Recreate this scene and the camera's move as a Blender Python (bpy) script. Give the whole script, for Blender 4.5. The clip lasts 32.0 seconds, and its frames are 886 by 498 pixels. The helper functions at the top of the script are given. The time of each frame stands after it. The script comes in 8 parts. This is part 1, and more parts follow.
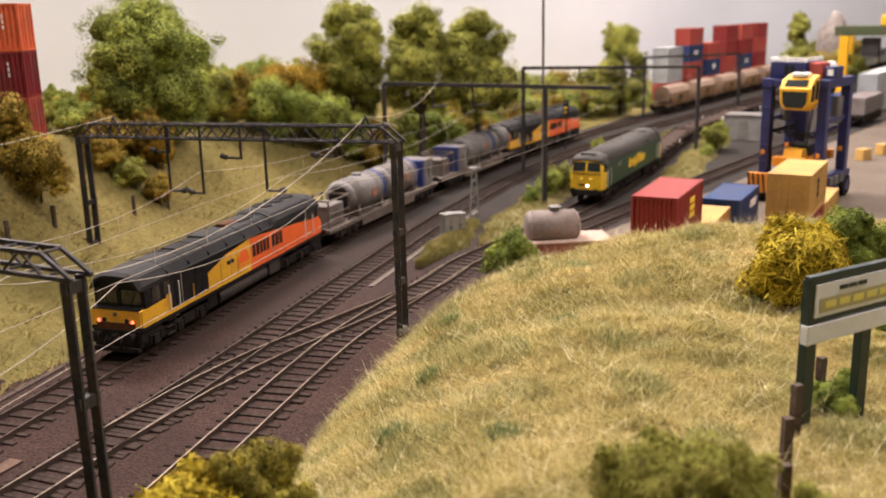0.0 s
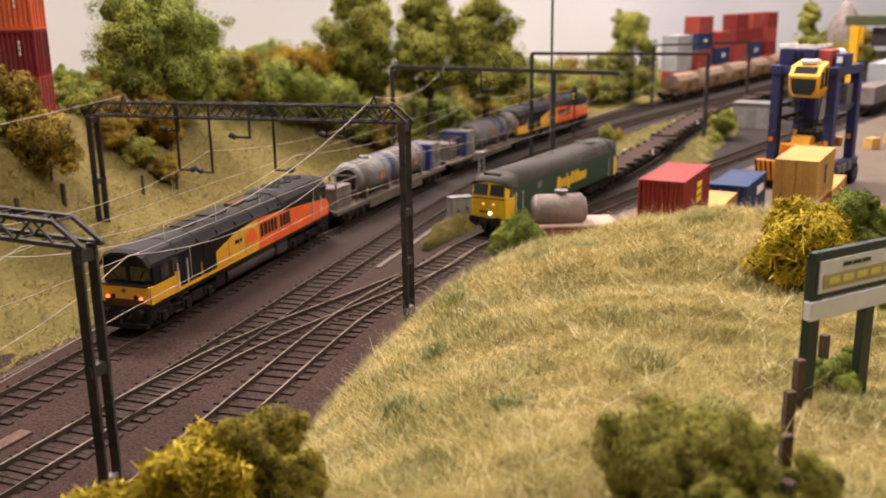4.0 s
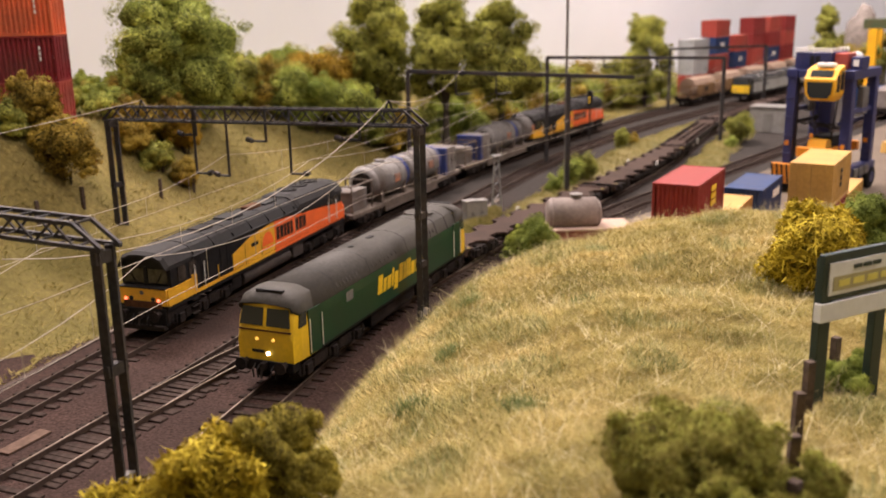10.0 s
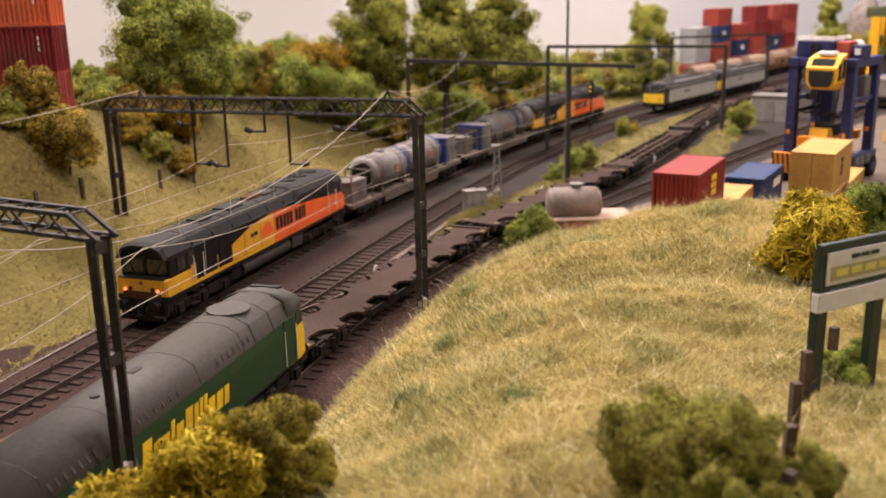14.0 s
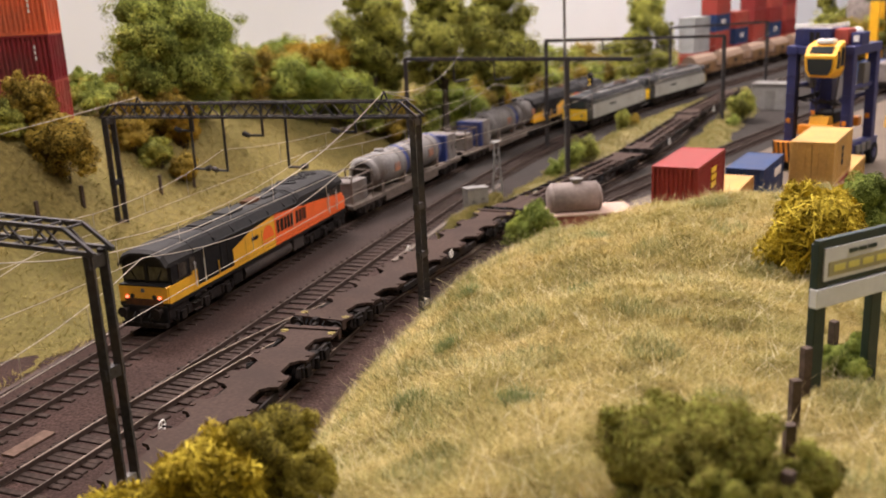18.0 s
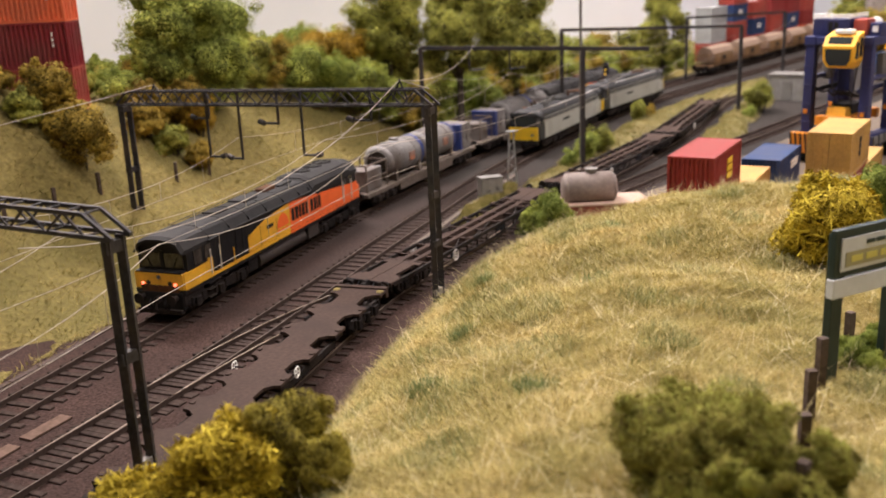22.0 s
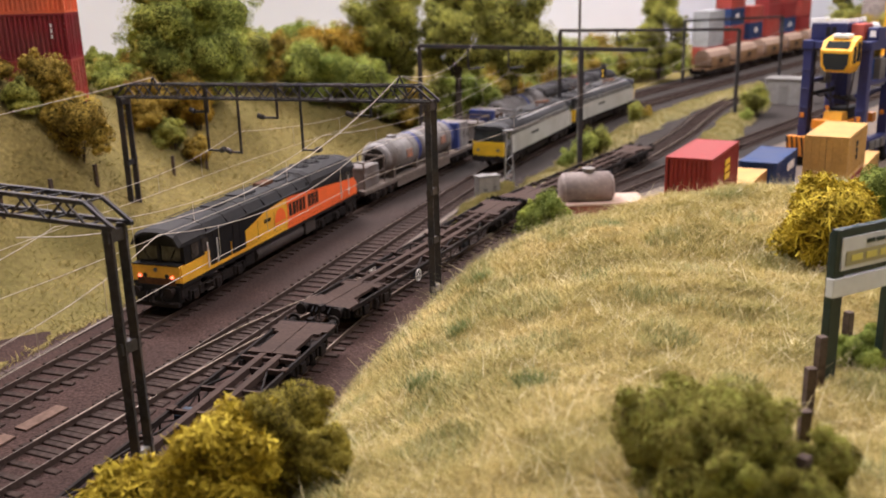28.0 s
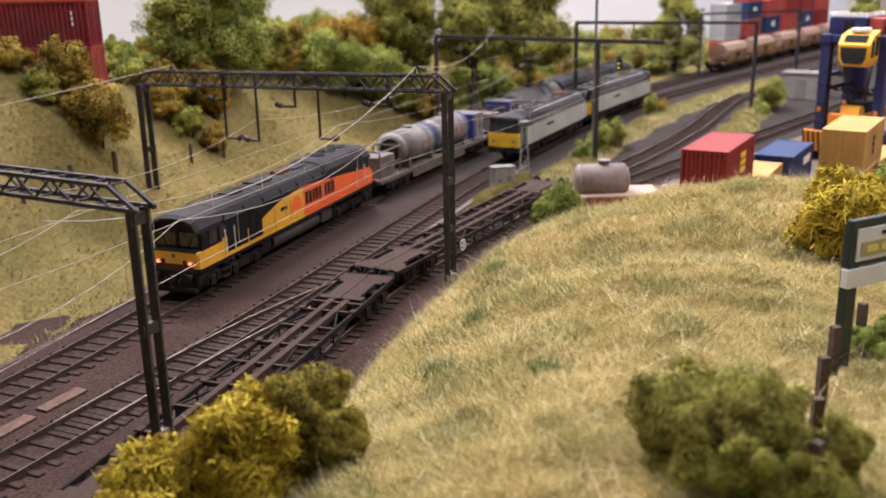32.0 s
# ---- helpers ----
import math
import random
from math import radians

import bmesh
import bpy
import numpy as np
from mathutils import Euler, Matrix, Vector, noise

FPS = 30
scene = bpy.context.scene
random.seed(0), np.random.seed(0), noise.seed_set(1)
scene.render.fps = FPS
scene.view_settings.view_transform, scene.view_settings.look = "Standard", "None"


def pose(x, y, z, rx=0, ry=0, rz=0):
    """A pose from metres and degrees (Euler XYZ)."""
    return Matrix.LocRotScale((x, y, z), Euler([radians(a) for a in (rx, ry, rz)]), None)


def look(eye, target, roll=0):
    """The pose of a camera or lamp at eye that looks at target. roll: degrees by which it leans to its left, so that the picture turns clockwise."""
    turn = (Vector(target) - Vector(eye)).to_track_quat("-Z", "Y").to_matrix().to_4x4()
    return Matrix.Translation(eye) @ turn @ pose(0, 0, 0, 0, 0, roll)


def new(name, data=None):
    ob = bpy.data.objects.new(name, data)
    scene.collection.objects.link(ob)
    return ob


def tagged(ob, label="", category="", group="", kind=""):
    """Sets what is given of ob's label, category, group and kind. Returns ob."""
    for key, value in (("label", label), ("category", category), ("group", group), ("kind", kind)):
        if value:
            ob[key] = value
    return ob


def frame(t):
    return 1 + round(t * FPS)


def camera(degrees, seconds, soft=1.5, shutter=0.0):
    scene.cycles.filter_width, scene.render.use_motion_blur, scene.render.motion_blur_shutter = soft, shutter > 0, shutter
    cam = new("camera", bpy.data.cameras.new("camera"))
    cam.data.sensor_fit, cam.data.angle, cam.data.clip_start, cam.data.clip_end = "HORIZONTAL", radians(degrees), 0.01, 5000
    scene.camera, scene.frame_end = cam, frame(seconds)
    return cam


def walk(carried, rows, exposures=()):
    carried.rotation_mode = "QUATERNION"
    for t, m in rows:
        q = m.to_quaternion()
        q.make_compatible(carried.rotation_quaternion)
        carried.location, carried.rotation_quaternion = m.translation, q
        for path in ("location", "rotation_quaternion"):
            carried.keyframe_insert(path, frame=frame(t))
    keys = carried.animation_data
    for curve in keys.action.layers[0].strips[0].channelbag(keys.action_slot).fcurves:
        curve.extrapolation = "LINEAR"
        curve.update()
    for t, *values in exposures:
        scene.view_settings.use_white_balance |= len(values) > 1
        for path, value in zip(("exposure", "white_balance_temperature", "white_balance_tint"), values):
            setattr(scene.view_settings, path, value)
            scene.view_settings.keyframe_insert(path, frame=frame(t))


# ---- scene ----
SOFT, EXPOSURES = 1.7, [(0, 0.1, 6300, 21), (3.5, 0.06, 6450, 23), (8, 0.04, 6500, 25), (14, 0.03, 6500, 25), (18, 0.02, 6200, 22), (21, 0.03, 6200, 21), (25, 0.06, 6050, 21), (28, 0.08, 5900, 23), (32, 0.12, 5700, 24)]
cam = camera(50.30, 32.0, soft=SOFT)
cam.data.dof.use_dof, cam.data.dof.focus_distance, cam.data.dof.aperture_fstop = True, 0.43, 19.0
PATH = [
    (0, (0.00282, -0.01521, 0.19164), (0.02935, 0.95397, -0.05331), -1.35),
    (0.5, (0.00275, -0.01602, 0.18768), (0.03457, 0.95355, -0.05503), -0.57),
    (1, (0.00270, -0.01830, 0.18734), (0.03076, 0.95109, -0.05659), -0.63),
    (1.5, (0.00207, -0.01864, 0.18750), (0.02808, 0.95029, -0.05846), -0.54),
    (2, (0.00167, -0.01889, 0.18795), (0.02622, 0.94961, -0.05983), -0.53),
    (2.5, (0.00140, -0.02037, 0.18808), (0.02360, 0.94798, -0.06054), -0.56),
    (3, (0.00227, -0.01896, 0.18880), (0.02194, 0.94837, -0.06396), -0.87),
    (3.5, (0.00272, -0.01891, 0.18745), (0.02258, 0.94749, -0.06884), -0.90),
    (5.5, (0.00162, -0.02107, 0.18865), (0.01487, 0.94543, -0.06771), -0.77),
    (6, (0.00256, -0.02144, 0.18923), (0.01185, 0.94494, -0.06770), -0.98),
    (6.5, (0.00254, -0.02377, 0.18809), (0.01015, 0.94267, -0.06870), -0.96),
    (7, (0.00168, -0.02284, 0.18794), (0.00902, 0.94449, -0.06550), -0.97),
    (7.5, (0.00254, -0.02250, 0.18817), (0.00514, 0.94539, -0.06319), -0.84),
    (8, (0.00314, -0.02422, 0.18924), (-0.00127, 0.94426, -0.05978), -1.15),
    (8.5, (0.00417, -0.02303, 0.18965), (-0.00090, 0.94450, -0.06305), -1.41),
    (9, (0.00421, -0.02213, 0.18829), (0.00117, 0.94529, -0.06485), -1.35),
    (9.5, (0.00355, -0.02240, 0.18801), (0.00404, 0.94519, -0.06453), -1.20),
    (10, (0.00397, -0.02284, 0.18766), (0.00561, 0.94494, -0.06410), -1.06),
    (10.5, (0.00322, -0.02269, 0.18695), (0.00423, 0.94459, -0.06679), -0.87),
    (11, (0.00331, -0.02385, 0.18715), (0.00421, 0.94335, -0.06687), -0.82),
    (11.5, (0.00422, -0.02228, 0.18741), (0.00417, 0.94426, -0.06911), -0.94),
    (12, (0.00502, -0.02240, 0.18818), (0.00506, 0.94406, -0.06862), -1.08),
    (12.5, (0.00518, -0.02323, 0.18672), (0.00394, 0.94357, -0.06881), -1.10),
    (13, (0.00451, -0.02441, 0.18657), (0.00412, 0.94266, -0.06794), -1.07),
    (13.5, (0.00345, -0.02373, 0.18686), (0.00062, 0.94234, -0.07138), -1.00),
    (14, (0.00576, -0.02206, 0.18770), (0.00489, 0.94292, -0.07460), -1.20),
    (14.5, (0.00534, -0.02330, 0.18865), (0.00281, 0.94206, -0.07224), -1.67),
    (16.5, (0.00705, -0.02078, 0.18887), (0.00551, 0.94280, -0.07855), -1.86),
    (17, (0.00722, -0.02016, 0.18941), (0.00602, 0.94286, -0.08002), -2.02),
    (17.5, (0.00880, -0.02046, 0.19098), (0.00503, 0.94227, -0.07949), -2.51),
    (18, (0.00863, -0.02123, 0.19068), (0.00228, 0.94223, -0.07708), -2.70),
    (18.5, (0.00720, -0.02216, 0.18917), (0.00112, 0.94189, -0.07645), -2.47),
    (19, (0.00607, -0.02260, 0.18863), (0.00168, 0.94187, -0.07552), -2.07),
    (19.5, (0.00554, -0.02224, 0.18800), (0.00087, 0.94210, -0.07663), -1.76),
    (20, (0.00534, -0.02337, 0.18923), (-0.00114, 0.94073, -0.07623), -1.73),
    (20.5, (0.00665, -0.02275, 0.19007), (-0.00260, 0.94094, -0.07682), -1.97),
    (21, (0.00761, -0.02297, 0.19058), (-0.00714, 0.93968, -0.07975), -2.38),
    (21.5, (0.00733, -0.02288, 0.19030), (-0.01050, 0.93825, -0.08522), -2.55),
    (22, (0.00790, -0.02175, 0.19007), (-0.01294, 0.93881, -0.08720), -2.54),
    (22.5, (0.00793, -0.02222, 0.19039), (-0.01206, 0.93806, -0.08795), -2.61),
    (23, (0.00754, -0.02204, 0.18977), (-0.01004, 0.93885, -0.08659), -2.53),
    (23.5, (0.00767, -0.02191, 0.19045), (-0.00871, 0.93894, -0.08612), -2.59),
    (24, (0.00759, -0.02199, 0.18998), (-0.00680, 0.93911, -0.08584), -2.45),
    (24.5, (0.00638, -0.02255, 0.18933), (-0.00720, 0.93901, -0.08493), -2.31),
    (25, (0.00499, -0.02235, 0.18890), (-0.00788, 0.93880, -0.08683), -2.02),
    (25.5, (0.00599, -0.02211, 0.18973), (-0.00835, 0.93887, -0.08651), -2.09),
    (27.5, (0.00436, -0.02289, 0.18845), (-0.00951, 0.93817, -0.08754), -1.76),
    (28, (0.00521, -0.02260, 0.18814), (-0.00858, 0.93812, -0.08904), -1.60),
    (28.5, (0.00460, -0.02361, 0.18808), (-0.00760, 0.93752, -0.08776), -1.51),
    (29, (0.00540, -0.02320, 0.18818), (-0.00822, 0.93786, -0.08782), -1.58),
    (29.5, (0.00423, -0.02368, 0.18729), (-0.00912, 0.93718, -0.08941), -1.41),
    (30, (0.00294, -0.02383, 0.18625), (-0.01177, 0.93642, -0.09250), -1.14),
    (30.5, (0.00340, -0.02417, 0.18698), (-0.01108, 0.93606, -0.09187), -1.00),
    (31, (0.00354, -0.02447, 0.18678), (-0.01323, 0.93526, -0.09366), -1.05),
    (31.5, (0.00300, -0.02551, 0.18733), (-0.01882, 0.93308, -0.09660), -1.16),
    (32, (0.00360, -0.02654, 0.18746), (-0.02366, 0.93165, -0.09735), -1.19),
]
walk(cam, [(t, look(eye, target, roll)) for t, eye, target, roll in PATH], exposures=EXPOSURES)

# ---- light: exhibition hall with fluorescent ceiling panels ----
S = 1 / 76.2          # the model's scale: sizes below are written in full-size metres

world = bpy.data.worlds.new("hall_world")
scene.world = world
world.use_nodes = True
world.node_tree.nodes["Background"].inputs[0].default_value = (0.95, 0.97, 1.0, 1)
world.node_tree.nodes["Background"].inputs[1].default_value = 0.12


def panel_lamp(x, y, z, sx, sy, watts, colour=(1.0, 0.91, 0.79)):
    data = bpy.data.lights.new("ceiling_panel_lamp", "AREA")
    data.shape, data.size, data.size_y, data.energy, data.color = "RECTANGLE", sx, sy, watts, colour
    ob = new("ceiling_panel_lamp", data)
    ob.matrix_basis = pose(x, y, z)
    return ob


LAMPS = [(-0.7, 0.3, 1.2, 0.35), (0.9, 0.3, 1.2, 0.35), (-0.75, 1.45, 1.2, 0.35), (0.9, 1.9, 1.2, 0.35)]
for (lx, ly, lsx, lsy), watts in zip(LAMPS, (8, 22, 100, 33)):
    panel_lamp(lx, ly, 1.36, lsx, lsy, watts)

# ---- materials ----
MATS = {}


def mat(name, colour, rough=0.7, metal=0.0, grain=6.0, vary=0.25, bump=0.15, dirt=None, dirt_amount=0.4, dirt_scale=0.8,
        emit=0.0, island=0.0, coat=0.0, detail=6.0):
    """A surface with fine grain, larger dirt patches and a little relief. Scales are per full-size metre."""
    if name in MATS:
        return MATS[name]
    m = bpy.data.materials.new(name)
    m.use_nodes = True
    n, l = m.node_tree.nodes, m.node_tree.links
    b = n["Principled BSDF"]
    b.inputs["Roughness"].default_value, b.inputs["Metallic"].default_value = rough, metal
    b.inputs["Specular IOR Level"].default_value = 0.12 if rough > 0.8 else 0.25 if rough > 0.5 else 0.5
    if coat:
        b.inputs["Coat Weight"].default_value, b.inputs["Coat Roughness"].default_value = coat, 0.25
    tc = n.new("ShaderNodeTexCoord")
    info = n.new("ShaderNodeObjectInfo")
    fine = n.new("ShaderNodeTexNoise")
    fine.inputs["Scale"].default_value, fine.inputs["Detail"].default_value = grain / S, detail
    l.new(tc.outputs["Object"], fine.inputs["Vector"])
    ramp = n.new("ShaderNodeMapRange")
    ramp.inputs["From Min"].default_value, ramp.inputs["From Max"].default_value = 0.3, 0.7
    ramp.inputs["To Min"].default_value, ramp.inputs["To Max"].default_value = 1 - vary, 1 + vary
    l.new(fine.outputs["Fac"], ramp.inputs["Value"])
    mul = n.new("ShaderNodeMix")
    mul.data_type, mul.blend_type = "RGBA", "MULTIPLY"
    mul.inputs["Factor"].default_value = 1.0
    mul.inputs["A"].default_value = (*colour, 1)
    l.new(ramp.outputs["Result"], mul.inputs["B"])
    out = mul.outputs["Result"]
    if dirt:
        big = n.new("ShaderNodeTexNoise")
        big.inputs["Scale"].default_value, big.inputs["Detail"].default_value = dirt_scale / S, 5
        l.new(tc.outputs["Object"], big.inputs["Vector"])
        r2 = n.new("ShaderNodeMapRange")
        r2.inputs["From Min"].default_value, r2.inputs["From Max"].default_value = 0.42, 0.68
        r2.inputs["To Max"].default_value = dirt_amount
        l.new(big.outputs["Fac"], r2.inputs["Value"])
        mix = n.new("ShaderNodeMix")
        mix.data_type = "RGBA"
        l.new(r2.outputs["Result"], mix.inputs["Factor"])
        l.new(out, mix.inputs["A"])
        mix.inputs["B"].default_value = (*dirt, 1)
        out = mix.outputs["Result"]
    if island:
        geo = n.new("ShaderNodeNewGeometry")
        hsv = n.new("ShaderNodeHueSaturation")
        r3 = n.new("ShaderNodeMapRange")
        r3.inputs["To Min"].default_value, r3.inputs["To Max"].default_value = 1 - island, 1 + island
        l.new(geo.outputs["Random Per Island"], r3.inputs["Value"])
        l.new(r3.outputs["Result"], hsv.inputs["Value"])
        l.new(out, hsv.inputs["Color"])
        out = hsv.outputs["Color"]
    l.new(out, b.inputs["Base Color"])
    if emit:
        b.inputs["Emission Color"].default_value = (*colour, 1)
        b.inputs["Emission Strength"].default_value = emit
    if bump:
        bp = n.new("ShaderNodeBump")
        bp.inputs["Strength"].default_value, bp.inputs["Distance"].default_value = bump, 0.05 * S
        l.new(fine.outputs["Fac"], bp.inputs["Height"])
        l.new(bp.outputs["Normal"], b.inputs["Normal"])
    MATS[name] = m
    return m


def leafy(name, dark, light, warm, rough=0.9, spread=0.75, patches=0.55):
    """Foliage and fibres: each little piece takes its own tone between three, with patches."""
    m = bpy.data.materials.new(name)
    m.use_nodes = True
    n, l = m.node_tree.nodes, m.node_tree.links
    b = n["Principled BSDF"]
    b.inputs["Roughness"].default_value = rough
    b.inputs["Specular IOR Level"].default_value = 0.15
    geo, tc = n.new("ShaderNodeNewGeometry"), n.new("ShaderNodeTexCoord")
    patch = n.new("ShaderNodeTexNoise")
    patch.inputs["Scale"].default_value, patch.inputs["Detail"].default_value = patches / S, 4
    l.new(tc.outputs["Object"], patch.inputs["Vector"])
    add = n.new("ShaderNodeMath")
    add.operation = "MULTIPLY_ADD"
    l.new(patch.outputs["Fac"], add.inputs[0])
    add.inputs[1].default_value = 1.5
    add.inputs[2].default_value = -0.25 - spread / 2
    half = n.new("ShaderNodeMath")
    half.operation = "MULTIPLY_ADD"
    l.new(geo.outputs["Random Per Island"], half.inputs[0])
    half.inputs[1].default_value = spread
    l.new(add.outputs[0], half.inputs[2])
    ramp = n.new("ShaderNodeValToRGB")
    e = ramp.color_ramp.elements
    e[0].position, e[0].color = 0.08, (*dark, 1)
    e[1].position, e[1].color = 0.95, (*warm, 1)
    mid = e.new(0.5)
    mid.color = (*light, 1)
    l.new(half.outputs[0], ramp.inputs["Fac"])
    l.new(ramp.outputs["Color"], b.inputs["Base Color"])
    MATS[name] = m
    return m


def glass_mat():
    m = bpy.data.materials.new("cab_glass")
    m.use_nodes = True
    b = m.node_tree.nodes["Principled BSDF"]
    b.inputs["Base Color"].default_value = (0.025, 0.03, 0.032, 1)
    b.inputs["Roughness"].default_value, b.inputs["IOR"].default_value = 0.08, 1.5
    MATS["cab_glass"] = m
    return m


GLASS = glass_mat()
BALLAST = mat("ballast_brown", (0.053, 0.0315, 0.026), 0.95, grain=9, vary=0.6, bump=0.8, dirt=(0.032, 0.021, 0.018), dirt_amount=0.6, dirt_scale=0.22)


def stone_change(m, grey, y0, y1):
    """Ballast of another quarry up the line: brown stones give way to grey ones over a stretch of the plan."""
    n, l = m.node_tree.nodes, m.node_tree.links
    b = n["Principled BSDF"]
    brown = b.inputs["Base Color"].links[0].from_socket
    tc, sep = n.new("ShaderNodeTexCoord"), n.new("ShaderNodeSeparateXYZ")
    l.new(tc.outputs["Object"], sep.inputs[0])
    ns = n.new("ShaderNodeTexNoise")
    ns.inputs["Scale"].default_value, ns.inputs["Detail"].default_value = 0.25 / S, 6
    l.new(tc.outputs["Object"], ns.inputs["Vector"])
    wob = n.new("ShaderNodeMath")
    wob.operation = "MULTIPLY_ADD"
    l.new(ns.outputs["Fac"], wob.inputs[0])
    wob.inputs[1].default_value = 26 * S
    l.new(sep.outputs["Y"], wob.inputs[2])
    rg = n.new("ShaderNodeMapRange")
    rg.inputs["From Min"].default_value, rg.inputs["From Max"].default_value = (y0 + 13) * S, (y1 + 13) * S
    l.new(wob.outputs[0], rg.inputs["Value"])
    fine = n.new("ShaderNodeTexNoise")
    fine.inputs["Scale"].default_value, fine.inputs["Detail"].default_value = 9 / S, 6
    l.new(tc.outputs["Object"], fine.inputs["Vector"])
    tone = n.new("ShaderNodeMix")
    tone.data_type = "RGBA"
    l.new(fine.outputs["Fac"], tone.inputs["Factor"])
    tone.inputs["A"].default_value, tone.inputs["B"].default_value = (*[c * 0.35 for c in grey], 1), (*[c * 1.65 for c in grey], 1)
    mix = n.new("ShaderNodeMix")
    mix.data_type = "RGBA"
    l.new(rg.outputs["Result"], mix.inputs["Factor"])
    l.new(brown, mix.inputs["A"])
    l.new(tone.outputs["Result"], mix.inputs["B"])
    l.new(mix.outputs["Result"], b.inputs["Base Color"])


stone_change(BALLAST, (0.037, 0.032, 0.029), 38, 72)
SLEEPER = mat("sleeper_grey_brown", (0.042, 0.029, 0.024), 0.9, grain=5, vary=0.35, bump=0.4, dirt=(0.075, 0.052, 0.042), dirt_scale=0.5)
RAIL_DULL = mat("rail_brown_head", (0.088, 0.064, 0.052), 0.6, 0.2, grain=4, vary=0.3, bump=0.05)
RAIL_SIDE = mat("rail_rusty", (0.062, 0.042, 0.034), 0.75, grain=7, vary=0.3, dirt=(0.06, 0.04, 0.03))
RAIL_TOP = mat("rail_polished", (0.25, 0.195, 0.15), 0.45, 0.6, grain=3, vary=0.2, bump=0.05)
CONCRETE = mat("yard_concrete", (0.155, 0.125, 0.098), 0.9, grain=3, vary=0.12, bump=0.2, dirt=(0.10, 0.08, 0.065), dirt_amount=0.6, dirt_scale=0.12)
EARTH = mat("straw_earth", (0.25, 0.20, 0.075), 1.0, grain=4, vary=0.35, bump=0.8, dirt=(0.14, 0.12, 0.04), dirt_amount=0.7, dirt_scale=0.16)
BANK_EARTH = mat("bank_earth", (0.20, 0.16, 0.055), 1.0, grain=4, vary=0.35, bump=0.8, dirt=(0.13, 0.12, 0.04), dirt_amount=0.7, dirt_scale=0.16)
BLACK = mat("weathered_black", (0.008, 0.008, 0.009), 0.6, grain=5, vary=0.4, bump=0.1, dirt=(0.024, 0.020, 0.018), dirt_amount=0.5, dirt_scale=0.9)
UNDER = mat("underframe_grime", (0.017, 0.014, 0.013), 0.85, grain=8, vary=0.5, bump=0.4, dirt=(0.045, 0.033, 0.027), dirt_amount=0.5, dirt_scale=1.2)
YELLOW = mat("warm_yellow", (0.86, 0.45, 0.025), 0.42, grain=6, vary=0.08, bump=0.03, dirt=(0.45, 0.20, 0.03), dirt_amount=0.35, dirt_scale=0.7)
CABYELLOW = mat("warning_yellow", (0.85, 0.55, 0.015), 0.42, grain=6, vary=0.08, bump=0.03, dirt=(0.42, 0.25, 0.03), dirt_amount=0.4, dirt_scale=0.9)
ORANGE = mat("loco_orange", (0.93, 0.155, 0.028), 0.42, grain=6, vary=0.07, bump=0.03, dirt=(0.5, 0.09, 0.03), dirt_amount=0.3, dirt_scale=0.6)
ROOFGREY = mat("roof_dark_grey", (0.022, 0.021, 0.022), 0.7, grain=6, vary=0.3, bump=0.1, dirt=(0.035, 0.032, 0.03), dirt_amount=0.6, dirt_scale=0.5)
GREEN = mat("loco_green", (0.004, 0.044, 0.019), 0.4, grain=6, vary=0.12, bump=0.03, dirt=(0.014, 0.036, 0.02), dirt_amount=0.5, dirt_scale=0.6)
MIDGREY = mat("weathered_grey", (0.17, 0.165, 0.155), 0.6, grain=6, vary=0.2, bump=0.1, dirt=(0.09, 0.08, 0.07), dirt_amount=0.7, dirt_scale=0.5)
ROOF47 = mat("loco_roof_grey", (0.058, 0.054, 0.048), 0.6, grain=6, vary=0.2, bump=0.1, dirt=(0.055, 0.05, 0.042), dirt_amount=0.7, dirt_scale=0.3)
STEEL = mat("gantry_steel", (0.040, 0.039, 0.042), 0.6, 0.2, grain=6, vary=0.35, bump=0.15, dirt=(0.10, 0.07, 0.05), dirt_amount=0.4, dirt_scale=0.9)
WHITE = mat("white_paint", (0.78, 0.77, 0.74), 0.5, vary=0.05, bump=0.02)
WIRE = mat("wire_pale", (0.50, 0.44, 0.37), 0.5, 0.3, vary=0.2, bump=0)
LAMP_RED = mat("tail_lamp_red", (1.0, 0.16, 0.07), 0.4, emit=3.5, vary=0, bump=0)
LAMP_WHITE = mat("head_lamp_white", (0.95, 1.0, 1.0), 0.4, emit=6, vary=0, bump=0)
LAMP_WARM = mat("marker_lamp_yellow", (1.0, 0.62, 0.10), 0.4, emit=1.0, vary=0, bump=0)

# ---- building helpers ----


def part(name, bm, material, parent=None, label="", smooth=False):
    """Links a bmesh, written in full-size metres, as one mesh object at model scale."""
    me = bpy.data.meshes.new(name)
    bmesh.ops.scale(bm, vec=(S, S, S), verts=bm.verts)
    bm.to_mesh(me)
    bm.free()
    me.materials.append(material)
    if smooth:
        for p in me.polygons:
            p.use_smooth = True
    ob = new(name, me)
    if parent is not None:
        ob.parent = parent
    if label:
        tagged(ob, label)
    return ob


def thing(name, m, label, category, group=""):
    ob = new(name)
    ob.empty_display_size = 0.01
    ob.matrix_basis = m
    return tagged(ob, label, category, group)


def P(x, y, z=0.0, rz=0.0, rx=0.0, ry=0.0):
    """A pose from full-size metres."""
    return pose(x * S, y * S, z * S, rx, ry, rz)


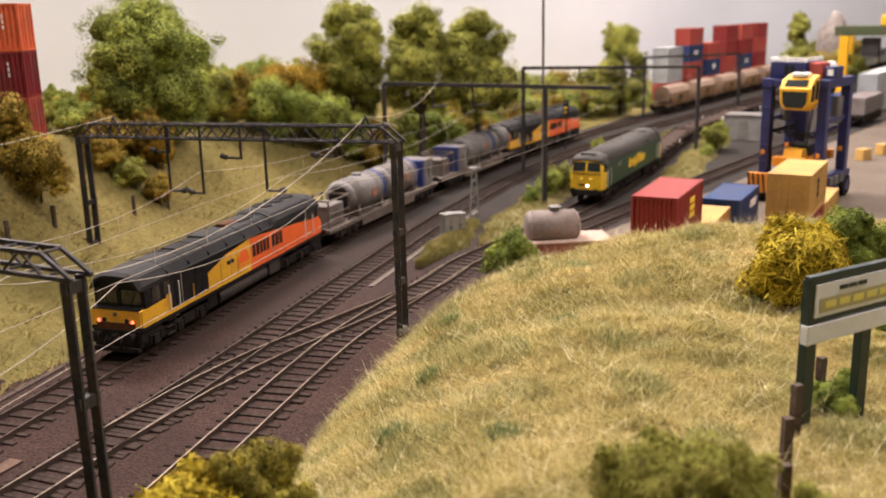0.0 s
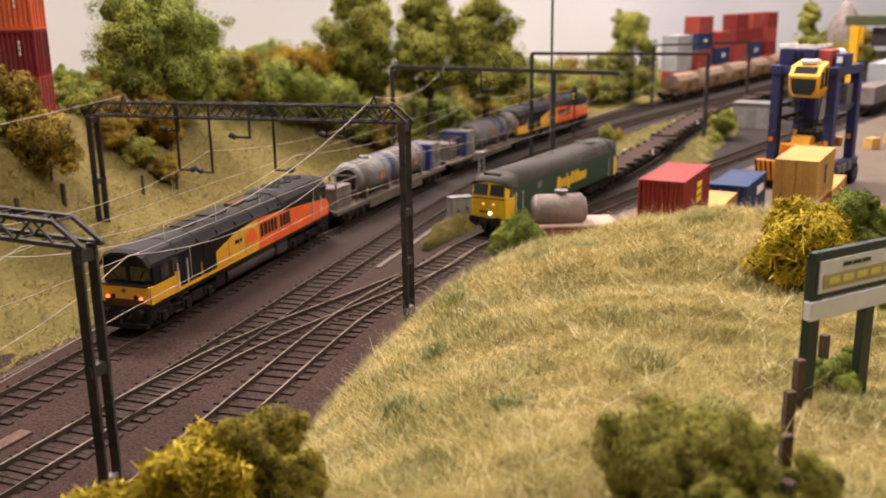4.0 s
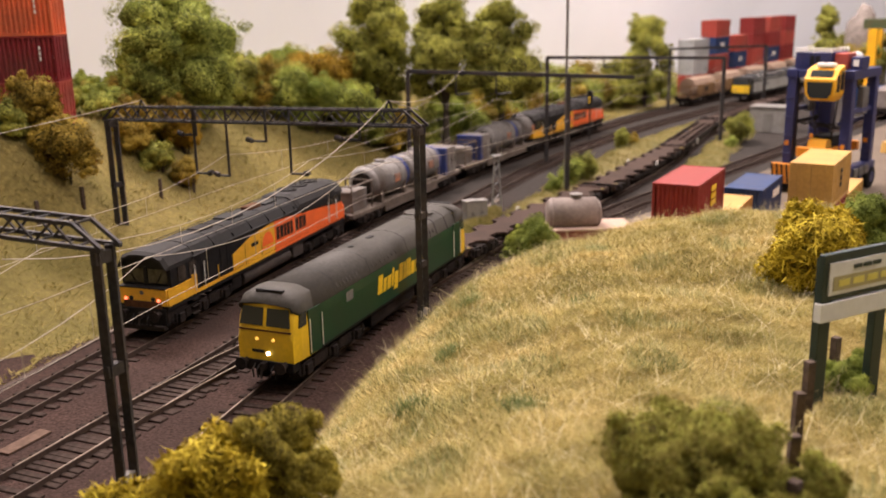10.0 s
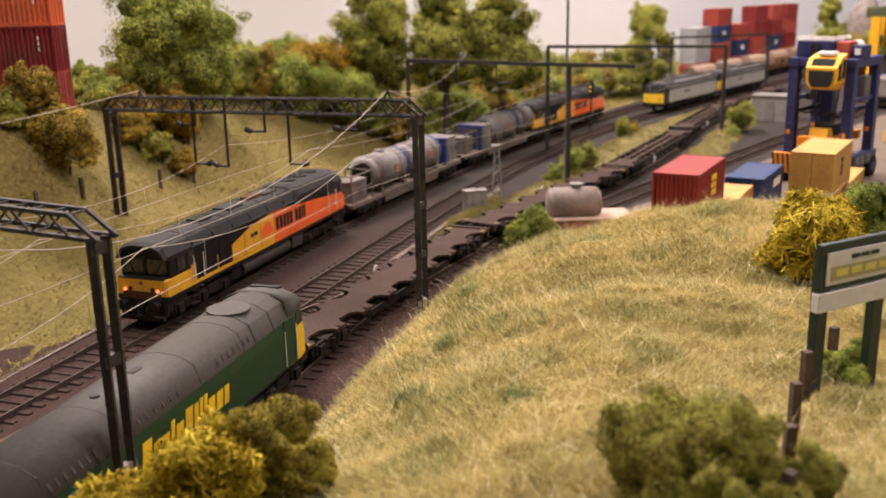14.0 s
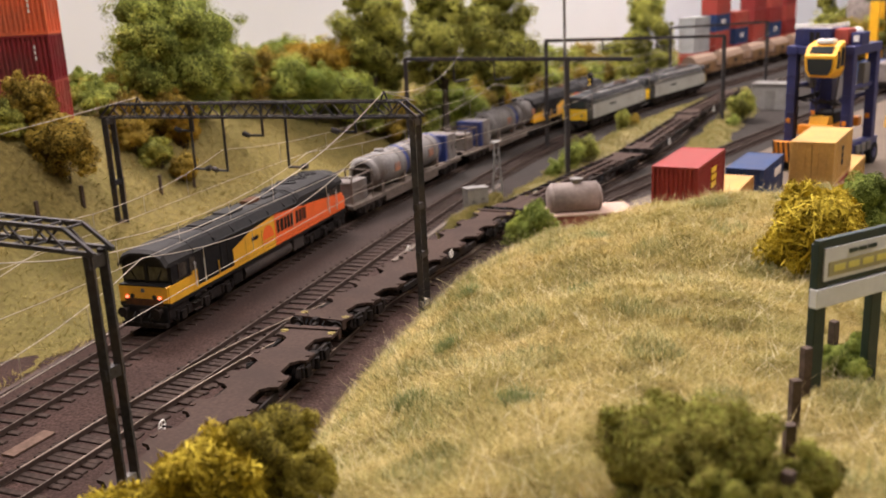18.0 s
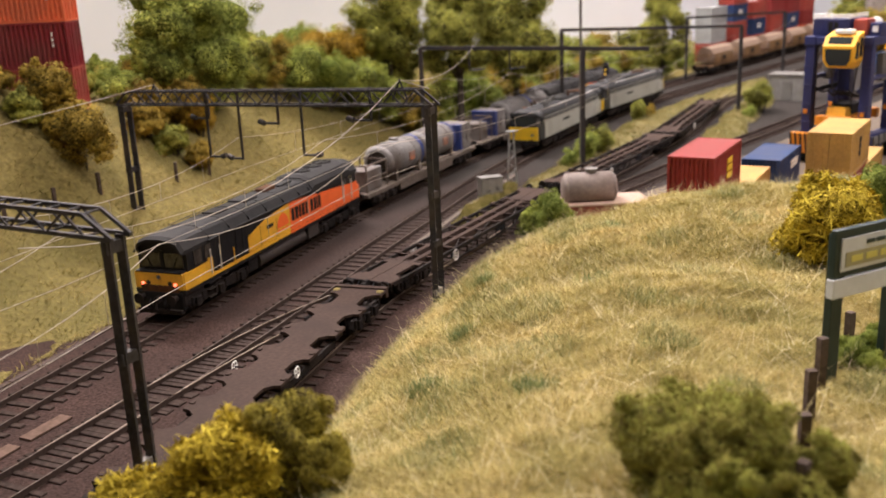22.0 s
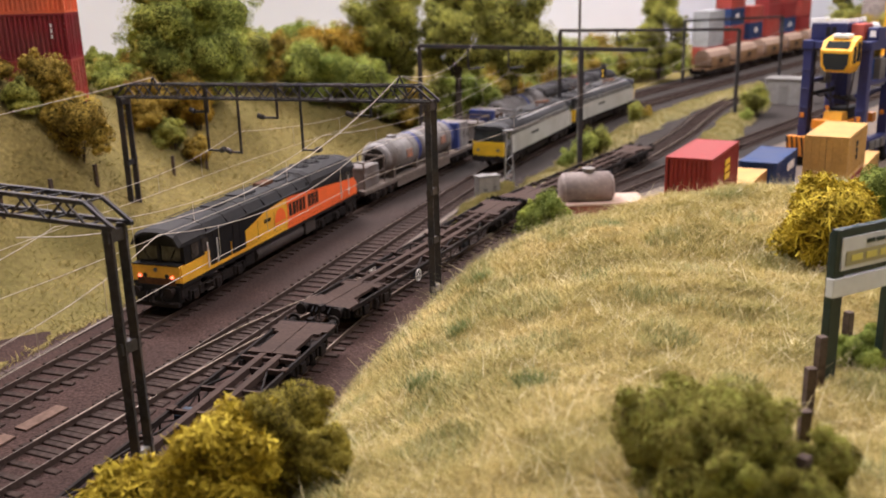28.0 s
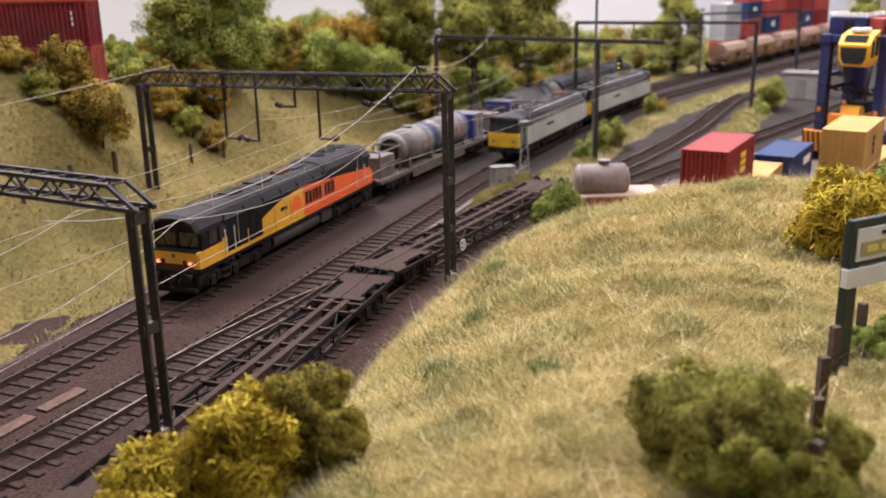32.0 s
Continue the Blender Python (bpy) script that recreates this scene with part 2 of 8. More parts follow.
def raw(name, verts, faces, material, parent=None, label="", smooth=False):
    """A mesh from arrays of computed corners, in full-size metres."""
    me = bpy.data.meshes.new(name)
    me.from_pydata([tuple(v) for v in np.asarray(verts) * S], [], [tuple(int(i) for i in f) for f in faces])
    me.materials.append(material)
    if smooth:
        me.polygons.foreach_set("use_smooth", [True] * len(me.polygons))
    me.update()
    ob = new(name, me)
    if parent is not None:
        ob.parent = parent
    if label:
        tagged(ob, label)
    return ob


def B():
    return bmesh.new()


def box(bm, x0, x1, y0, y1, z0, z1, bev=0.0, taper=0.0):
    """An upright block; bev rounds its edges, taper narrows its top."""
    r = bmesh.ops.create_cube(bm, size=1)
    cx, cy = (x0 + x1) / 2, (y0 + y1) / 2
    for v in r["verts"]:
        k = 1 - taper if v.co.z > 0 else 1
        v.co = Vector((cx + v.co.x * (x1 - x0) * k, cy + v.co.y * (y1 - y0) * k, z0 + (v.co.z + 0.5) * (z1 - z0)))
    if bev:
        es = list({e for v in r["verts"] for e in v.link_edges})
        bmesh.ops.bevel(bm, geom=es, offset=bev, segments=2, affect="EDGES", profile=0.5)
    return bm


def rod(bm, a, b, r, n=8, r2=None):
    """A round bar from a to b."""
    a, b = Vector(a), Vector(b)
    d = b - a
    q = d.to_track_quat("Z", "Y").to_matrix().to_4x4()
    bmesh.ops.create_cone(bm, cap_ends=True, segments=n, radius1=r, radius2=r if r2 is None else r2, depth=d.length,
                          matrix=Matrix.Translation((a + b) / 2) @ q)
    return bm


def bar(bm, a, b, w, h=None):
    """A square bar from a to b."""
    a, b = Vector(a), Vector(b)
    d = b - a
    q = d.to_track_quat("X", "Z").to_matrix().to_4x4()
    bmesh.ops.create_cube(bm, size=1, matrix=Matrix.Translation((a + b) / 2) @ q @ Matrix.Diagonal((d.length, w, h or w, 1)))
    return bm


def prism(bm, outline, x0, x1):
    """A solid of constant cross-section: outline of (y, z) carried from x0 to x1."""
    n = len(outline)
    a = [bm.verts.new((x0, y, z)) for y, z in outline]
    b = [bm.verts.new((x1, y, z)) for y, z in outline]
    for i in range(n):
        j = (i + 1) % n
        bm.faces.new((a[i], a[j], b[j], b[i]))
    bm.faces.new(a[::-1])
    bm.faces.new(b)
    bmesh.ops.recalc_face_normals(bm, faces=bm.faces)
    return bm


def loft(bm, sections):
    """A solid through sections of (x, outline); all outlines have as many points."""
    rings = [[bm.verts.new((x, y, z)) for y, z in o] for x, o in sections]
    for r, s in zip(rings, rings[1:]):
        for i in range(len(r)):
            j = (i + 1) % len(r)
            bm.faces.new((r[i], r[j], s[j], s[i]))
    bm.faces.new(rings[0][::-1])
    bm.faces.new(rings[-1])
    bmesh.ops.recalc_face_normals(bm, faces=bm.faces)
    return bm


def slab(bm, outline, y0, y1):
    """A plate cut to an outline of (x, z), from y0 to y1."""
    n = len(outline)
    a = [bm.verts.new((x, y0, z)) for x, z in outline]
    b = [bm.verts.new((x, y1, z)) for x, z in outline]
    for i in range(n):
        j = (i + 1) % n
        bm.faces.new((a[i], a[j], b[j], b[i]))
    bm.faces.new(a[::-1])
    bm.faces.new(b)
    bmesh.ops.recalc_face_normals(bm, faces=bm.faces)
    return bm


def letter_bars(bm, text_shape, x0, width, y0, y1, z, high, lean=0.0, flip=1):
    """Painted lettering too small to spell: one leaning bar for each character, (share of width, foot, head) each, 0 a space."""
    total = sum(w for w, _, _ in text_shape)
    x = 0.0
    for w, foot, head in text_shape:
        step = width * w / total
        if head:
            a, b = x + step * 0.10, x + step * 0.88
            pts = [(a + lean * foot, foot), (b + lean * foot, foot), (b + lean * head, head), (a + lean * head, head)]
            slab(bm, [(x0 + flip * px_, z + high * pz) for px_, pz in (pts if flip > 0 else pts[::-1])], y0, y1)
        x += step
    return bm


class Line:
    """A track's centre line: a smooth curve through points, by distance along it."""

    def __init__(self, pts, step=0.5):
        p = [2 * np.array(pts[0]) - pts[1], *map(np.array, pts), 2 * np.array(pts[-1]) - pts[-2]]
        out = []
        for a, b, c, d in zip(p, p[1:], p[2:], p[3:]):
            k = max(2, int(np.linalg.norm(c - b) / step))
            for i in range(k):
                t = i / k
                out.append(0.5 * ((2 * b) + (c - a) * t + (2 * a - 5 * b + 4 * c - d) * t * t + (3 * b - a - 3 * c + d) * t**3))
        out.append(p[-2])
        self.p = np.array(out)
        self.s = np.r_[0, np.cumsum(np.linalg.norm(np.diff(self.p, axis=0), axis=1))]

    def at(self, s):
        s = float(s)
        if s < 0:
            d = (self.p[1] - self.p[0]) / self.s[1]
            return self.p[0] + d * s
        if s > self.s[-1]:
            d = (self.p[-1] - self.p[-2]) / (self.s[-1] - self.s[-2])
            return self.p[-1] + d * (s - self.s[-1])
        return np.array([np.interp(s, self.s, self.p[:, 0]), np.interp(s, self.s, self.p[:, 1])])

    def turn(self, s):
        a, b = self.at(s - 0.5), self.at(s + 0.5)
        d = b - a
        return d / np.linalg.norm(d)

    def near(self, x, y):
        return float(self.s[np.argmin(np.hypot(self.p[:, 0] - x, self.p[:, 1] - y))])

    def place(self, s, half=6.0, back=False, z=0.0):
        """The pose of a vehicle with its middle at s and bogies half apart; its local x looks down the line, or up it."""
        a, b = self.at(s - half), self.at(s + half)
        d, c = b - a, (a + b) / 2
        rz = math.degrees(math.atan2(d[1], d[0])) + (180 if back else 0)
        return P(c[0], c[1], z, rz)

# ---- the plan, in full-size metres: track centre lines, edges, yard ----
A_PTS = [(-18.2, 24.0), (-16.2, 29.8), (-14.5, 34.9), (-13.0, 39.4), (-6.9, 57.1), (-1.0, 71.0), (6.3, 86.6), (19.5, 109.2), (33.0, 128.3), (66.0, 173.0), (95.0, 210.0)]
B_PTS = [(-18.0, 15.0), (-13.37, 25.06), (-9.23, 35.38), (-4.88, 47.66), (-3.0, 52.92), (3.07, 69.05), (10.3, 85.0), (19.1, 100.9), (33.0, 120.5), (70.0, 168.0), (99.0, 205.0)]
C_PTS = [(-12.6, 10.0), (-9.2, 22.0), (-7.4, 28.3), (-6.1, 32.6), (-4.5, 37.7), (-3.0, 41.7), (0.4, 48.5), (2.8, 53.4), (7.2, 60.2), (13.5, 70.1), (21.0, 84.0), (30.4, 104.0), (45.0, 126.0), (80.0, 172.0)]
D_PTS = [(9.5, 59.5), (18.0, 70.5), (27.0, 81.5), (40.0, 97.5), (62.0, 124.0)]
X_PTS = [(-13.0, 26.0), (-11.2, 30.3), (-9.0, 35.0), (-6.6, 39.0), (-3.6, 43.0), (0.5, 48.6), (2.8, 53.4)]
BANK_PTS = [(-21.5, 16.0), (-17.6, 32.8), (-15.8, 38.5), (-9.6, 56.0), (-3.8, 69.5), (3.6, 85.5), (16.5, 109.0), (30.5, 129.5), (52.0, 159.0)]
HILL_PTS = [(-10.5, 3.0), (-9.0, 10.0), (-7.4, 16.0), (-4.9, 24.0), (-2.8, 32.1), (-0.7, 37.65), (0.8, 40.63), (2.2, 46.0), (3.8, 50.0)]
HILL_TOP = [(4, 5.3), (16, 5.2), (24, 4.9), (32, 5.0), (39, 5.0), (46, 4.45)]
HILL_RUN = [(4, 3.6), (28, 3.3), (35, 3.3), (42, 2.9)]
HILL_FAR = 46.5
BANK_RISE = [(0, 0), (2, 0.3), (5.2, 1.3), (7, 2.5), (9.5, 4.7), (13, 6.3), (20, 7.1), (40, 7.4)]
BANK_SCALE = [(0, 1.5), (44, 1.55), (50, 1.6), (56, 1.25), (63, 1.1), (75, 1.2), (86, 1.1), (100, 0.8), (125, 0.4), (170, 0.25)]
YARD = [(7.5, 55.5), (10, 57.5), (18, 66.5), (27, 77), (40, 93), (62, 119), (120, 185), (129, 185), (129, 6), (46, 6), (14, 40), (5.5, 50)]
STRIP_LAY = ((3.0, 1.15, (-2.6, 54.0), (2.0, 66.0), 0.5), (5.3, 1.7, (3.2, 58.0), (37.0, 124.0), 0.58), (3.6, 1.6, (16.0, 75.0), (44.0, 124.0), 0.6))
BACKDROP = [(-75, 14), (-52, 58), (-31, 92), (-8, 120), (14, 143), (40, 175), (75, 216), (130, 250)]

# ---- room: floor, walls and ceiling round the layout ----
PAINT = mat("hall_wall_paint", (0.86, 0.85, 0.83), 0.9, grain=0.3, vary=0.04, bump=0.02)
CARPET = mat("hall_floor", (0.16, 0.15, 0.14), 0.9, grain=0.4, vary=0.2, bump=0.1)
BACKING = mat("backdrop_pale_blue_white", (0.90, 0.93, 0.98), 0.9, grain=0.05, vary=0.03, bump=0.0)


def block(name, x0, x1, y0, y1, z0, z1, material, kind="structure", label="", category=""):
    """A piece of the room, in true metres."""
    bm = B()
    k = 1 / S
    box(bm, x0 * k, x1 * k, y0 * k, y1 * k, z0 * k, z1 * k)
    return tagged(part(name, bm, material), label, category, kind=kind)


block("floor", -4, 4.6, -3, 6.6, -1.15, -1.1, CARPET)
block("ceiling", -4, 4.6, -3, 6.6, 1.4, 1.45, PAINT)
block("wall_south", -4, 4.6, -3.1, -3, -1.1, 1.4, PAINT)
block("wall_north", -4, 4.6, 6.6, 6.7, -1.1, 1.4, PAINT)
block("wall_west", -4.1, -4, -3, 6.6, -1.1, 1.4, PAINT)
block("wall_east", 4.6, 4.7, -3, 6.6, -1.1, 1.4, PAINT)

# ---- the layout's ground ----
A_LINE, B_LINE, C_LINE, D_LINE = Line(A_PTS), Line(B_PTS), Line(C_PTS), Line(D_PTS)
BANK_EDGE, HILL_EDGE = Line(BANK_PTS), Line(HILL_PTS)
FIELD = [(-75, -95), (-12, -95), (-4, 3), (130, 3), (130, 260), (-75, 260)]

def side_of(line, x, y):
    """Distance from a line, positive to its right, for arrays of places."""
    x, y = np.asarray(x, float), np.asarray(y, float)
    p = line.p[::2]
    d2 = (x[..., None] - p[:, 0]) ** 2 + (y[..., None] - p[:, 1]) ** 2
    i = np.clip(d2.argmin(-1), 1, len(p) - 2)
    t = p[i + 1] - p[i - 1]
    t /= np.linalg.norm(t, axis=-1, keepdims=True)
    return (x - p[i, 0]) * t[..., 1] - (y - p[i, 1]) * t[..., 0]


RNG = np.random.default_rng(7)
WAVES = [(RNG.uniform(-1, 1, 2) * f, RNG.uniform(0, 6.3), a) for f, a in ((0.25, 0.22), (0.3, 0.2), (0.6, 0.12), (0.9, 0.10), (1.7, 0.06), (2.6, 0.05), (4.1, 0.03), (5.3, 0.03)) for _ in (0, 1)]


def rough(x, y):
    return sum(a * np.sin(w[0] * x + w[1] * y + p) for w, p, a in WAVES)


def ramp(d, pts):
    return np.interp(d, [p[0] for p in pts], [p[1] for p in pts])


def hill_height(x, y):
    d = side_of(HILL_EDGE, x, y)
    top = ramp(y, HILL_TOP)
    h = top * (1 - np.exp(-np.maximum(d, 0) / ramp(y, HILL_RUN)))
    fall = np.clip((HILL_FAR - np.asarray(y)) / 7.0, 0, 1)
    fall = fall * fall * (3 - 2 * fall)
    h = h * fall
    return np.where(d > 0, -0.22 + h + rough(x, y) * np.clip(d / 4, 0, 1) * fall, -0.42 + 0.0 * h)


def bank_height(x, y):
    d = -side_of(BANK_EDGE, x, y)
    h = ramp(d, BANK_RISE) * ramp(y, BANK_SCALE)
    return np.where(d > 0, -0.22 + h + rough(x, y) * np.clip(d / 3, 0, 1), -0.42)


def field(name, x0, x1, y0, y1, step, height, material, label, category):
    nx, ny = int((x1 - x0) / step) + 1, int((y1 - y0) / step) + 1
    X, Y = np.meshgrid(np.linspace(x0, x1, nx), np.linspace(y0, y1, ny))
    Zv = height(X, Y)
    v = np.stack([X, Y, Zv], -1).reshape(-1, 3)
    i = np.arange(nx * ny).reshape(ny, nx)
    f = np.stack([i[:-1, :-1], i[:-1, 1:], i[1:, 1:], i[1:, :-1]], -1).reshape(-1, 4)
    keep = Zv.reshape(-1)[f].max(1) > -0.40
    return tagged(raw(name, v, f[keep], material, smooth=True), label, category, kind="structure")


field("ground_hill", -14, 46, 4, HILL_FAR, 0.4, hill_height, EARTH, "straw-coloured grassy hill beside the tracks", "ground")
field("ground_bank", -75, 60, 4, 170, 0.8, bank_height, BANK_EARTH, "dry grassy embankment behind the tracks", "ground")

# yard and grass strips, each a low slab on the trackbed
HALF_EARTH = mat("strip_earth", (0.19, 0.17, 0.075), 1.0, grain=4, vary=0.35, bump=0.8, dirt=(0.30, 0.24, 0.12), dirt_amount=0.7, dirt_scale=0.2)


def sheet(name, outline, z0, z1, material, label, category):
    bm = B()
    a = [bm.verts.new((x, y, z0)) for x, y in outline]
    b = [bm.verts.new((x, y, z1)) for x, y in outline]
    n = len(a)
    for i in range(n):
        bm.faces.new((a[i], a[(i + 1) % n], b[(i + 1) % n], b[i]))
    bm.faces.new(a[::-1])
    bm.faces.new(b)
    bmesh.ops.recalc_face_normals(bm, faces=bm.faces)
    return tagged(part(name, bm, material), label, category, kind="structure")


sheet("ground", FIELD, -2.0, -0.25, BALLAST, "brown ballast trackbed of the model railway", "ground")
sheet("ground_yard", YARD, -0.5, -0.17, CONCRETE, "pale concrete hardstanding of the container yard", "ground")


def mound_strip(name, line, off, half, s0, s1, high, material, label):
    """A low rounded grass strip that follows a line."""
    v, f = [], []
    ss = np.arange(s0, s1, 1.0)
    cols = np.linspace(-1, 1, 9)
    for s in ss:
        p, t = line.at(s), line.turn(s)
        nrm = np.array([t[1], -t[0]])
        w = half * min(1.0, (s - s0 + 0.6) / 6, (s1 - s + 0.6) / 6) * (1 + 0.18 * math.sin(s * 0.7) + 0.12 * math.sin(s * 1.9))
        for c in cols:
            q = p + nrm * (off + c * w)
            v.append((q[0], q[1], -0.42 + high * (1 - c * c) ** 0.6 + 0.12 * math.sin(q[0] * 2.1 + q[1]) * (1 - abs(c))))
    k = len(cols)
    for i in range(len(ss) - 1):
        for j in range(k - 1):
            f.append((i * k + j, i * k + j + 1, (i + 1) * k + j + 1, (i + 1) * k + j))
    return tagged(raw(name, v, f, material, smooth=True), label, "ground", kind="structure"), np.array(v)


STRIP_ROWS = [(ln, off, half, ln.near(*a), ln.near(*b), hi) for ln, (off, half, a, b, hi) in zip((B_LINE, B_LINE, C_LINE), STRIP_LAY)]
STRIPS = [mound_strip("ground_strip", *a, HALF_EARTH, "strip of dry grass between the tracks") for a in STRIP_ROWS]

# backdrop board behind the scene
bx = Line(BACKDROP).p[::8]
v, f = [], []
for x, y in bx:
    v += [(x, y, -2.0), (x, y, 60.0)]
for i in range(len(bx) - 1):
    f.append((2 * i, 2 * i + 2, 2 * i + 3, 2 * i + 1))
ob = raw("backdrop", v, f, BACKING)
so = ob.modifiers.new("board", "SOLIDIFY")
so.thickness = 0.006
tagged(ob, "plain white backdrop board behind the layout", "backdrop", kind="structure")

# ---- track: sleepers, rails, fastenings ----


def rails(name, line, s0, s1, label, offset=0.0, step=1.0, head=None):
    """One track: two rails with rusty webs and bright heads, and sleepers with their own edges."""
    tr = thing(name, P(0, 0), label, "railway track", "railway tracks")
    tr["kind"] = "structure"
    ss = np.arange(s0, s1 + 0.01, step)
    for sy in (-1, 1):
        for nm, y0, y1, z0, z1, mt in (("rail", 0.020, 0.020, -0.22, -0.025, RAIL_SIDE), ("rail_head", 0.026, 0.026, -0.035, 0.0, head or RAIL_TOP)):
            v, f = [], []
            for s in ss:
                p, t = line.at(s), line.turn(s)
                nrm = np.array([t[1], -t[0]])
                for o, z in ((-y0, z0), (y1, z0), (y1, z1), (-y0, z1)):
                    q = p + nrm * (offset + sy * 0.753 + o)
                    v.append((q[0], q[1], z))
            for i in range(len(ss) - 1):
                for j in range(4):
                    k = (j + 1) % 4
                    f.append((4 * i + j, 4 * i + k, 4 * i + 4 + k, 4 * i + 4 + j))
            raw(nm, v, f, mt, tr)
    return tr


SLEEPER_MESH = []


def sleepers(tr, line, s0, s1, near_s, spacing=0.72, limit=300):
    """Sleepers near the camera one by one; those farther off in one joined part."""
    rng = random.Random(3)
    if not SLEEPER_MESH:
        bm = B()
        box(bm, -0.13, 0.13, -1.3, 1.3, -0.40, -0.175)
        bmesh.ops.bevel(bm, geom=[e for e in bm.edges if abs(e.verts[0].co.z - e.verts[1].co.z) < 1e-6 and e.verts[0].co.z > -0.3], offset=0.025, segments=1, affect="EDGES")
        bmesh.ops.scale(bm, vec=(S, S, S), verts=bm.verts)
        me = bpy.data.meshes.new("sleeper")
        bm.to_mesh(me)
        bm.free()
        me.materials.append(SLEEPER)
        SLEEPER_MESH.append(me)
    v, f, n = [], [], 0
    s = s0
    while s < s1:
        p, t = line.at(s), line.turn(s)
        ang = math.degrees(math.atan2(t[1], t[0])) + rng.uniform(-1.2, 1.2)
        if s < near_s and n < limit:
            o = new("sleeper", SLEEPER_MESH[0])
            o.parent = tr
            o.matrix_basis = P(p[0], p[1], rng.uniform(-0.02, 0.01), ang)
            n += 1
        else:
            c, q = math.cos(math.radians(ang)), math.sin(math.radians(ang))
            k = len(v)
            for z in (-0.4, -0.18):
                for x, y in ((-0.13, -1.3), (0.13, -1.3), (0.13, 1.3), (-0.13, 1.3)):
                    v.append((p[0] + c * x - q * y, p[1] + q * x + c * y, z))
            f += [(k + 4, k + 5, k + 6, k + 7), (k, k + 1, k + 5, k + 4), (k + 1, k + 2, k + 6, k + 5), (k + 2, k + 3, k + 7, k + 6), (k + 3, k, k + 4, k + 7)]
        s += spacing + rng.uniform(-0.03, 0.03)
    if v:
        tagged(raw("far_sleepers", v, f, SLEEPER, tr), kind="stuff")


# ---- grass and foliage ----
GRASS = leafy("straw_grass", (0.25, 0.235, 0.075), (0.51, 0.43, 0.16), (0.71, 0.57, 0.26), spread=0.62, patches=0.36)
BANK_GRASS = leafy("bank_grass", (0.15, 0.145, 0.042), (0.32, 0.265, 0.088), (0.46, 0.365, 0.145), spread=0.6, patches=0.35)
STRIP_GRASS = leafy("strip_grass", (0.18, 0.18, 0.05), (0.34, 0.30, 0.11), (0.45, 0.37, 0.17))


def blades(name, places, length, width, material, label, seed=1, lean=0.9, rise=0.85):
    """Static-grass fibres: thin upright slivers, each its own piece, standing on the given places."""
    r = np.random.default_rng(seed)
    n = len(places)
    a = r.uniform(0, 2 * np.pi, n)
    h = length * r.uniform(0.45, 1.25, n)
    tilt = r.uniform(0.1, lean, n) * h
    b = r.uniform(0, 2 * np.pi, n)
    side = np.stack([np.cos(a), np.sin(a), np.zeros(n)], -1) * width / 2
    tip = places + np.stack([np.cos(b) * tilt, np.sin(b) * tilt, h * rise], -1)
    low = places - np.array([0, 0, 0.06])
    v = np.stack([low - side, low + side, tip + side * 0.25], 1).reshape(-1, 3) * S
    me = bpy.data.meshes.new(name)
    me.vertices.add(3 * n)
    me.vertices.foreach_set("co", v.ravel())
    me.loops.add(3 * n)
    me.loops.foreach_set("vertex_index", np.arange(3 * n))
    me.polygons.add(n)
    me.polygons.foreach_set("loop_start", np.arange(0, 3 * n, 3))
    me.update()
    me.validate()
    me.materials.append(material)
    return tagged(new(name, me), label, "grass", kind="stuff")


def leaves(r, centre, radius, n, size, squash=0.85, curl=0.5, thin=1.0):
    """Triangle leaves on and just inside a lumpy ball."""
    d = r.normal(size=(n, 3))
    d /= np.linalg.norm(d, axis=1, keepdims=True)
    lump = 1 + 0.22 * np.sin(3.1 * d[:, 0] + centre[0] * 7) * np.sin(2.7 * d[:, 1] + centre[1] * 5) + 0.12 * np.sin(6 * d[:, 2] + centre[2])
    rr = radius * lump * (1 - 0.35 * r.random(n) ** 2)
    c = centre + d * rr[:, None] * np.array([1, 1, squash])
    u = np.cross(d, r.normal(size=(n, 3)))
    u /= np.linalg.norm(u, axis=1, keepdims=True) + 1e-9
    w = np.cross(d, u) + curl * d * r.uniform(-1, 1, (n, 1))
    sz = size * r.uniform(0.5, 1.3, (n, 1))
    if thin < 1:
        u = u + d * r.uniform(-0.7, 0.7, (n, 1))
        w, sz = w * thin * 0.5, sz / thin
    return np.stack([c + u * sz, c - u * sz * 0.5 + w * sz * 0.85, c - u * sz * 0.5 - w * sz * 0.85], 1).reshape(-1, 3)


def leaf_mesh(name, v, material, parent):
    n = len(v) // 3
    me = bpy.data.meshes.new(name)
    me.vertices.add(3 * n)
    me.vertices.foreach_set("co", (v * S).ravel())
    me.loops.add(3 * n)
    me.loops.foreach_set("vertex_index", np.arange(3 * n))
    me.polygons.add(n)
    me.polygons.foreach_set("loop_start", np.arange(0, 3 * n, 3))
    me.update()
    me.validate()
    me.materials.append(material)
    ob = new(name, me)
    ob.parent = parent
    return ob


def sprigs(r, cs, n, lo, hi):
    """Small outlying tufts on the upper sides of the clumps, which break the outline."""
    out = []
    for i in r.integers(0, len(cs), n):
        c, rad = cs[i]
        d = r.normal(size=3) + np.array([0, 0, 0.25])
        d /= np.linalg.norm(d)
        out.append((c + d * rad * r.uniform(0.85, 1.12), rad * r.uniform(lo, hi)))
    return out


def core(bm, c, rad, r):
    """A lumpy inside for a clump, coloured dark as its inner shade; little light passes."""
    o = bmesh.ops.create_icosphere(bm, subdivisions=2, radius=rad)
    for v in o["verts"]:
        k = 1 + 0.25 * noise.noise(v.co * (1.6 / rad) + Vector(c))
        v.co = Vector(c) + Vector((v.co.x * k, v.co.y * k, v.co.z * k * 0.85))


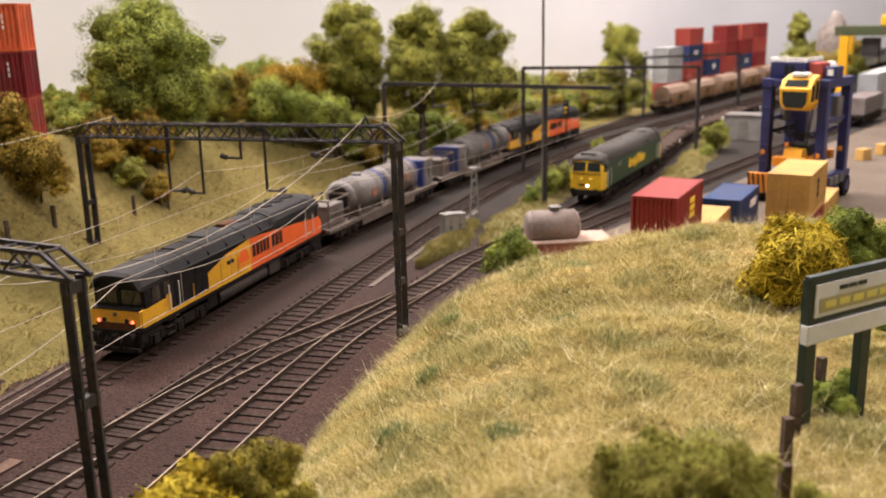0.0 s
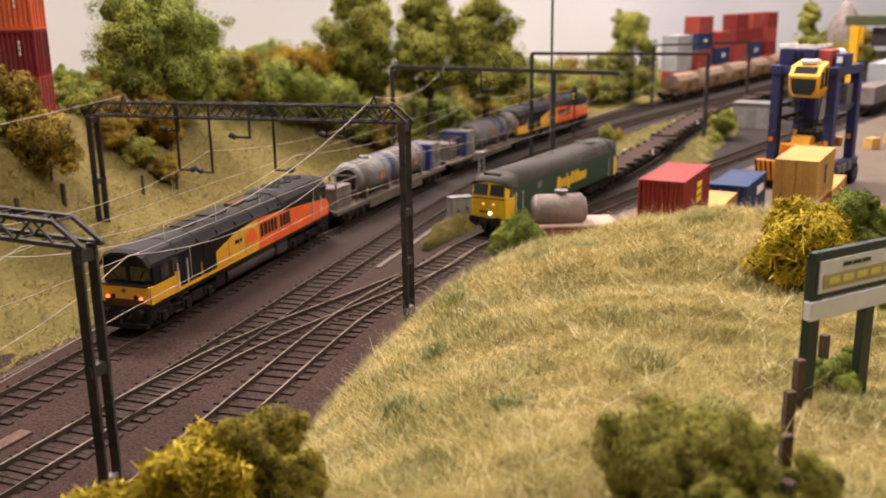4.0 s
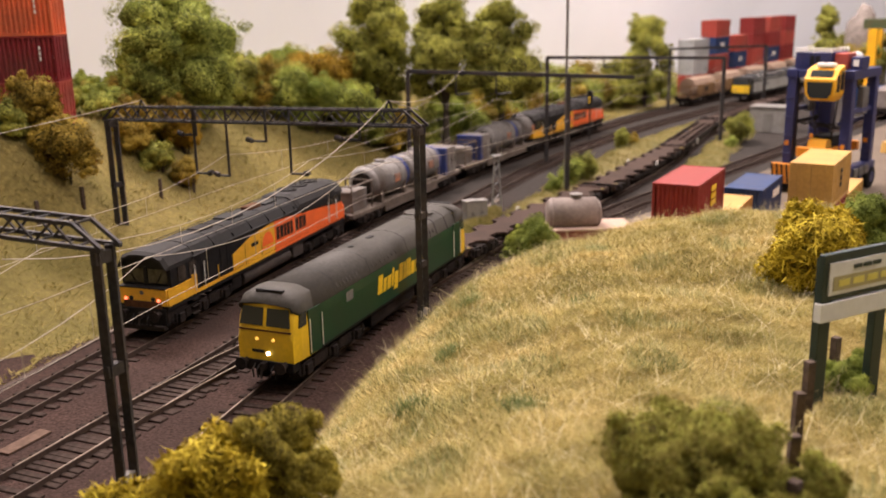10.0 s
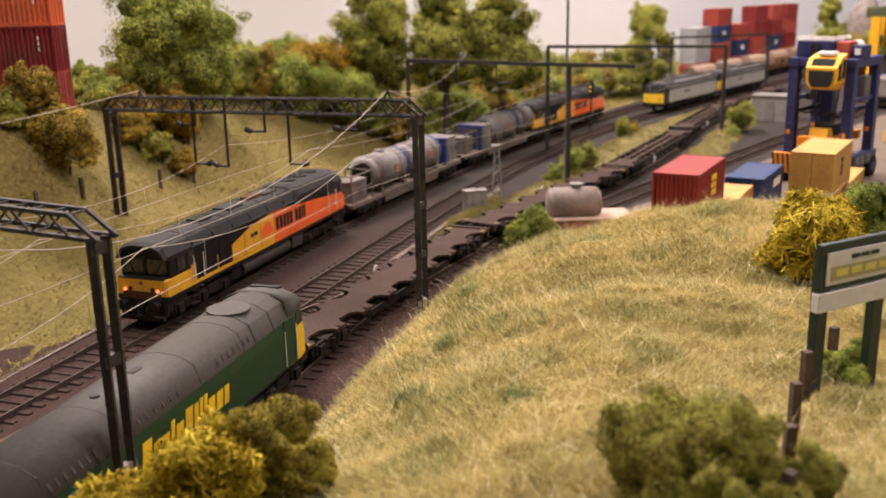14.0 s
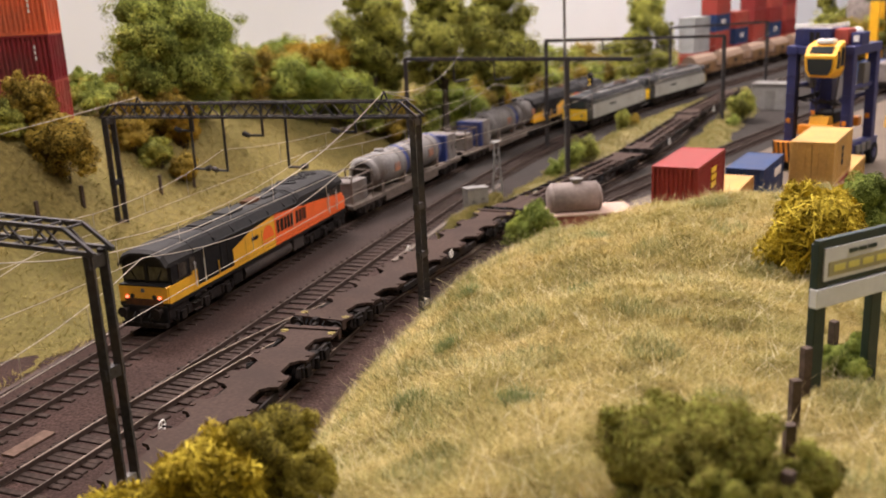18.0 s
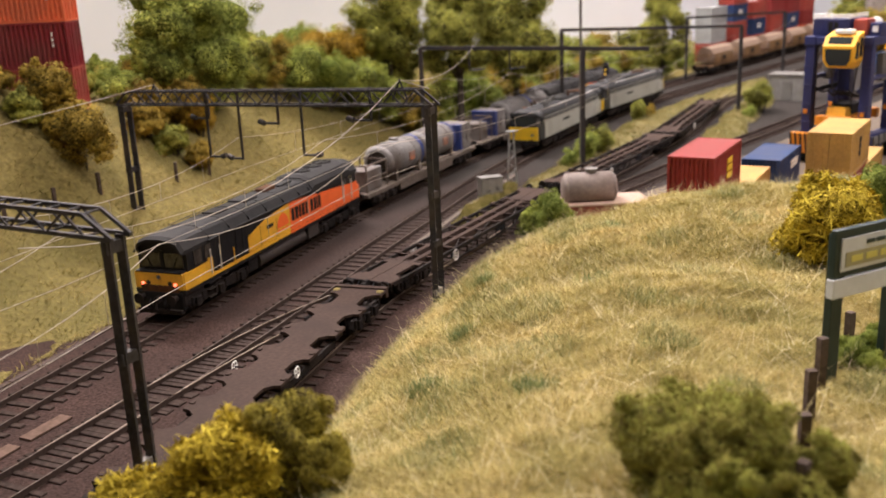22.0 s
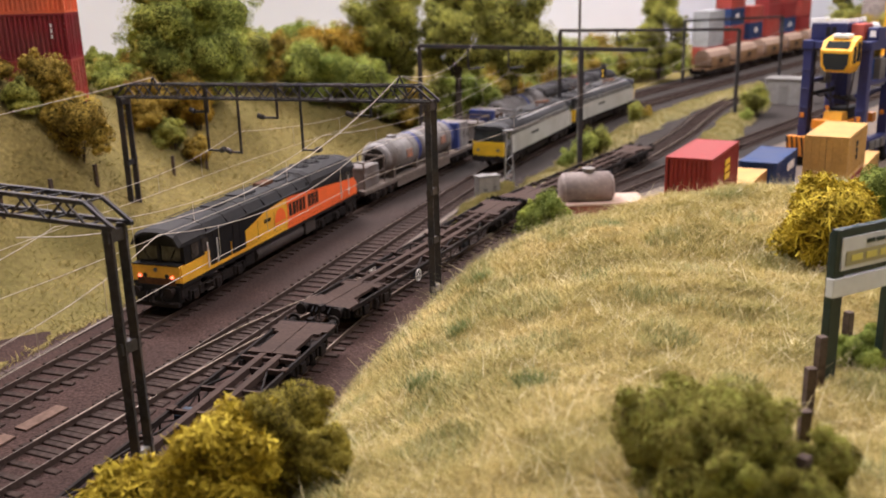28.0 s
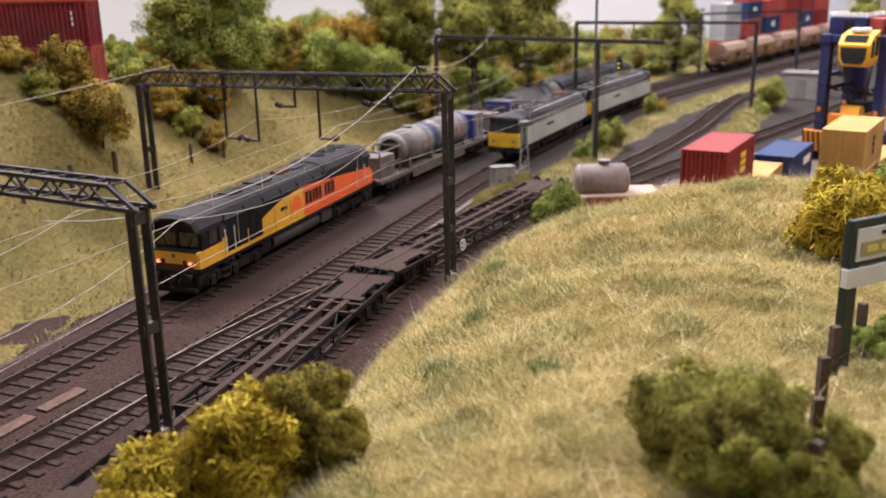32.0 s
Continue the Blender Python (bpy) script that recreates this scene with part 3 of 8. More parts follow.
BARK = mat("tree_bark", (0.09, 0.075, 0.06), 0.95, grain=5, vary=0.4, bump=0.6, dirt=(0.05, 0.045, 0.035))
LEAF = {
    "dark": leafy("foliage_dark_olive", (0.081, 0.089, 0.020), (0.301, 0.312, 0.062), (0.619, 0.604, 0.125), spread=0.5),
    "mid": leafy("foliage_mid_green", (0.077, 0.101, 0.020), (0.309, 0.367, 0.075), (0.605, 0.644, 0.129), spread=0.5),
    "light": leafy("foliage_fresh_green", (0.051, 0.071, 0.010), (0.213, 0.267, 0.051), (0.402, 0.435, 0.082), spread=0.5),
    "rust": leafy("foliage_rust_olive", (0.083, 0.059, 0.012), (0.330, 0.234, 0.039), (0.578, 0.413, 0.063), spread=0.5),
    "amber": leafy("foliage_amber", (0.138, 0.083, 0.009), (0.368, 0.230, 0.025), (0.552, 0.368, 0.041), spread=0.5),
    "moss": leafy("foliage_yellow_moss", (0.19, 0.135, 0.008), (0.48, 0.365, 0.024), (0.70, 0.57, 0.065)),
    "bramble": leafy("foliage_bramble", (0.105, 0.082, 0.016), (0.24, 0.22, 0.04), (0.32, 0.37, 0.065), spread=0.6, patches=0.3),
    "olive": leafy("foliage_olive_twigs", (0.075, 0.060, 0.010), (0.28, 0.235, 0.032), (0.52, 0.44, 0.07)),
}
# core colours: the shade deep between the leaves is put into these dark tones
INNER = {k: mat("foliage_inner_shade_" + k, c, 1.0, grain=5, vary=0.5, bump=0.8) for k, c in
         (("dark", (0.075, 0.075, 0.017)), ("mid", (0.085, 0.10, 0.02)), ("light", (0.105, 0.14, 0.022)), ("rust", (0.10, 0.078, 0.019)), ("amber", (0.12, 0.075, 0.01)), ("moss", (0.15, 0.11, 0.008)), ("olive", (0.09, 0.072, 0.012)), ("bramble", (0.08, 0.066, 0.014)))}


def tree(x, y, z, height, width, tone, seed, label, trunk=0.32, clumps=26, fine=260, leaf=0.20, flat=0.92):
    """A tapered trunk with forking limbs and a crown of many leafy clumps with gaps between them."""
    r = np.random.default_rng(seed)
    tr = thing("tree", P(x, y, z), label, "tree", "trees along the embankment")
    bm = B()
    ct = height * trunk
    rod(bm, (0, 0, -0.5), (0.1, 0.05, ct), 0.32 * height / 12, 9, 0.2 * height / 12)
    cs = []
    for i in range(clumps):
        a = r.uniform(0, 6.28)
        t = r.uniform(0, 1)
        zc = ct * 0.95 + (height - ct) * (0.10 + 0.80 * t)
        env = math.sin(math.pi * min(1, 0.28 + 0.66 * t)) ** 0.7
        q = width / 2 * env * math.sqrt(r.uniform(0.05, 1)) * 0.85
        rad = width * r.uniform(0.13, 0.23)
        cs.append((np.array([math.cos(a) * q, math.sin(a) * q, zc]), rad))
    for c, rad in cs[:11]:
        mid = Vector((c[0] * 0.35, c[1] * 0.35, ct + (c[2] - ct) * 0.4))
        rod(bm, (0.05, 0, ct * 0.85), mid, 0.13 * height / 12, 6, 0.09 * height / 12)
        rod(bm, mid, c, 0.09 * height / 12, 5, 0.03)
    part("trunk", bm, BARK, tr)
    v = np.concatenate([leaves(r, c, rad, fine, leaf, flat) for c, rad in cs] + [leaves(r, c, rad, fine // 7, leaf, flat) for c, rad in sprigs(r, cs, clumps * 3, 0.2, 0.45)])
    crown = leaf_mesh("crown", v, LEAF[tone], tr)
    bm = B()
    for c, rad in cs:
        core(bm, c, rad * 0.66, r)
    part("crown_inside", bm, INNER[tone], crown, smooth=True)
    return tr


def bush(x, y, z, w, h, tone, seed, label, clumps=7, fine=240, leaf=0.16, name="bush", thin=1.0):
    """A low shrub of leafy clumps with twigs at its foot."""
    r = np.random.default_rng(seed)
    bu = thing(name, P(x, y, z), label, name, "bushes of the embankment")
    cs = [(np.array([0, 0, h * 0.5]), min(w, h) * 0.40)]
    for i in range(clumps - 1):
        a, q = r.uniform(0, 6.28), w * 0.33 * math.sqrt(r.uniform(0.1, 1))
        cs.append((np.array([math.cos(a) * q, math.sin(a) * q, h * r.uniform(0.25, 0.78)]), min(w, h) * r.uniform(0.2, 0.33)))
    v = np.concatenate([leaves(r, c, rad, fine, leaf, 0.9, thin=thin) for c, rad in cs] + [leaves(r, c, rad, fine // 7, leaf, 0.9, thin=thin) for c, rad in sprigs(r, cs, clumps * 4, 0.2, 0.5)])
    fol = leaf_mesh("foliage", v, LEAF[tone], bu)
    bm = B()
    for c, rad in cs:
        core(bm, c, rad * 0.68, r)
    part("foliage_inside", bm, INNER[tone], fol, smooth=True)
    for i in range(5):
        a = r.uniform(0, 6.28)
        bm = B()
        rod(bm, (0, 0, -0.3), (math.cos(a) * w * 0.25, math.sin(a) * w * 0.25, h * 0.5), 0.05, 5, 0.02)
        part("stem", bm, BARK, bu)
    return bu

# ---- rolling stock ----
GRIME = mat("rusty_grime", (0.11, 0.042, 0.014), 0.8, grain=6, vary=0.3, bump=0.2, dirt=(0.03, 0.02, 0.015), dirt_amount=0.7, dirt_scale=1.0)


CABGLASS = mat("cab_window_brown", (0.050, 0.042, 0.034), 0.12, grain=3, vary=0.5, bump=0.0)
TANKSIDE = mat("fuel_tank_grime", (0.050, 0.042, 0.038), 0.6, grain=6, vary=0.3, bump=0.2, dirt=(0.085, 0.065, 0.055), dirt_amount=0.6, dirt_scale=0.8)


def bogie(parent, x, z0, axles, base, wheel_r, name="bogie", half=1.15):
    """A bogie: side frames with axle boxes and springs, and its wheelsets."""
    bm = B()
    for sy in (-1, 1):
        y = sy * half
        slab(bm, [(x - base / 2 - 0.75, z0 + 0.52), (x - base / 2 - 0.5, z0 + 0.30), (x - 0.5, z0 + 0.38), (x + 0.5, z0 + 0.38),
                  (x + base / 2 + 0.5, z0 + 0.30), (x + base / 2 + 0.75, z0 + 0.52), (x + base / 2 + 0.6, z0 + 0.82), (x - base / 2 - 0.6, z0 + 0.82)],
             y - 0.07, y + 0.07)
        for i in range(axles):
            ax = x - base / 2 + base * i / (axles - 1)
            box(bm, ax - 0.22, ax + 0.22, y - 0.14 + sy * 0.06, y + 0.14 + sy * 0.06, z0 + 0.28, z0 + 0.72, 0.04)
            for dx in (-0.42, 0.42):
                rod(bm, (ax + dx, y + sy * 0.06, z0 + 0.42), (ax + dx, y + sy * 0.06, z0 + 0.82), 0.11, 8)
        rod(bm, (x, y + sy * 0.1, z0 + 0.25), (x, y + sy * 0.1, z0 + 0.7), 0.14, 8)
    box(bm, x - 0.5, x + 0.5, -half, half, z0 + 0.55, z0 + 0.8, 0.05)
    ob = part(name, bm, UNDER, parent)
    for i in range(axles):
        ax = x - base / 2 + base * i / (axles - 1)
        bm = B()
        for sy in (-1, 1):
            rod(bm, (ax, sy * 0.66, wheel_r), (ax, sy * 0.80, wheel_r), wheel_r, 20)
            rod(bm, (ax, sy * 0.80, wheel_r), (ax, sy * 0.82, wheel_r), wheel_r * 0.72, 20)
        rod(bm, (ax, -0.9, wheel_r), (ax, 0.9, wheel_r), 0.08, 8)
        part("wheelset", bm, UNDER, ob)
    return ob


def buffers(parent, x, d, z=1.05):
    for sy in (-1, 1):
        bm = B()
        rod(bm, (x, sy * 0.87, z), (x + d * 0.38, sy * 0.87, z), 0.13, 10)
        rod(bm, (x + d * 0.38, sy * 0.87, z), (x + d * 0.46, sy * 0.87, z), 0.25, 14)
        part("buffer", bm, UNDER, parent)
    bm = B()
    box(bm, min(x, x + d * 0.35), max(x, x + d * 0.35), -0.1, 0.1, 0.85, 1.12, 0.02)
    rod(bm, (x + d * 0.3, 0, 0.95), (x + d * 0.42, 0, 0.55), 0.05, 6)
    part("coupling_hook", bm, UNDER, parent)
    for y in (-0.5, -0.3, 0.32, 0.52):
        bm = B()
        rod(bm, (x, y, 0.95), (x + d * 0.22, y, 0.8), 0.035, 6)
        rod(bm, (x + d * 0.22, y, 0.8), (x + d * 0.16, y, 0.45), 0.035, 6)
        part("air_hose", bm, BLACK, parent)


def roof66(w, zs, zt):
    """Cross-section of the high-sided hood: upright sides, a canted shoulder and a nearly flat top."""
    return [(-w, zs), (-w, zt - 0.62), (-w * 0.80, zt - 0.22), (-w * 0.45, zt - 0.03), (0, zt), (w * 0.45, zt - 0.03), (w * 0.80, zt - 0.22), (w, zt - 0.62), (w, zs)]


def arch_shell(w, zs, zt, thick):
    """The hood's cross-section as a bent sheet, open below."""
    a = roof66(w, zs, zt)
    return a + [(y * (1 - thick / w), z - (thick if abs(y) < w * 0.9 else 0)) for y, z in a[::-1]]


def loco66(m, label):
    """Heavy freight diesel, 19.2 m over its body, nose towards +x."""
    lo = thing("diesel_locomotive", m, label, "locomotive", "orange and black diesel locomotives")
    L, w = 9.55, 1.32
    bm = B()
    box(bm, -L, L, -w, w, 1.18, 1.40, 0.03)
    part("underframe", bm, BLACK, lo)
    body = part("body", loft(B(), [(-L + 1.9, roof66(w - 0.02, 1.40, 3.80)), (L - 1.9, roof66(w - 0.02, 1.40, 3.80))]), BLACK, lo)
    bm = loft(B(), [(-L + 1.2, arch_shell(w * 0.99, 3.0, 3.94, 0.12)), (-L + 1.5, arch_shell(w, 3.0, 4.0, 0.12)), (-3.6, arch_shell(w, 3.0, 4.0, 0.12)), (-3.3, arch_shell(w * 0.99, 3.0, 3.86, 0.12))])
    part("radiator_hood", bm, ROOFGREY, body, "raised dark radiator hood")
    for sy in (-1, 1):
        y0, y1 = sorted((sy * (w - 0.03), sy * (w + 0.006)))
        part("yellow_panel", slab(B(), [(3.9, 1.56), (3.9, 2.36), (2.0, 2.86), (-0.45, 3.10), (-0.45, 1.56)], y0, y1), YELLOW, body)
        part("orange_panel", slab(B(), [(-0.47, 1.56), (-0.47, 3.12), (-3.8, 2.86), (-L + 2.2, 2.56), (-L + 0.3, 2.42), (-L + 0.3, 1.56)], y0, y1), ORANGE, body)
        part("logo_disc", slab(B(), [(0.32 - math.cos(a) * 0.62, 2.0 + math.sin(a) * 0.72) for a in [math.pi * i / 12 for i in range(13)]], y0 - 0.008, y1 + 0.008), ORANGE, body)
        bm = B()
        for k in range(3):
            box(bm, -0.24 + k * 0.42, 0.10 + k * 0.42, y0 - 0.006, y1 + 0.006, 1.82, 1.92)
        part("logo_caption", bm, ORANGE, body)
        part("sill_stripe", slab(B(), [(L - 0.1, 1.38), (L - 0.1, 1.54), (-0.4, 1.54), (-0.4, 1.38)], y0 - 0.003, y1 + 0.003), YELLOW, body)
        part("sill_stripe", slab(B(), [(-0.42, 1.38), (-0.42, 1.54), (-L + 0.1, 1.54), (-L + 0.1, 1.38)], y0 - 0.003, y1 + 0.003), ORANGE, body)
        bm = B()
        box(bm, 1.35, 2.05, y0 - 0.012, y1 + 0.012, 2.28, 2.48, 0.01)
        part("vent_grille", bm, BLACK, body)
        for xx in (2.7, 1.0):
            bm = B()
            box(bm, xx - 0.012, xx + 0.012, y0 - 0.004, y1 + 0.004, 1.58, 2.62)
            part("panel_seam", bm, GRIME, body)
        bm = B()
        for k in range(10):
            box(bm, -7.3 + k * 0.36, -7.05 + k * 0.36, y0 - 0.01, y1 + 0.01, 2.80, 3.12)
        part("radiator_grille", bm, ROOFGREY, body)
        bm = letter_bars(B(), [(1, 0, 1), (1.1, 0, 1), (0.8, 0, 1), (1, 0, 1), (0.9, 0, 1), (0.6, 0, 0), (1, 0, 1), (1, 0, 1), (0.45, 0, 1), (0.8, 0, 1)],
                         -4.2 if sy < 0 else -0.62, 3.6, y0 - 0.008, y1 + 0.008, 2.02, 0.70, 0.0, -sy)
        part("side_lettering", bm, BLACK, body, "black painted lettering")
        for hx, hm, z1 in ((7.35, WHITE, 2.75), (6.55, WHITE, 2.75), (5.35, YELLOW, 2.25), (-7.2, WHITE, 2.75), (-8.3, WHITE, 2.75)):
            bm = B()
            rod(bm, (hx, sy * (w + 0.05), 1.55), (hx, sy * (w + 0.05), z1), 0.032, 6)
            part("handrail", bm, hm, body)
        for xx in (7.15, 6.72, 5.0, 4.4):
            bm = B()
            box(bm, xx - 0.015, xx + 0.015, y0 - 0.004, y1 + 0.004, 1.58, 3.0)
            part("door_seam", bm, ROOFGREY, body)
        bm = B()
        box(bm, -3.2, L - 2.2, *sorted((sy * (w - 0.06), sy * (w + 0.03))), 3.10, 3.18, 0.01)
        part("rain_gutter", bm, ROOFGREY, body)
        bm = B()
        rod(bm, (L - 2.4, sy * 0.92, 3.74), (-3.0, sy * 0.92, 3.74), 0.025, 6)
        for x in (6.8, 4.6, 2.4, 0.2, -2.0):
            rod(bm, (x, sy * 0.92, 3.56), (x, sy * 0.92, 3.74), 0.02, 5)
        part("roof_rail", bm, ROOFGREY, body)
    for x in (-4.6, -6.0, -7.3):
        bm = B()
        rod(bm, (x, 0, 3.9), (x, 0, 4.05), 0.58, 20)
        fan = part("roof_fan", bm, BLACK, body)
        bm = B()
        for k in range(4):
            a = math.pi * k / 4
            bar(bm, (x - math.cos(a) * 0.55, -math.sin(a) * 0.55, 4.06), (x + math.cos(a) * 0.55, math.sin(a) * 0.55, 4.06), 0.03)
        part("fan_guard", bm, ROOFGREY, fan)
    for x in (7.2, 5.4, 3.6, 1.8, 0.0, -1.8, -3.0):
        bm = loft(B(), [(x - 0.03, arch_shell(w * 0.985, 3.3, 3.825, 0.05)), (x + 0.03, arch_shell(w * 0.985, 3.3, 3.825, 0.05))])
        part("roof_seam", bm, ROOFGREY, body)
    for x0, x1, hw in ((4.0, 5.1, 0.42), (1.2, 2.6, 0.5), (-2.6, -1.2, 0.45)):
        bm = B()
        box(bm, x0, x1, -hw, hw, 3.72, 3.88, 0.04)
        part("roof_hatch", bm, BLACK, body)
    bm = B()
    box(bm, -1.0, 0.2, -0.3, 0.3, 3.74, 3.96, 0.06)
    part("exhaust", bm, GRIME, body)
    # cabs at both ends: upright windscreens set back under the roof's overhang
    for d in (1, -1):
        sec = [(d * (L - 1.9), roof66(w - 0.015, 1.40, 3.80)), (d * (L - 0.42), roof66(w - 0.03, 1.40, 3.78))]
        cab = part("cab", loft(B(), sec if d > 0 else sec[::-1]), BLACK, lo)
        sec = [(d * (L - 2.0), arch_shell(w + 0.015, 3.02, 3.84, 0.10)), (d * (L - 0.30), arch_shell(w, 3.02, 3.82, 0.10)), (d * (L - 0.08), arch_shell(w * 0.97, 3.05, 3.70, 0.10))]
        part("cab_roof", loft(B(), sec if d > 0 else sec[::-1]), ROOFGREY, cab)
        colour = YELLOW if d > 0 else ORANGE
        bm = B()
        prism(bm, [(-1.27, 1.42), (1.27, 1.42), (1.28, 2.10), (1.20, 2.20), (-1.20, 2.20), (-1.28, 2.10)], *sorted((d * (L - 0.6), d * (L + 0.02))))
        part("nose", bm, colour, cab)
        bm = B()
        box(bm, *sorted((d * (L - 0.5), d * (L + 0.035))), -1.22, 1.22, 2.17, 2.235, 0.01)
        part("nose_ledge", bm, BLACK, cab)
        bm = B()
        box(bm, *sorted((d * (L - 0.4), d * (L + 0.035))), -1.0, 1.0, 1.27, 1.60, 0.02)
        part("nose_valance", bm, GRIME, cab, "grimy brown valance")
        for sy in (-1, 1):
            ny0, ny1 = sorted((sy * (w - 0.05), sy * (w + 0.010)))
            part("cab_side_panel", slab(B(), [(d * (L - 0.05), 1.42), (d * (L - 0.05), 2.16), (d * (L - 2.0), 2.20), (d * (L - 2.0), 2.35), (d * (L - 2.4), 2.35), (d * (L - 2.4), 1.42)], ny0, ny1), colour, cab)
            bm = B()
            box(bm, *sorted((d * (L - 0.46), d * (L - 0.385))), *sorted((sy * 0.10, sy * 1.12)), 2.30, 3.00, 0.02)
            part("windscreen", bm, CABGLASS, cab)
            bm = B()
            rod(bm, (d * (L - 0.36), sy * 0.55, 2.32), (d * (L - 0.36), sy * 0.85, 2.85), 0.02, 5)
            part("wiper", bm, BLACK, cab)
            for xa, xb in ((1.55, 0.95), (2.35, 1.85)):
                bm = B()
                box(bm, *sorted((d * (L - xa), d * (L - xb))), *sorted((sy * (w - 0.06), sy * (w + 0.004))), 2.32, 2.98)
                part("cab_side_window", bm, CABGLASS, cab)
            bm = B()
            rod(bm, (d * (L + 0.02), sy * 0.86, 1.66), (d * (L + 0.075), sy * 0.86, 1.66), 0.07, 12)
            part("tail_lamp", bm, LAMP_RED if d > 0 else UNDER, cab, "lit red tail lamp" if d > 0 else "")
            bm = B()
            rod(bm, (d * (L + 0.02), sy * 0.58, 1.70), (d * (L + 0.05), sy * 0.58, 1.70), 0.11, 12)
            part("head_lamp", bm, GLASS, cab)
            bm = B()
            box(bm, *sorted((d * (L - 1.6), d * (L + 0.0))), sy * 1.15 - 0.1, sy * 1.15 + 0.1, 0.62, 1.24, 0.04)
            part("sandbox", bm, UNDER, lo)
        bm = B()
        box(bm, *sorted((d * (L - 0.44), d * (L - 0.36))), -0.08, 0.08, 2.2, 3.1)
        part("window_pillar", bm, BLACK, cab)
        bm = B()
        rod(bm, (d * (L + 0.02), 0, 1.98), (d * (L + 0.05), 0, 1.98), 0.10, 12)
        part("top_lamp", bm, MIDGREY, cab)
        bm = B()
        box(bm, *sorted((d * (L - 0.3), d * (L + 0.05))), -1.2, 1.2, 0.45, 1.28, 0.05)
        part("buffer_beam", bm, BLACK, lo)
        bm = B()
        box(bm, *sorted((d * (L - 0.1), d * (L + 0.22))), -1.15, 1.15, 0.28, 0.50, 0.03)
        part("snow_plough", bm, UNDER, lo)
        buffers(lo, d * (L + 0.05), d)
    for sy in (-1, 1):
        bm = B()
        rod(bm, (-2.3, sy * 0.85, 0.78), (2.8, sy * 0.85, 0.78), 0.42, 16)
        part("fuel_tank", bm, TANKSIDE, lo)
        bm = B()
        box(bm, -3.9, -2.6, sy * 0.95 - 0.28, sy * 0.95 + 0.28, 0.45, 1.15, 0.05)
        part("air_reservoir", bm, TANKSIDE, lo)
        bm = B()
        box(bm, 3.1, 4.0, sy * 1.0 - 0.25, sy * 1.0 + 0.25, 0.5, 1.15, 0.05)
        part("equipment_box", bm, UNDER, lo)
        for z in (0.45, 0.8, 1.12):
            bm = B()
            box(bm, L - 2.45, L - 1.85, sy * 1.28 - 0.1, sy * 1.28 + 0.1, z, z + 0.04)
            part("cab_step", bm, UNDER, lo)
    bm = B()
    box(bm, -2.6, 2.9, -0.6, 0.6, 0.35, 1.17, 0.08)
    part("tank_cradle", bm, UNDER, lo)
    bogie(lo, 6.6, 0.1, 3, 3.9, 0.53)
    bogie(lo, -6.6, 0.1, 3, 3.9, 0.53)
    return lo


def ring47(w, zb, zt, k=1.0):
    return [(-w, zb), (-w, 2.55), (-w * 0.97, 2.95), (-w * 0.80, zt - 0.30), (-w * 0.45, zt - 0.07), (0, zt),
            (w * 0.45, zt - 0.07), (w * 0.80, zt - 0.30), (w * 0.97, 2.95), (w, 2.55), (w, zb)]


def roof_cap(w, z0, zt):
    a = [(-w * 0.975, z0), (-w * 0.97, 2.98), (-w * 0.80, zt - 0.28), (-w * 0.45, zt - 0.05), (0, zt + 0.02), (w * 0.45, zt - 0.05), (w * 0.80, zt - 0.28), (w * 0.97, 2.98), (w * 0.975, z0)]
    return a + [(y * 0.97, z - 0.05) for y, z in a[::-1]]


def raked(d, L, a0, a1, b0, b1, z0, x0, z1, x1, thick=0.05):
    """A leaning pane: its foot from a0 to a1 at x0, z0 and its head from b0 to b1 at x1, z1."""
    bm = B()
    vs = []
    for k in (0, thick):
        for x, y, z in ((x0 - k, a0, z0), (x0 - k, a1, z0), (x1 - k, b1, z1), (x1 - k, b0, z1)):
            vs.append(bm.verts.new((d * x, y, z)))
    bm.faces.new(vs[:4])
    bm.faces.new(vs[:3:-1])
    for i in range(4):
        j = (i + 1) % 4
        bm.faces.new((vs[j], vs[i], vs[i + 4], vs[j + 4]))
    bmesh.ops.recalc_face_normals(bm, faces=bm.faces)
    return bm


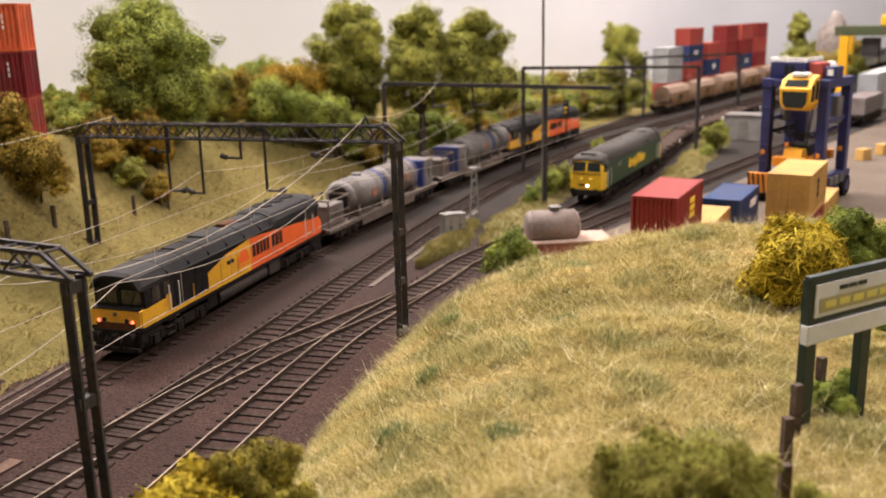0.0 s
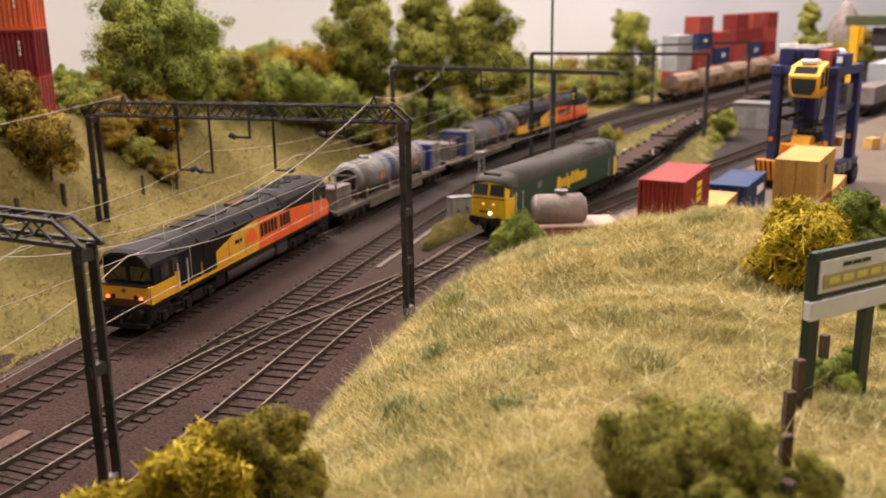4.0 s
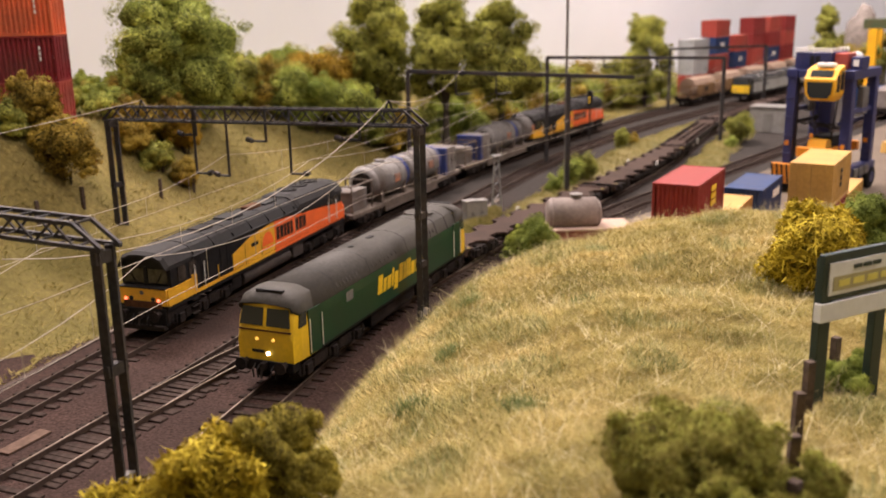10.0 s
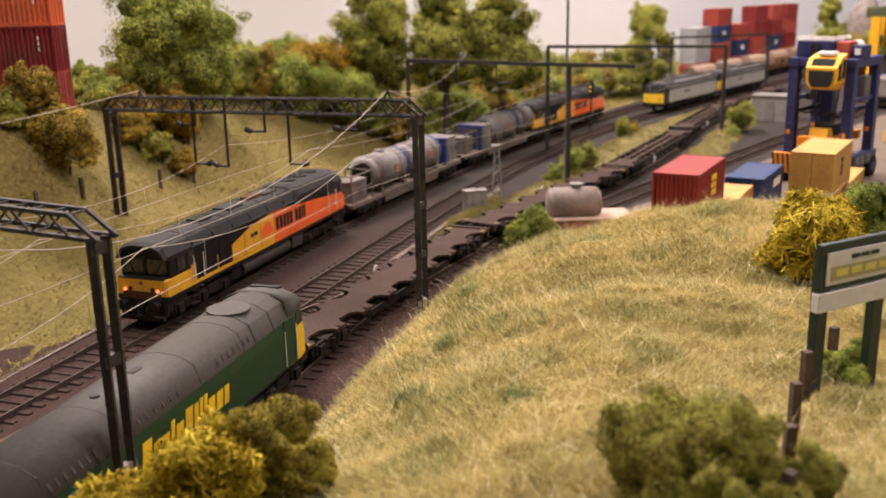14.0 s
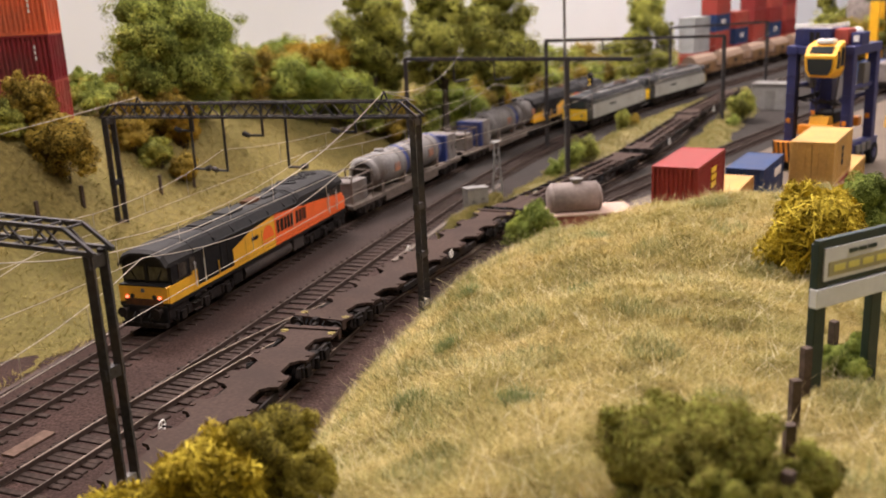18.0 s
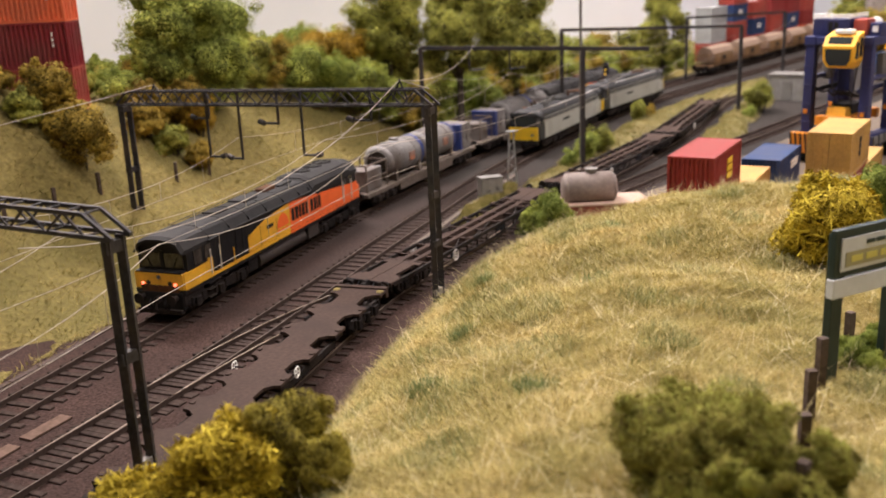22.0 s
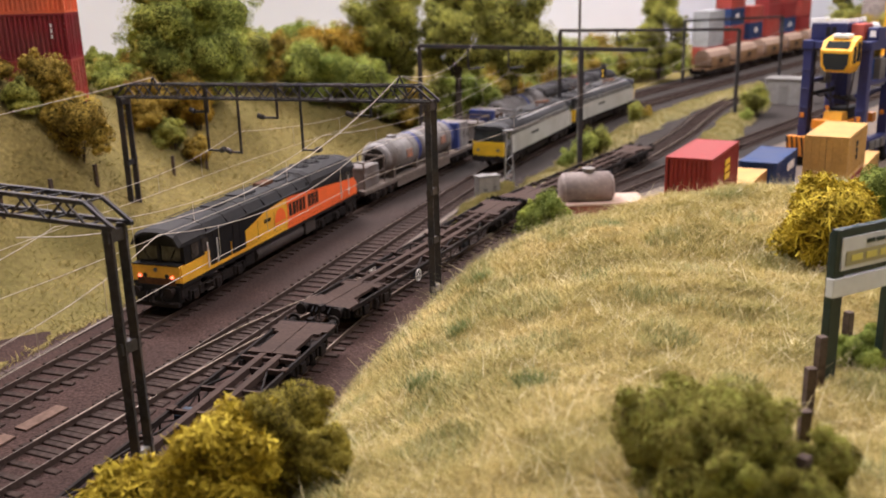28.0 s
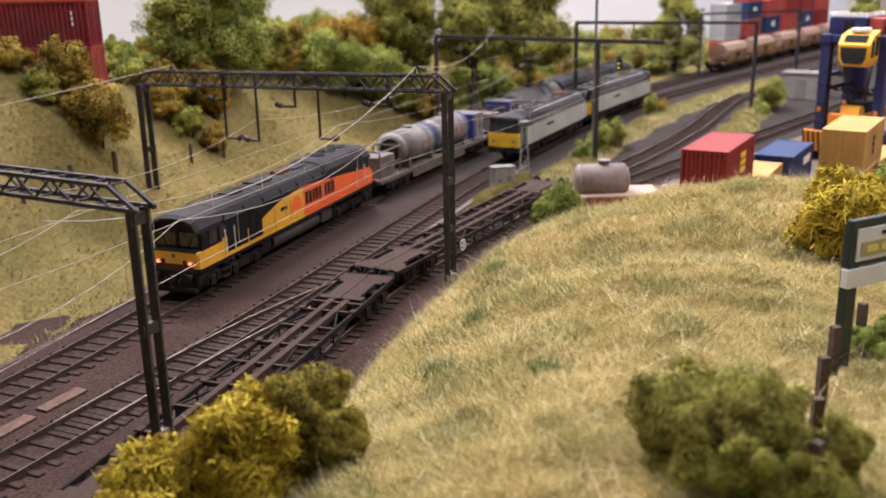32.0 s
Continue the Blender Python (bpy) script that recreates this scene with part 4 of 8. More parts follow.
def cabfront(d, L, w, zb, zt, side, roof, lo, front_mat, screens=2):
    """A flat-fronted cab end: upright below, leaning back from the windscreens' foot, domed above."""
    def ring(ww, zz, zbase, zs):
        return [(-ww, zbase), (-ww, min(2.3, zs)), (-ww * 0.97, min(2.75, zs + 0.1)), (-ww * 0.86, max(zz - 0.26, zbase + 0.5)), (-ww * 0.5, zz - 0.05), (0, zz),
                (ww * 0.5, zz - 0.05), (ww * 0.86, max(zz - 0.26, zbase + 0.5)), (ww * 0.97, min(2.75, zs + 0.1)), (ww, min(2.3, zs)), (ww, zbase)]
    secs = [(d * (L - 1.5), ring(w, zt - 0.02, zb, 2.75)), (d * (L - 0.5), ring(w * 0.98, zt - 0.10, zb, 2.75)), (d * (L - 0.18), ring(w * 0.93, 3.34, zb, 2.6)), (d * L, ring(w * 0.91, 2.46, zb, 1.9))]
    cab = part("cab", loft(B(), secs if d > 0 else secs[::-1]), front_mat, lo)

    def dome(ww, z0, zz):
        a = [(-ww * 0.99, z0), (-ww * 0.97, z0 + 0.12), (-ww * 0.885, max(zz - 0.24, z0 + 0.16)), (-ww * 0.5, zz - 0.04), (0, zz), (ww * 0.5, zz - 0.04), (ww * 0.885, max(zz - 0.24, z0 + 0.16)), (ww * 0.97, z0 + 0.12), (ww * 0.99, z0)]
        return a + [(y * 0.95, z - 0.08) for y, z in a[::-1]]
    caps = [(d * (L - 1.52), dome(w * 1.004, 2.84, zt + 0.02)), (d * (L - 0.5), dome(w * 0.985, 2.98, zt - 0.05)), (d * (L - 0.12), dome(w * 0.90, 3.2, 3.44))]
    part("cab_roof", loft(B(), caps if d > 0 else caps[::-1]), roof, cab, smooth=True)
    return cab



def loco47(m):
    lo = thing("diesel_locomotive", m, "weathered dark green diesel locomotive with yellow cab ends and grey roof", "locomotive")
    L, w = 9.1, 1.34
    mid = [(-L + 1.5, ring47(w, 1.12, 3.84)), (L - 1.5, ring47(w, 1.12, 3.84))]
    body = part("body", loft(B(), mid), GREEN, lo)
    part("roof", loft(B(), [(-L + 1.5, roof_cap(w, 2.84, 3.86)), (L - 1.5, roof_cap(w, 2.84, 3.86))]), ROOF47, body, smooth=True)
    for x, a in ((4.6, 1.1), (1.0, 1.5), (-3.6, 1.3)):
        for sy in (-1, 1):
            bm = B()
            for k in range(7):
                bar(bm, (x + a * (k / 6 - 0.5) * 1.6, sy * 0.98, 3.60), (x + a * (k / 6 - 0.5) * 1.6, sy * 1.25, 3.12), 0.09, 0.06)
            part("roof_grille", bm, ROOF47, body)
    for x, hw in ((-6.4, 0.05), (-5.0, 0.05), (-4.2, 0.02), (-1.4, 0.02), (2.6, 0.02), (5.7, 0.02)):
        bm = loft(B(), [(x - hw, roof_cap(w * 1.003, 2.95, 3.866)), (x + hw, roof_cap(w * 1.003, 2.95, 3.866))])
        part("roof_seam", bm, ROOFGREY, body)
    bm = B()
    rod(bm, (-5.65, 0, 3.8), (-5.65, 0, 3.90), 0.75, 22)
    part("roof_fan", bm, ROOF47, body)
    bm = B()
    rod(bm, (1.9, 0.0, 3.8), (1.9, 0.0, 3.91), 0.14, 12)
    box(bm, -0.25, 0.25, -0.12, 0.12, 3.8, 3.90, 0.02)
    part("exhaust_port", bm, BLACK, body)
    for sy in (-1, 1):
        bm = B()
        box(bm, 4.35, 4.95, *sorted((sy * (w - 0.02), sy * (w + 0.012))), 2.35, 2.75, 0.01)
        part("body_window", bm, MIDGREY, body)
        bm = B()
        box(bm, -L + 1.6, L - 1.6, *sorted((sy * (w - 0.03), sy * (w + 0.01))), 1.12, 1.2)
        part("sill", bm, BLACK, body)
        bm = letter_bars(B(), [(0.9, 0, 1), (0.6, 0, 0.72), (0.8, 0, 0.72), (0.4, 0, 1), (0.8, -0.25, 0.72), (0.8, 0, 1), (0.5, 0, 0.95), (0.4, 0, 1), (0.4, 0, 1), (0.8, 0, 0.72), (0.8, 0, 0.72), (0.6, 0, 0.72)],
                         -3.1 if sy < 0 else 2.1, 5.0, *sorted((sy * (w - 0.02), sy * (w + 0.012))), 1.78, 0.82, 0.14, -sy)
        part("side_lettering", bm, CABYELLOW, body, "yellow painted lettering")
    for d in (1, -1):
        cab = cabfront(d, L, w, 1.12, 3.84, CABYELLOW, ROOF47, lo, CABYELLOW)
        bm = B()
        box(bm, *sorted((d * (L - 0.66), d * (L - 0.44))), -0.60, 0.60, 3.55, 3.84, 0.04)
        part("route_box", bm, BLACK, cab)
        for sy in (-1, 1):
            bm = raked(d, L, sy * 0.08, sy * 1.10, sy * 0.08, sy * 1.02, 2.52, L + 0.012, 3.20, L - 0.142)
            part("windscreen", bm, GLASS, cab)
            bm = B()
            y0, y1 = sorted((sy * (w * 0.93), sy * (w * 0.975)))
            slab(bm, [(d * (L - 0.36), 2.45), (d * (L - 0.9), 2.45), (d * (L - 0.9), 2.98), (d * (L - 0.5), 2.98)], y0, y1 + (0.03 if sy > 0 else 0.0))
            part("cab_side_window", bm, GLASS, cab)
            y0, y1 = sorted((sy * (w - 0.05), sy * (w + 0.012)))
            bm = B()
            box(bm, *sorted((d * (L - 1.95), d * (L - 1.02))), y0, y1, 1.14, 2.96, 0.01)
            part("cab_door", bm, GREEN, cab)
            bm = B()
            for xx in (L - 1.06, L - 2.0):
                rod(bm, (d * xx, sy * (w + 0.05), 1.25), (d * xx, sy * (w + 0.05), 2.6), 0.025, 6)
            part("handrail", bm, WHITE, cab)
            bm = B()
            rod(bm, (d * (L - 0.12), sy * 0.36, 1.98), (d * (L + 0.06), sy * 0.36, 1.98), 0.062, 14)
            part("marker_lamp", bm, LAMP_WARM if d > 0 else MIDGREY, cab, "lit yellow marker lamp" if d > 0 else "")
        bm = B()
        rod(bm, (d * (L - 0.1), 0.12, 1.42), (d * (L + 0.07), 0.12, 1.42), 0.075, 14)
        part("head_lamp", bm, LAMP_WHITE if d > 0 else MIDGREY, cab, "lit white head lamp" if d > 0 else "")
        bm = B()
        box(bm, *sorted((d * (L - 0.3), d * (L + 0.02))), -1.15, 1.15, 2.30, 2.36)
        part("front_ledge", bm, GRIME, cab)
        bm = B()
        box(bm, *sorted((d * (L - 0.1), d * (L + 0.012))), -0.62, -0.06, 1.42, 1.54)
        part("number_bar", bm, BLACK, cab)
        bm = B()
        box(bm, *sorted((d * (L - 0.5), d * (L + 0.03))), -1.2, 1.2, 0.72, 1.12, 0.04)
        part("buffer_beam", bm, BLACK, lo)
        buffers(lo, d * (L + 0.03), d)
    bm = B()
    box(bm, -L + 0.6, L - 0.6, -1.15, 1.15, 0.95, 1.14)
    part("underframe", bm, BLACK, lo)
    bm = B()
    box(bm, -2.4, 2.4, -1.15, 1.15, 0.35, 0.95, 0.06)
    part("fuel_tank", bm, UNDER, lo)
    bogie(lo, 6.0, 0.1, 3, 4.2, 0.57)
    bogie(lo, -6.0, 0.1, 3, 4.2, 0.57)
    return lo


LIGHTGREY = mat("loco_light_grey", (0.42, 0.43, 0.405), 0.5, grain=6, vary=0.1, bump=0.05, dirt=(0.27, 0.245, 0.215), dirt_amount=0.45, dirt_scale=0.6)
DARKGREY = mat("loco_dark_grey", (0.030, 0.033, 0.038), 0.5, grain=6, vary=0.2, bump=0.05, dirt=(0.05, 0.045, 0.04), dirt_amount=0.5, dirt_scale=0.6)
ROOFBLUE = mat("loco_roof_bluegrey", (0.040, 0.041, 0.044), 0.6, grain=6, vary=0.2, bump=0.1, dirt=(0.03, 0.028, 0.026), dirt_amount=0.6, dirt_scale=0.5)


def loco86(m):
    lo = thing("electric_locomotive", m, "two-tone grey electric locomotive with yellow cab ends", "locomotive", "pair of grey electric locomotives")
    L, w = 8.65, 1.33
    body = part("body", loft(B(), [(-L + 1.5, ring47(w, 1.12, 3.55)), (L - 1.5, ring47(w, 1.12, 3.55))]), LIGHTGREY, lo)
    part("roof", loft(B(), [(-L + 1.5, roof_cap(w, 2.84, 3.57)), (L - 1.5, roof_cap(w, 2.84, 3.57))]), ROOFBLUE, body, smooth=True)
    for sy in (-1, 1):
        bm = B()
        box(bm, -L + 1.4, L - 1.4, *sorted((sy * (w - 0.04), sy * (w + 0.008))), 2.56, 2.86)
        part("upper_band", bm, DARKGREY, body)
        bm = B()
        for k in range(8):
            x = -5.6 + k * 1.5
            box(bm, x, x + 1.0, *sorted((sy * (w - 0.02), sy * (w + 0.02))), 2.60, 2.82)
        part("side_grille", bm, MIDGREY, body)
        bm = B()
        box(bm, 0.9, 2.6, *sorted((sy * (w - 0.02), sy * (w + 0.014))), 1.95, 2.15)
        part("name_plate", bm, BLACK, body)
        bm = B()
        rod(bm, (-L + 1.8, sy * 0.95, 3.42), (L - 3.8, sy * 0.95, 3.42), 0.03, 6)
        part("roof_rail", bm, WHITE, body)
    bm = B()
    box(bm, -5.5, 1.2, -0.75, 0.75, 3.5, 3.66, 0.05)
    part("roof_hatch", bm, ROOFBLUE, body)
    for k, x in enumerate((2.2, 3.0, 3.8)):
        bm = B()
        rod(bm, (x, 0.3, 3.5), (x, 0.3, 3.95), 0.09, 8)
        rod(bm, (x, -0.3, 3.5), (x, -0.3, 3.95), 0.09, 8)
        part("insulator", bm, MIDGREY, body)
    bm = B()
    for sy in (-0.45, 0.45):
        rod(bm, (4.6, sy, 3.62), (5.9, sy * 0.9, 3.86), 0.04, 6)
        rod(bm, (5.9, sy * 0.9, 3.86), (4.7, sy * 0.8, 4.12), 0.04, 6)
    rod(bm, (4.7, -0.8, 4.12), (4.7, 0.8, 4.12), 0.05, 6)
    rod(bm, (4.95, -0.8, 4.12), (4.95, 0.8, 4.12), 0.05, 6)
    part("pantograph", bm, STEEL, body)
    for k, (x, y, h) in enumerate(((5.2, 0.6, 0.34), (5.2, -0.6, 0.34), (4.4, 0.6, 0.34), (4.4, -0.6, 0.34), (1.6, 0.0, 0.4), (-1.2, 0.45, 0.3), (-2.6, -0.4, 0.3), (-4.4, 0.3, 0.3), (-6.2, 0.0, 0.3))):
        bm = B()
        rod(bm, (x, y, 3.5), (x, y, 3.55 + h), 0.10, 8, 0.05)
        for i in range(3):
            rod(bm, (x, y, 3.58 + i * h / 4), (x, y, 3.62 + i * h / 4), 0.15, 8)
        part("insulator", bm, GRIME if k % 2 else MIDGREY, body)
    bm = B()
    for a, b in (((-6.2, 0, 3.84), (-4.4, 0.3, 3.84)), ((-4.4, 0.3, 3.84), (-2.6, -0.4, 3.84)), ((-2.6, -0.4, 3.84), (-1.2, 0.45, 3.84)), ((-1.2, 0.45, 3.84), (1.6, 0, 3.94)), ((1.6, 0, 3.94), (4.4, 0.6, 3.88))):
        rod(bm, a, b, 0.035, 6)
    part("roof_busbar", bm, MIDGREY, body)
    bm = B()
    box(bm, -4.1, -2.9, -0.6, 0.6, 3.62, 3.80, 0.05)
    part("roof_equipment_box", bm, GRIME, body)
    for d in (1, -1):
        cab = cabfront(d, L, w, 1.12, 3.55, CABYELLOW, ROOFBLUE, lo, DARKGREY)
        bm = B()
        box(bm, *sorted((d * (L - 0.28), d * (L + 0.022))), -1.25, 1.25, 1.14, 2.24, 0.03)
        part("nose_panel", bm, CABYELLOW, cab, "yellow nose panel")
        bm = raked(d, L, -1.20, 1.20, -1.10, 1.10, 2.26, L + 0.025, 3.14, L - 0.10, 0.08)
        part("window_surround", bm, BLACK, cab)
        for sy in (-1, 0, 1):
            bm = raked(d, L, sy * 0.75 - 0.31, sy * 0.75 + 0.31, sy * 0.70 - 0.28, sy * 0.70 + 0.28, 2.4, L + 0.016, 3.02, L - 0.072)
            part("windscreen", bm, GLASS, cab)
        for sy in (-1, 1):
            y0, y1 = sorted((sy * (w * 0.90), sy * (w + 0.006)))
            bm = B()
            slab(bm, [(d * (L - 0.35), 1.2), (d * (L - 0.5), 2.3), (d * (L - 1.62), 2.96), (d * (L - 1.62), 1.14)], y0, y1)
            part("cab_side_panel", bm, DARKGREY if d > 0 else LIGHTGREY, cab)
            bm = B()
            slab(bm, [(d * (L - 0.62), 2.35), (d * (L - 1.15), 2.35), (d * (L - 1.15), 2.85), (d * (L - 0.78), 2.85)], *sorted((sy * (w * 0.92), sy * (w + 0.012))))
            part("cab_side_window", bm, GLASS, cab)
            bm = B()
            rod(bm, (d * (L - 0.05), sy * 0.8, 1.6), (d * (L + 0.04), sy * 0.8, 1.6), 0.12, 12)
            part("marker_lamp", bm, MIDGREY, cab)
            bm = B()
            rod(bm, (d * (L - 1.7), sy * (w + 0.04), 1.25), (d * (L - 1.7), sy * (w + 0.04), 2.5), 0.03, 6)
            part("handrail", bm, WHITE, cab)
        bm = B()
        box(bm, *sorted((d * (L - 0.5), d * (L + 0.03))), -1.2, 1.2, 0.7, 1.12, 0.04)
        part("buffer_beam", bm, BLACK, lo)
        buffers(lo, d * (L + 0.03), d)
    bm = B()
    box(bm, -L + 0.6, L - 0.6, -1.15, 1.15, 0.95, 1.14)
    box(bm, -2.2, 2.2, -1.1, 1.1, 0.4, 0.95, 0.06)
    part("underframe", bm, UNDER, lo)
    bogie(lo, 4.95, 0.1, 2, 3.3, 0.57)
    bogie(lo, -4.95, 0.1, 2, 3.3, 0.57)
    return lo


DECK = mat("wagon_deck_brown", (0.062, 0.041, 0.033), 0.85, grain=6, vary=0.2, bump=0.12, dirt=(0.044, 0.031, 0.026), dirt_amount=0.7, dirt_scale=0.5)
MARKYELLOW = mat("worn_yellow_mark", (0.26, 0.21, 0.06), 0.7, grain=6, vary=0.3, bump=0.1, dirt=(0.16, 0.12, 0.05), dirt_amount=0.8, dirt_scale=1.5)
BOXBLUE = mat("brake_box_blue", (0.035, 0.055, 0.085), 0.7, grain=6, vary=0.3, bump=0.1, dirt=(0.05, 0.042, 0.036), dirt_amount=0.6, dirt_scale=1.5)


def wheel_ring(bm, x, y, z, r, t, spokes=0):
    """An upright hand wheel: a round rim that faces sideways, with spokes."""
    n = 18
    rings = []
    for i in range(n):
        a = 2 * math.pi * i / n
        rings.append([bm.verts.new((x + math.cos(a) * (r + t * math.cos(b)), y + t * math.sin(b), z + math.sin(a) * (r + t * math.cos(b)))) for b in (0, 1.571, 3.142, 4.712)])
    for i in range(n):
        p, q = rings[i], rings[(i + 1) % n]
        for k in range(4):
            bm.faces.new((p[k], p[(k + 1) % 4], q[(k + 1) % 4], q[k]))
    bmesh.ops.recalc_face_normals(bm, faces=bm.faces)
    for i in range(spokes):
        a = 2 * math.pi * i / spokes
        rod(bm, (x, y, z), (x + math.cos(a) * r, y, z + math.sin(a) * r), t * 0.7, 5)
    return bm


def plate(bm, outline, z0, z1):
    """A level plate cut to an outline of (x, y)."""
    lo_, hi_ = [bm.verts.new((x, y, z0)) for x, y in outline], [bm.verts.new((x, y, z1)) for x, y in outline]
    for i in range(len(outline)):
        j = (i + 1) % len(outline)
        bm.faces.new((lo_[i], lo_[j], hi_[j], hi_[i]))
    bm.faces.new(lo_[::-1])
    bm.faces.new(hi_)
    bmesh.ops.recalc_face_normals(bm, faces=bm.faces)
    return bm


def flat_solid(m):
    """Low spine wagon: a plated deck with wide notches between its outriggers, two bogies showing through them."""
    wa = thing("container_flat_wagon", m, "empty low container flat wagon with notched brown deck", "wagon", "container flat wagons")
    L = 10.3
    side = [(-L, 1.22)]
    for c, half, deep in ((-8.5, 0.85, 0.62), (-6.1, 0.75, 0.55), (-3.6, 0.75, 0.60), (-1.2, 0.72, 0.50), (1.2, 0.72, 0.50), (3.6, 0.75, 0.60), (6.1, 0.75, 0.55), (8.5, 0.85, 0.62)):
        side += [(c - half, 1.22), (c - half * 0.92, 1.22 - deep * 0.5), (c - half * 0.55, 1.22 - deep), (c + half * 0.55, 1.22 - deep), (c + half * 0.92, 1.22 - deep * 0.5), (c + half, 1.22)]
    side += [(L, 1.22)]
    deck = part("deck", plate(B(), side + [(x, -y) for x, y in side[::-1]], 0.88, 1.0), DECK, wa)
    for x in (-7.3, -4.85, -2.4, 0.0, 2.4, 4.85, 7.3):
        bm = B()
        box(bm, x - 0.38, x + 0.38, -1.16, 1.16, 0.70, 0.88, 0.0, 0.0)
        part("outrigger", bm, UNDER, wa)
        for sy in (-1, 1):
            bm = B()
            box(bm, x - 0.10, x + 0.10, sy * 1.10 - 0.09, sy * 1.10 + 0.09, 1.0, 1.05, 0.015)
            part("container_spigot", bm, DECK, deck)
    bm = B()
    box(bm, -6.6, 6.6, -0.42, 0.42, 0.45, 0.88, 0.03)
    part("centre_spine", bm, UNDER, wa)
    for sy in (-1, 1):
        bm = B()
        box(bm, -4.6, 4.6, sy * 1.02 - 0.05, sy * 1.02 + 0.05, 0.42, 0.70)
        part("side_sill", bm, UNDER, wa)
        bm = wheel_ring(B(), -0.75, sy * 1.27, 0.98, 0.20, 0.032, 4)
        part("brake_wheel", bm, WHITE, wa, "white handbrake wheel")
        bm = B()
        rod(bm, (-0.75, sy * 0.9, 0.98), (-0.75, sy * 1.27, 0.98), 0.035, 6)
        part("brake_spindle", bm, UNDER, wa)
    for d in (1, -1):
        bm = B()
        box(bm, *sorted((d * (L - 0.28), d * (L + 0.03))), -1.24, 1.24, 0.62, 1.08, 0.02)
        part("end_beam", bm, DECK, wa)
        for sy in (-1, 1):
            bm = B()
            box(bm, *sorted((d * (L - 0.72), d * (L - 0.38))), sy * 1.05 - 0.10, sy * 1.05 + 0.10, 1.0, 1.02)
            box(bm, *sorted((d * (L - 0.60), d * (L - 0.50))), sy * 1.05 - 0.16, sy * 1.05 + 0.16, 1.0, 1.04)
            part("corner_mark", bm, MARKYELLOW, wa, "worn yellow corner mark")
        bm = B()
        for y in (-0.55, 0.55):
            rod(bm, (d * (L - 0.1), y, 1.12), (d * (L + 0.14), y, 0.8), 0.035, 6)
        part("brake_hose", bm, BLACK, wa)
        buffers(wa, d * L, d, 0.92)
        bogie(wa, d * 7.9, 0.0, 2, 1.8, 0.42, half=1.05)
    return wa


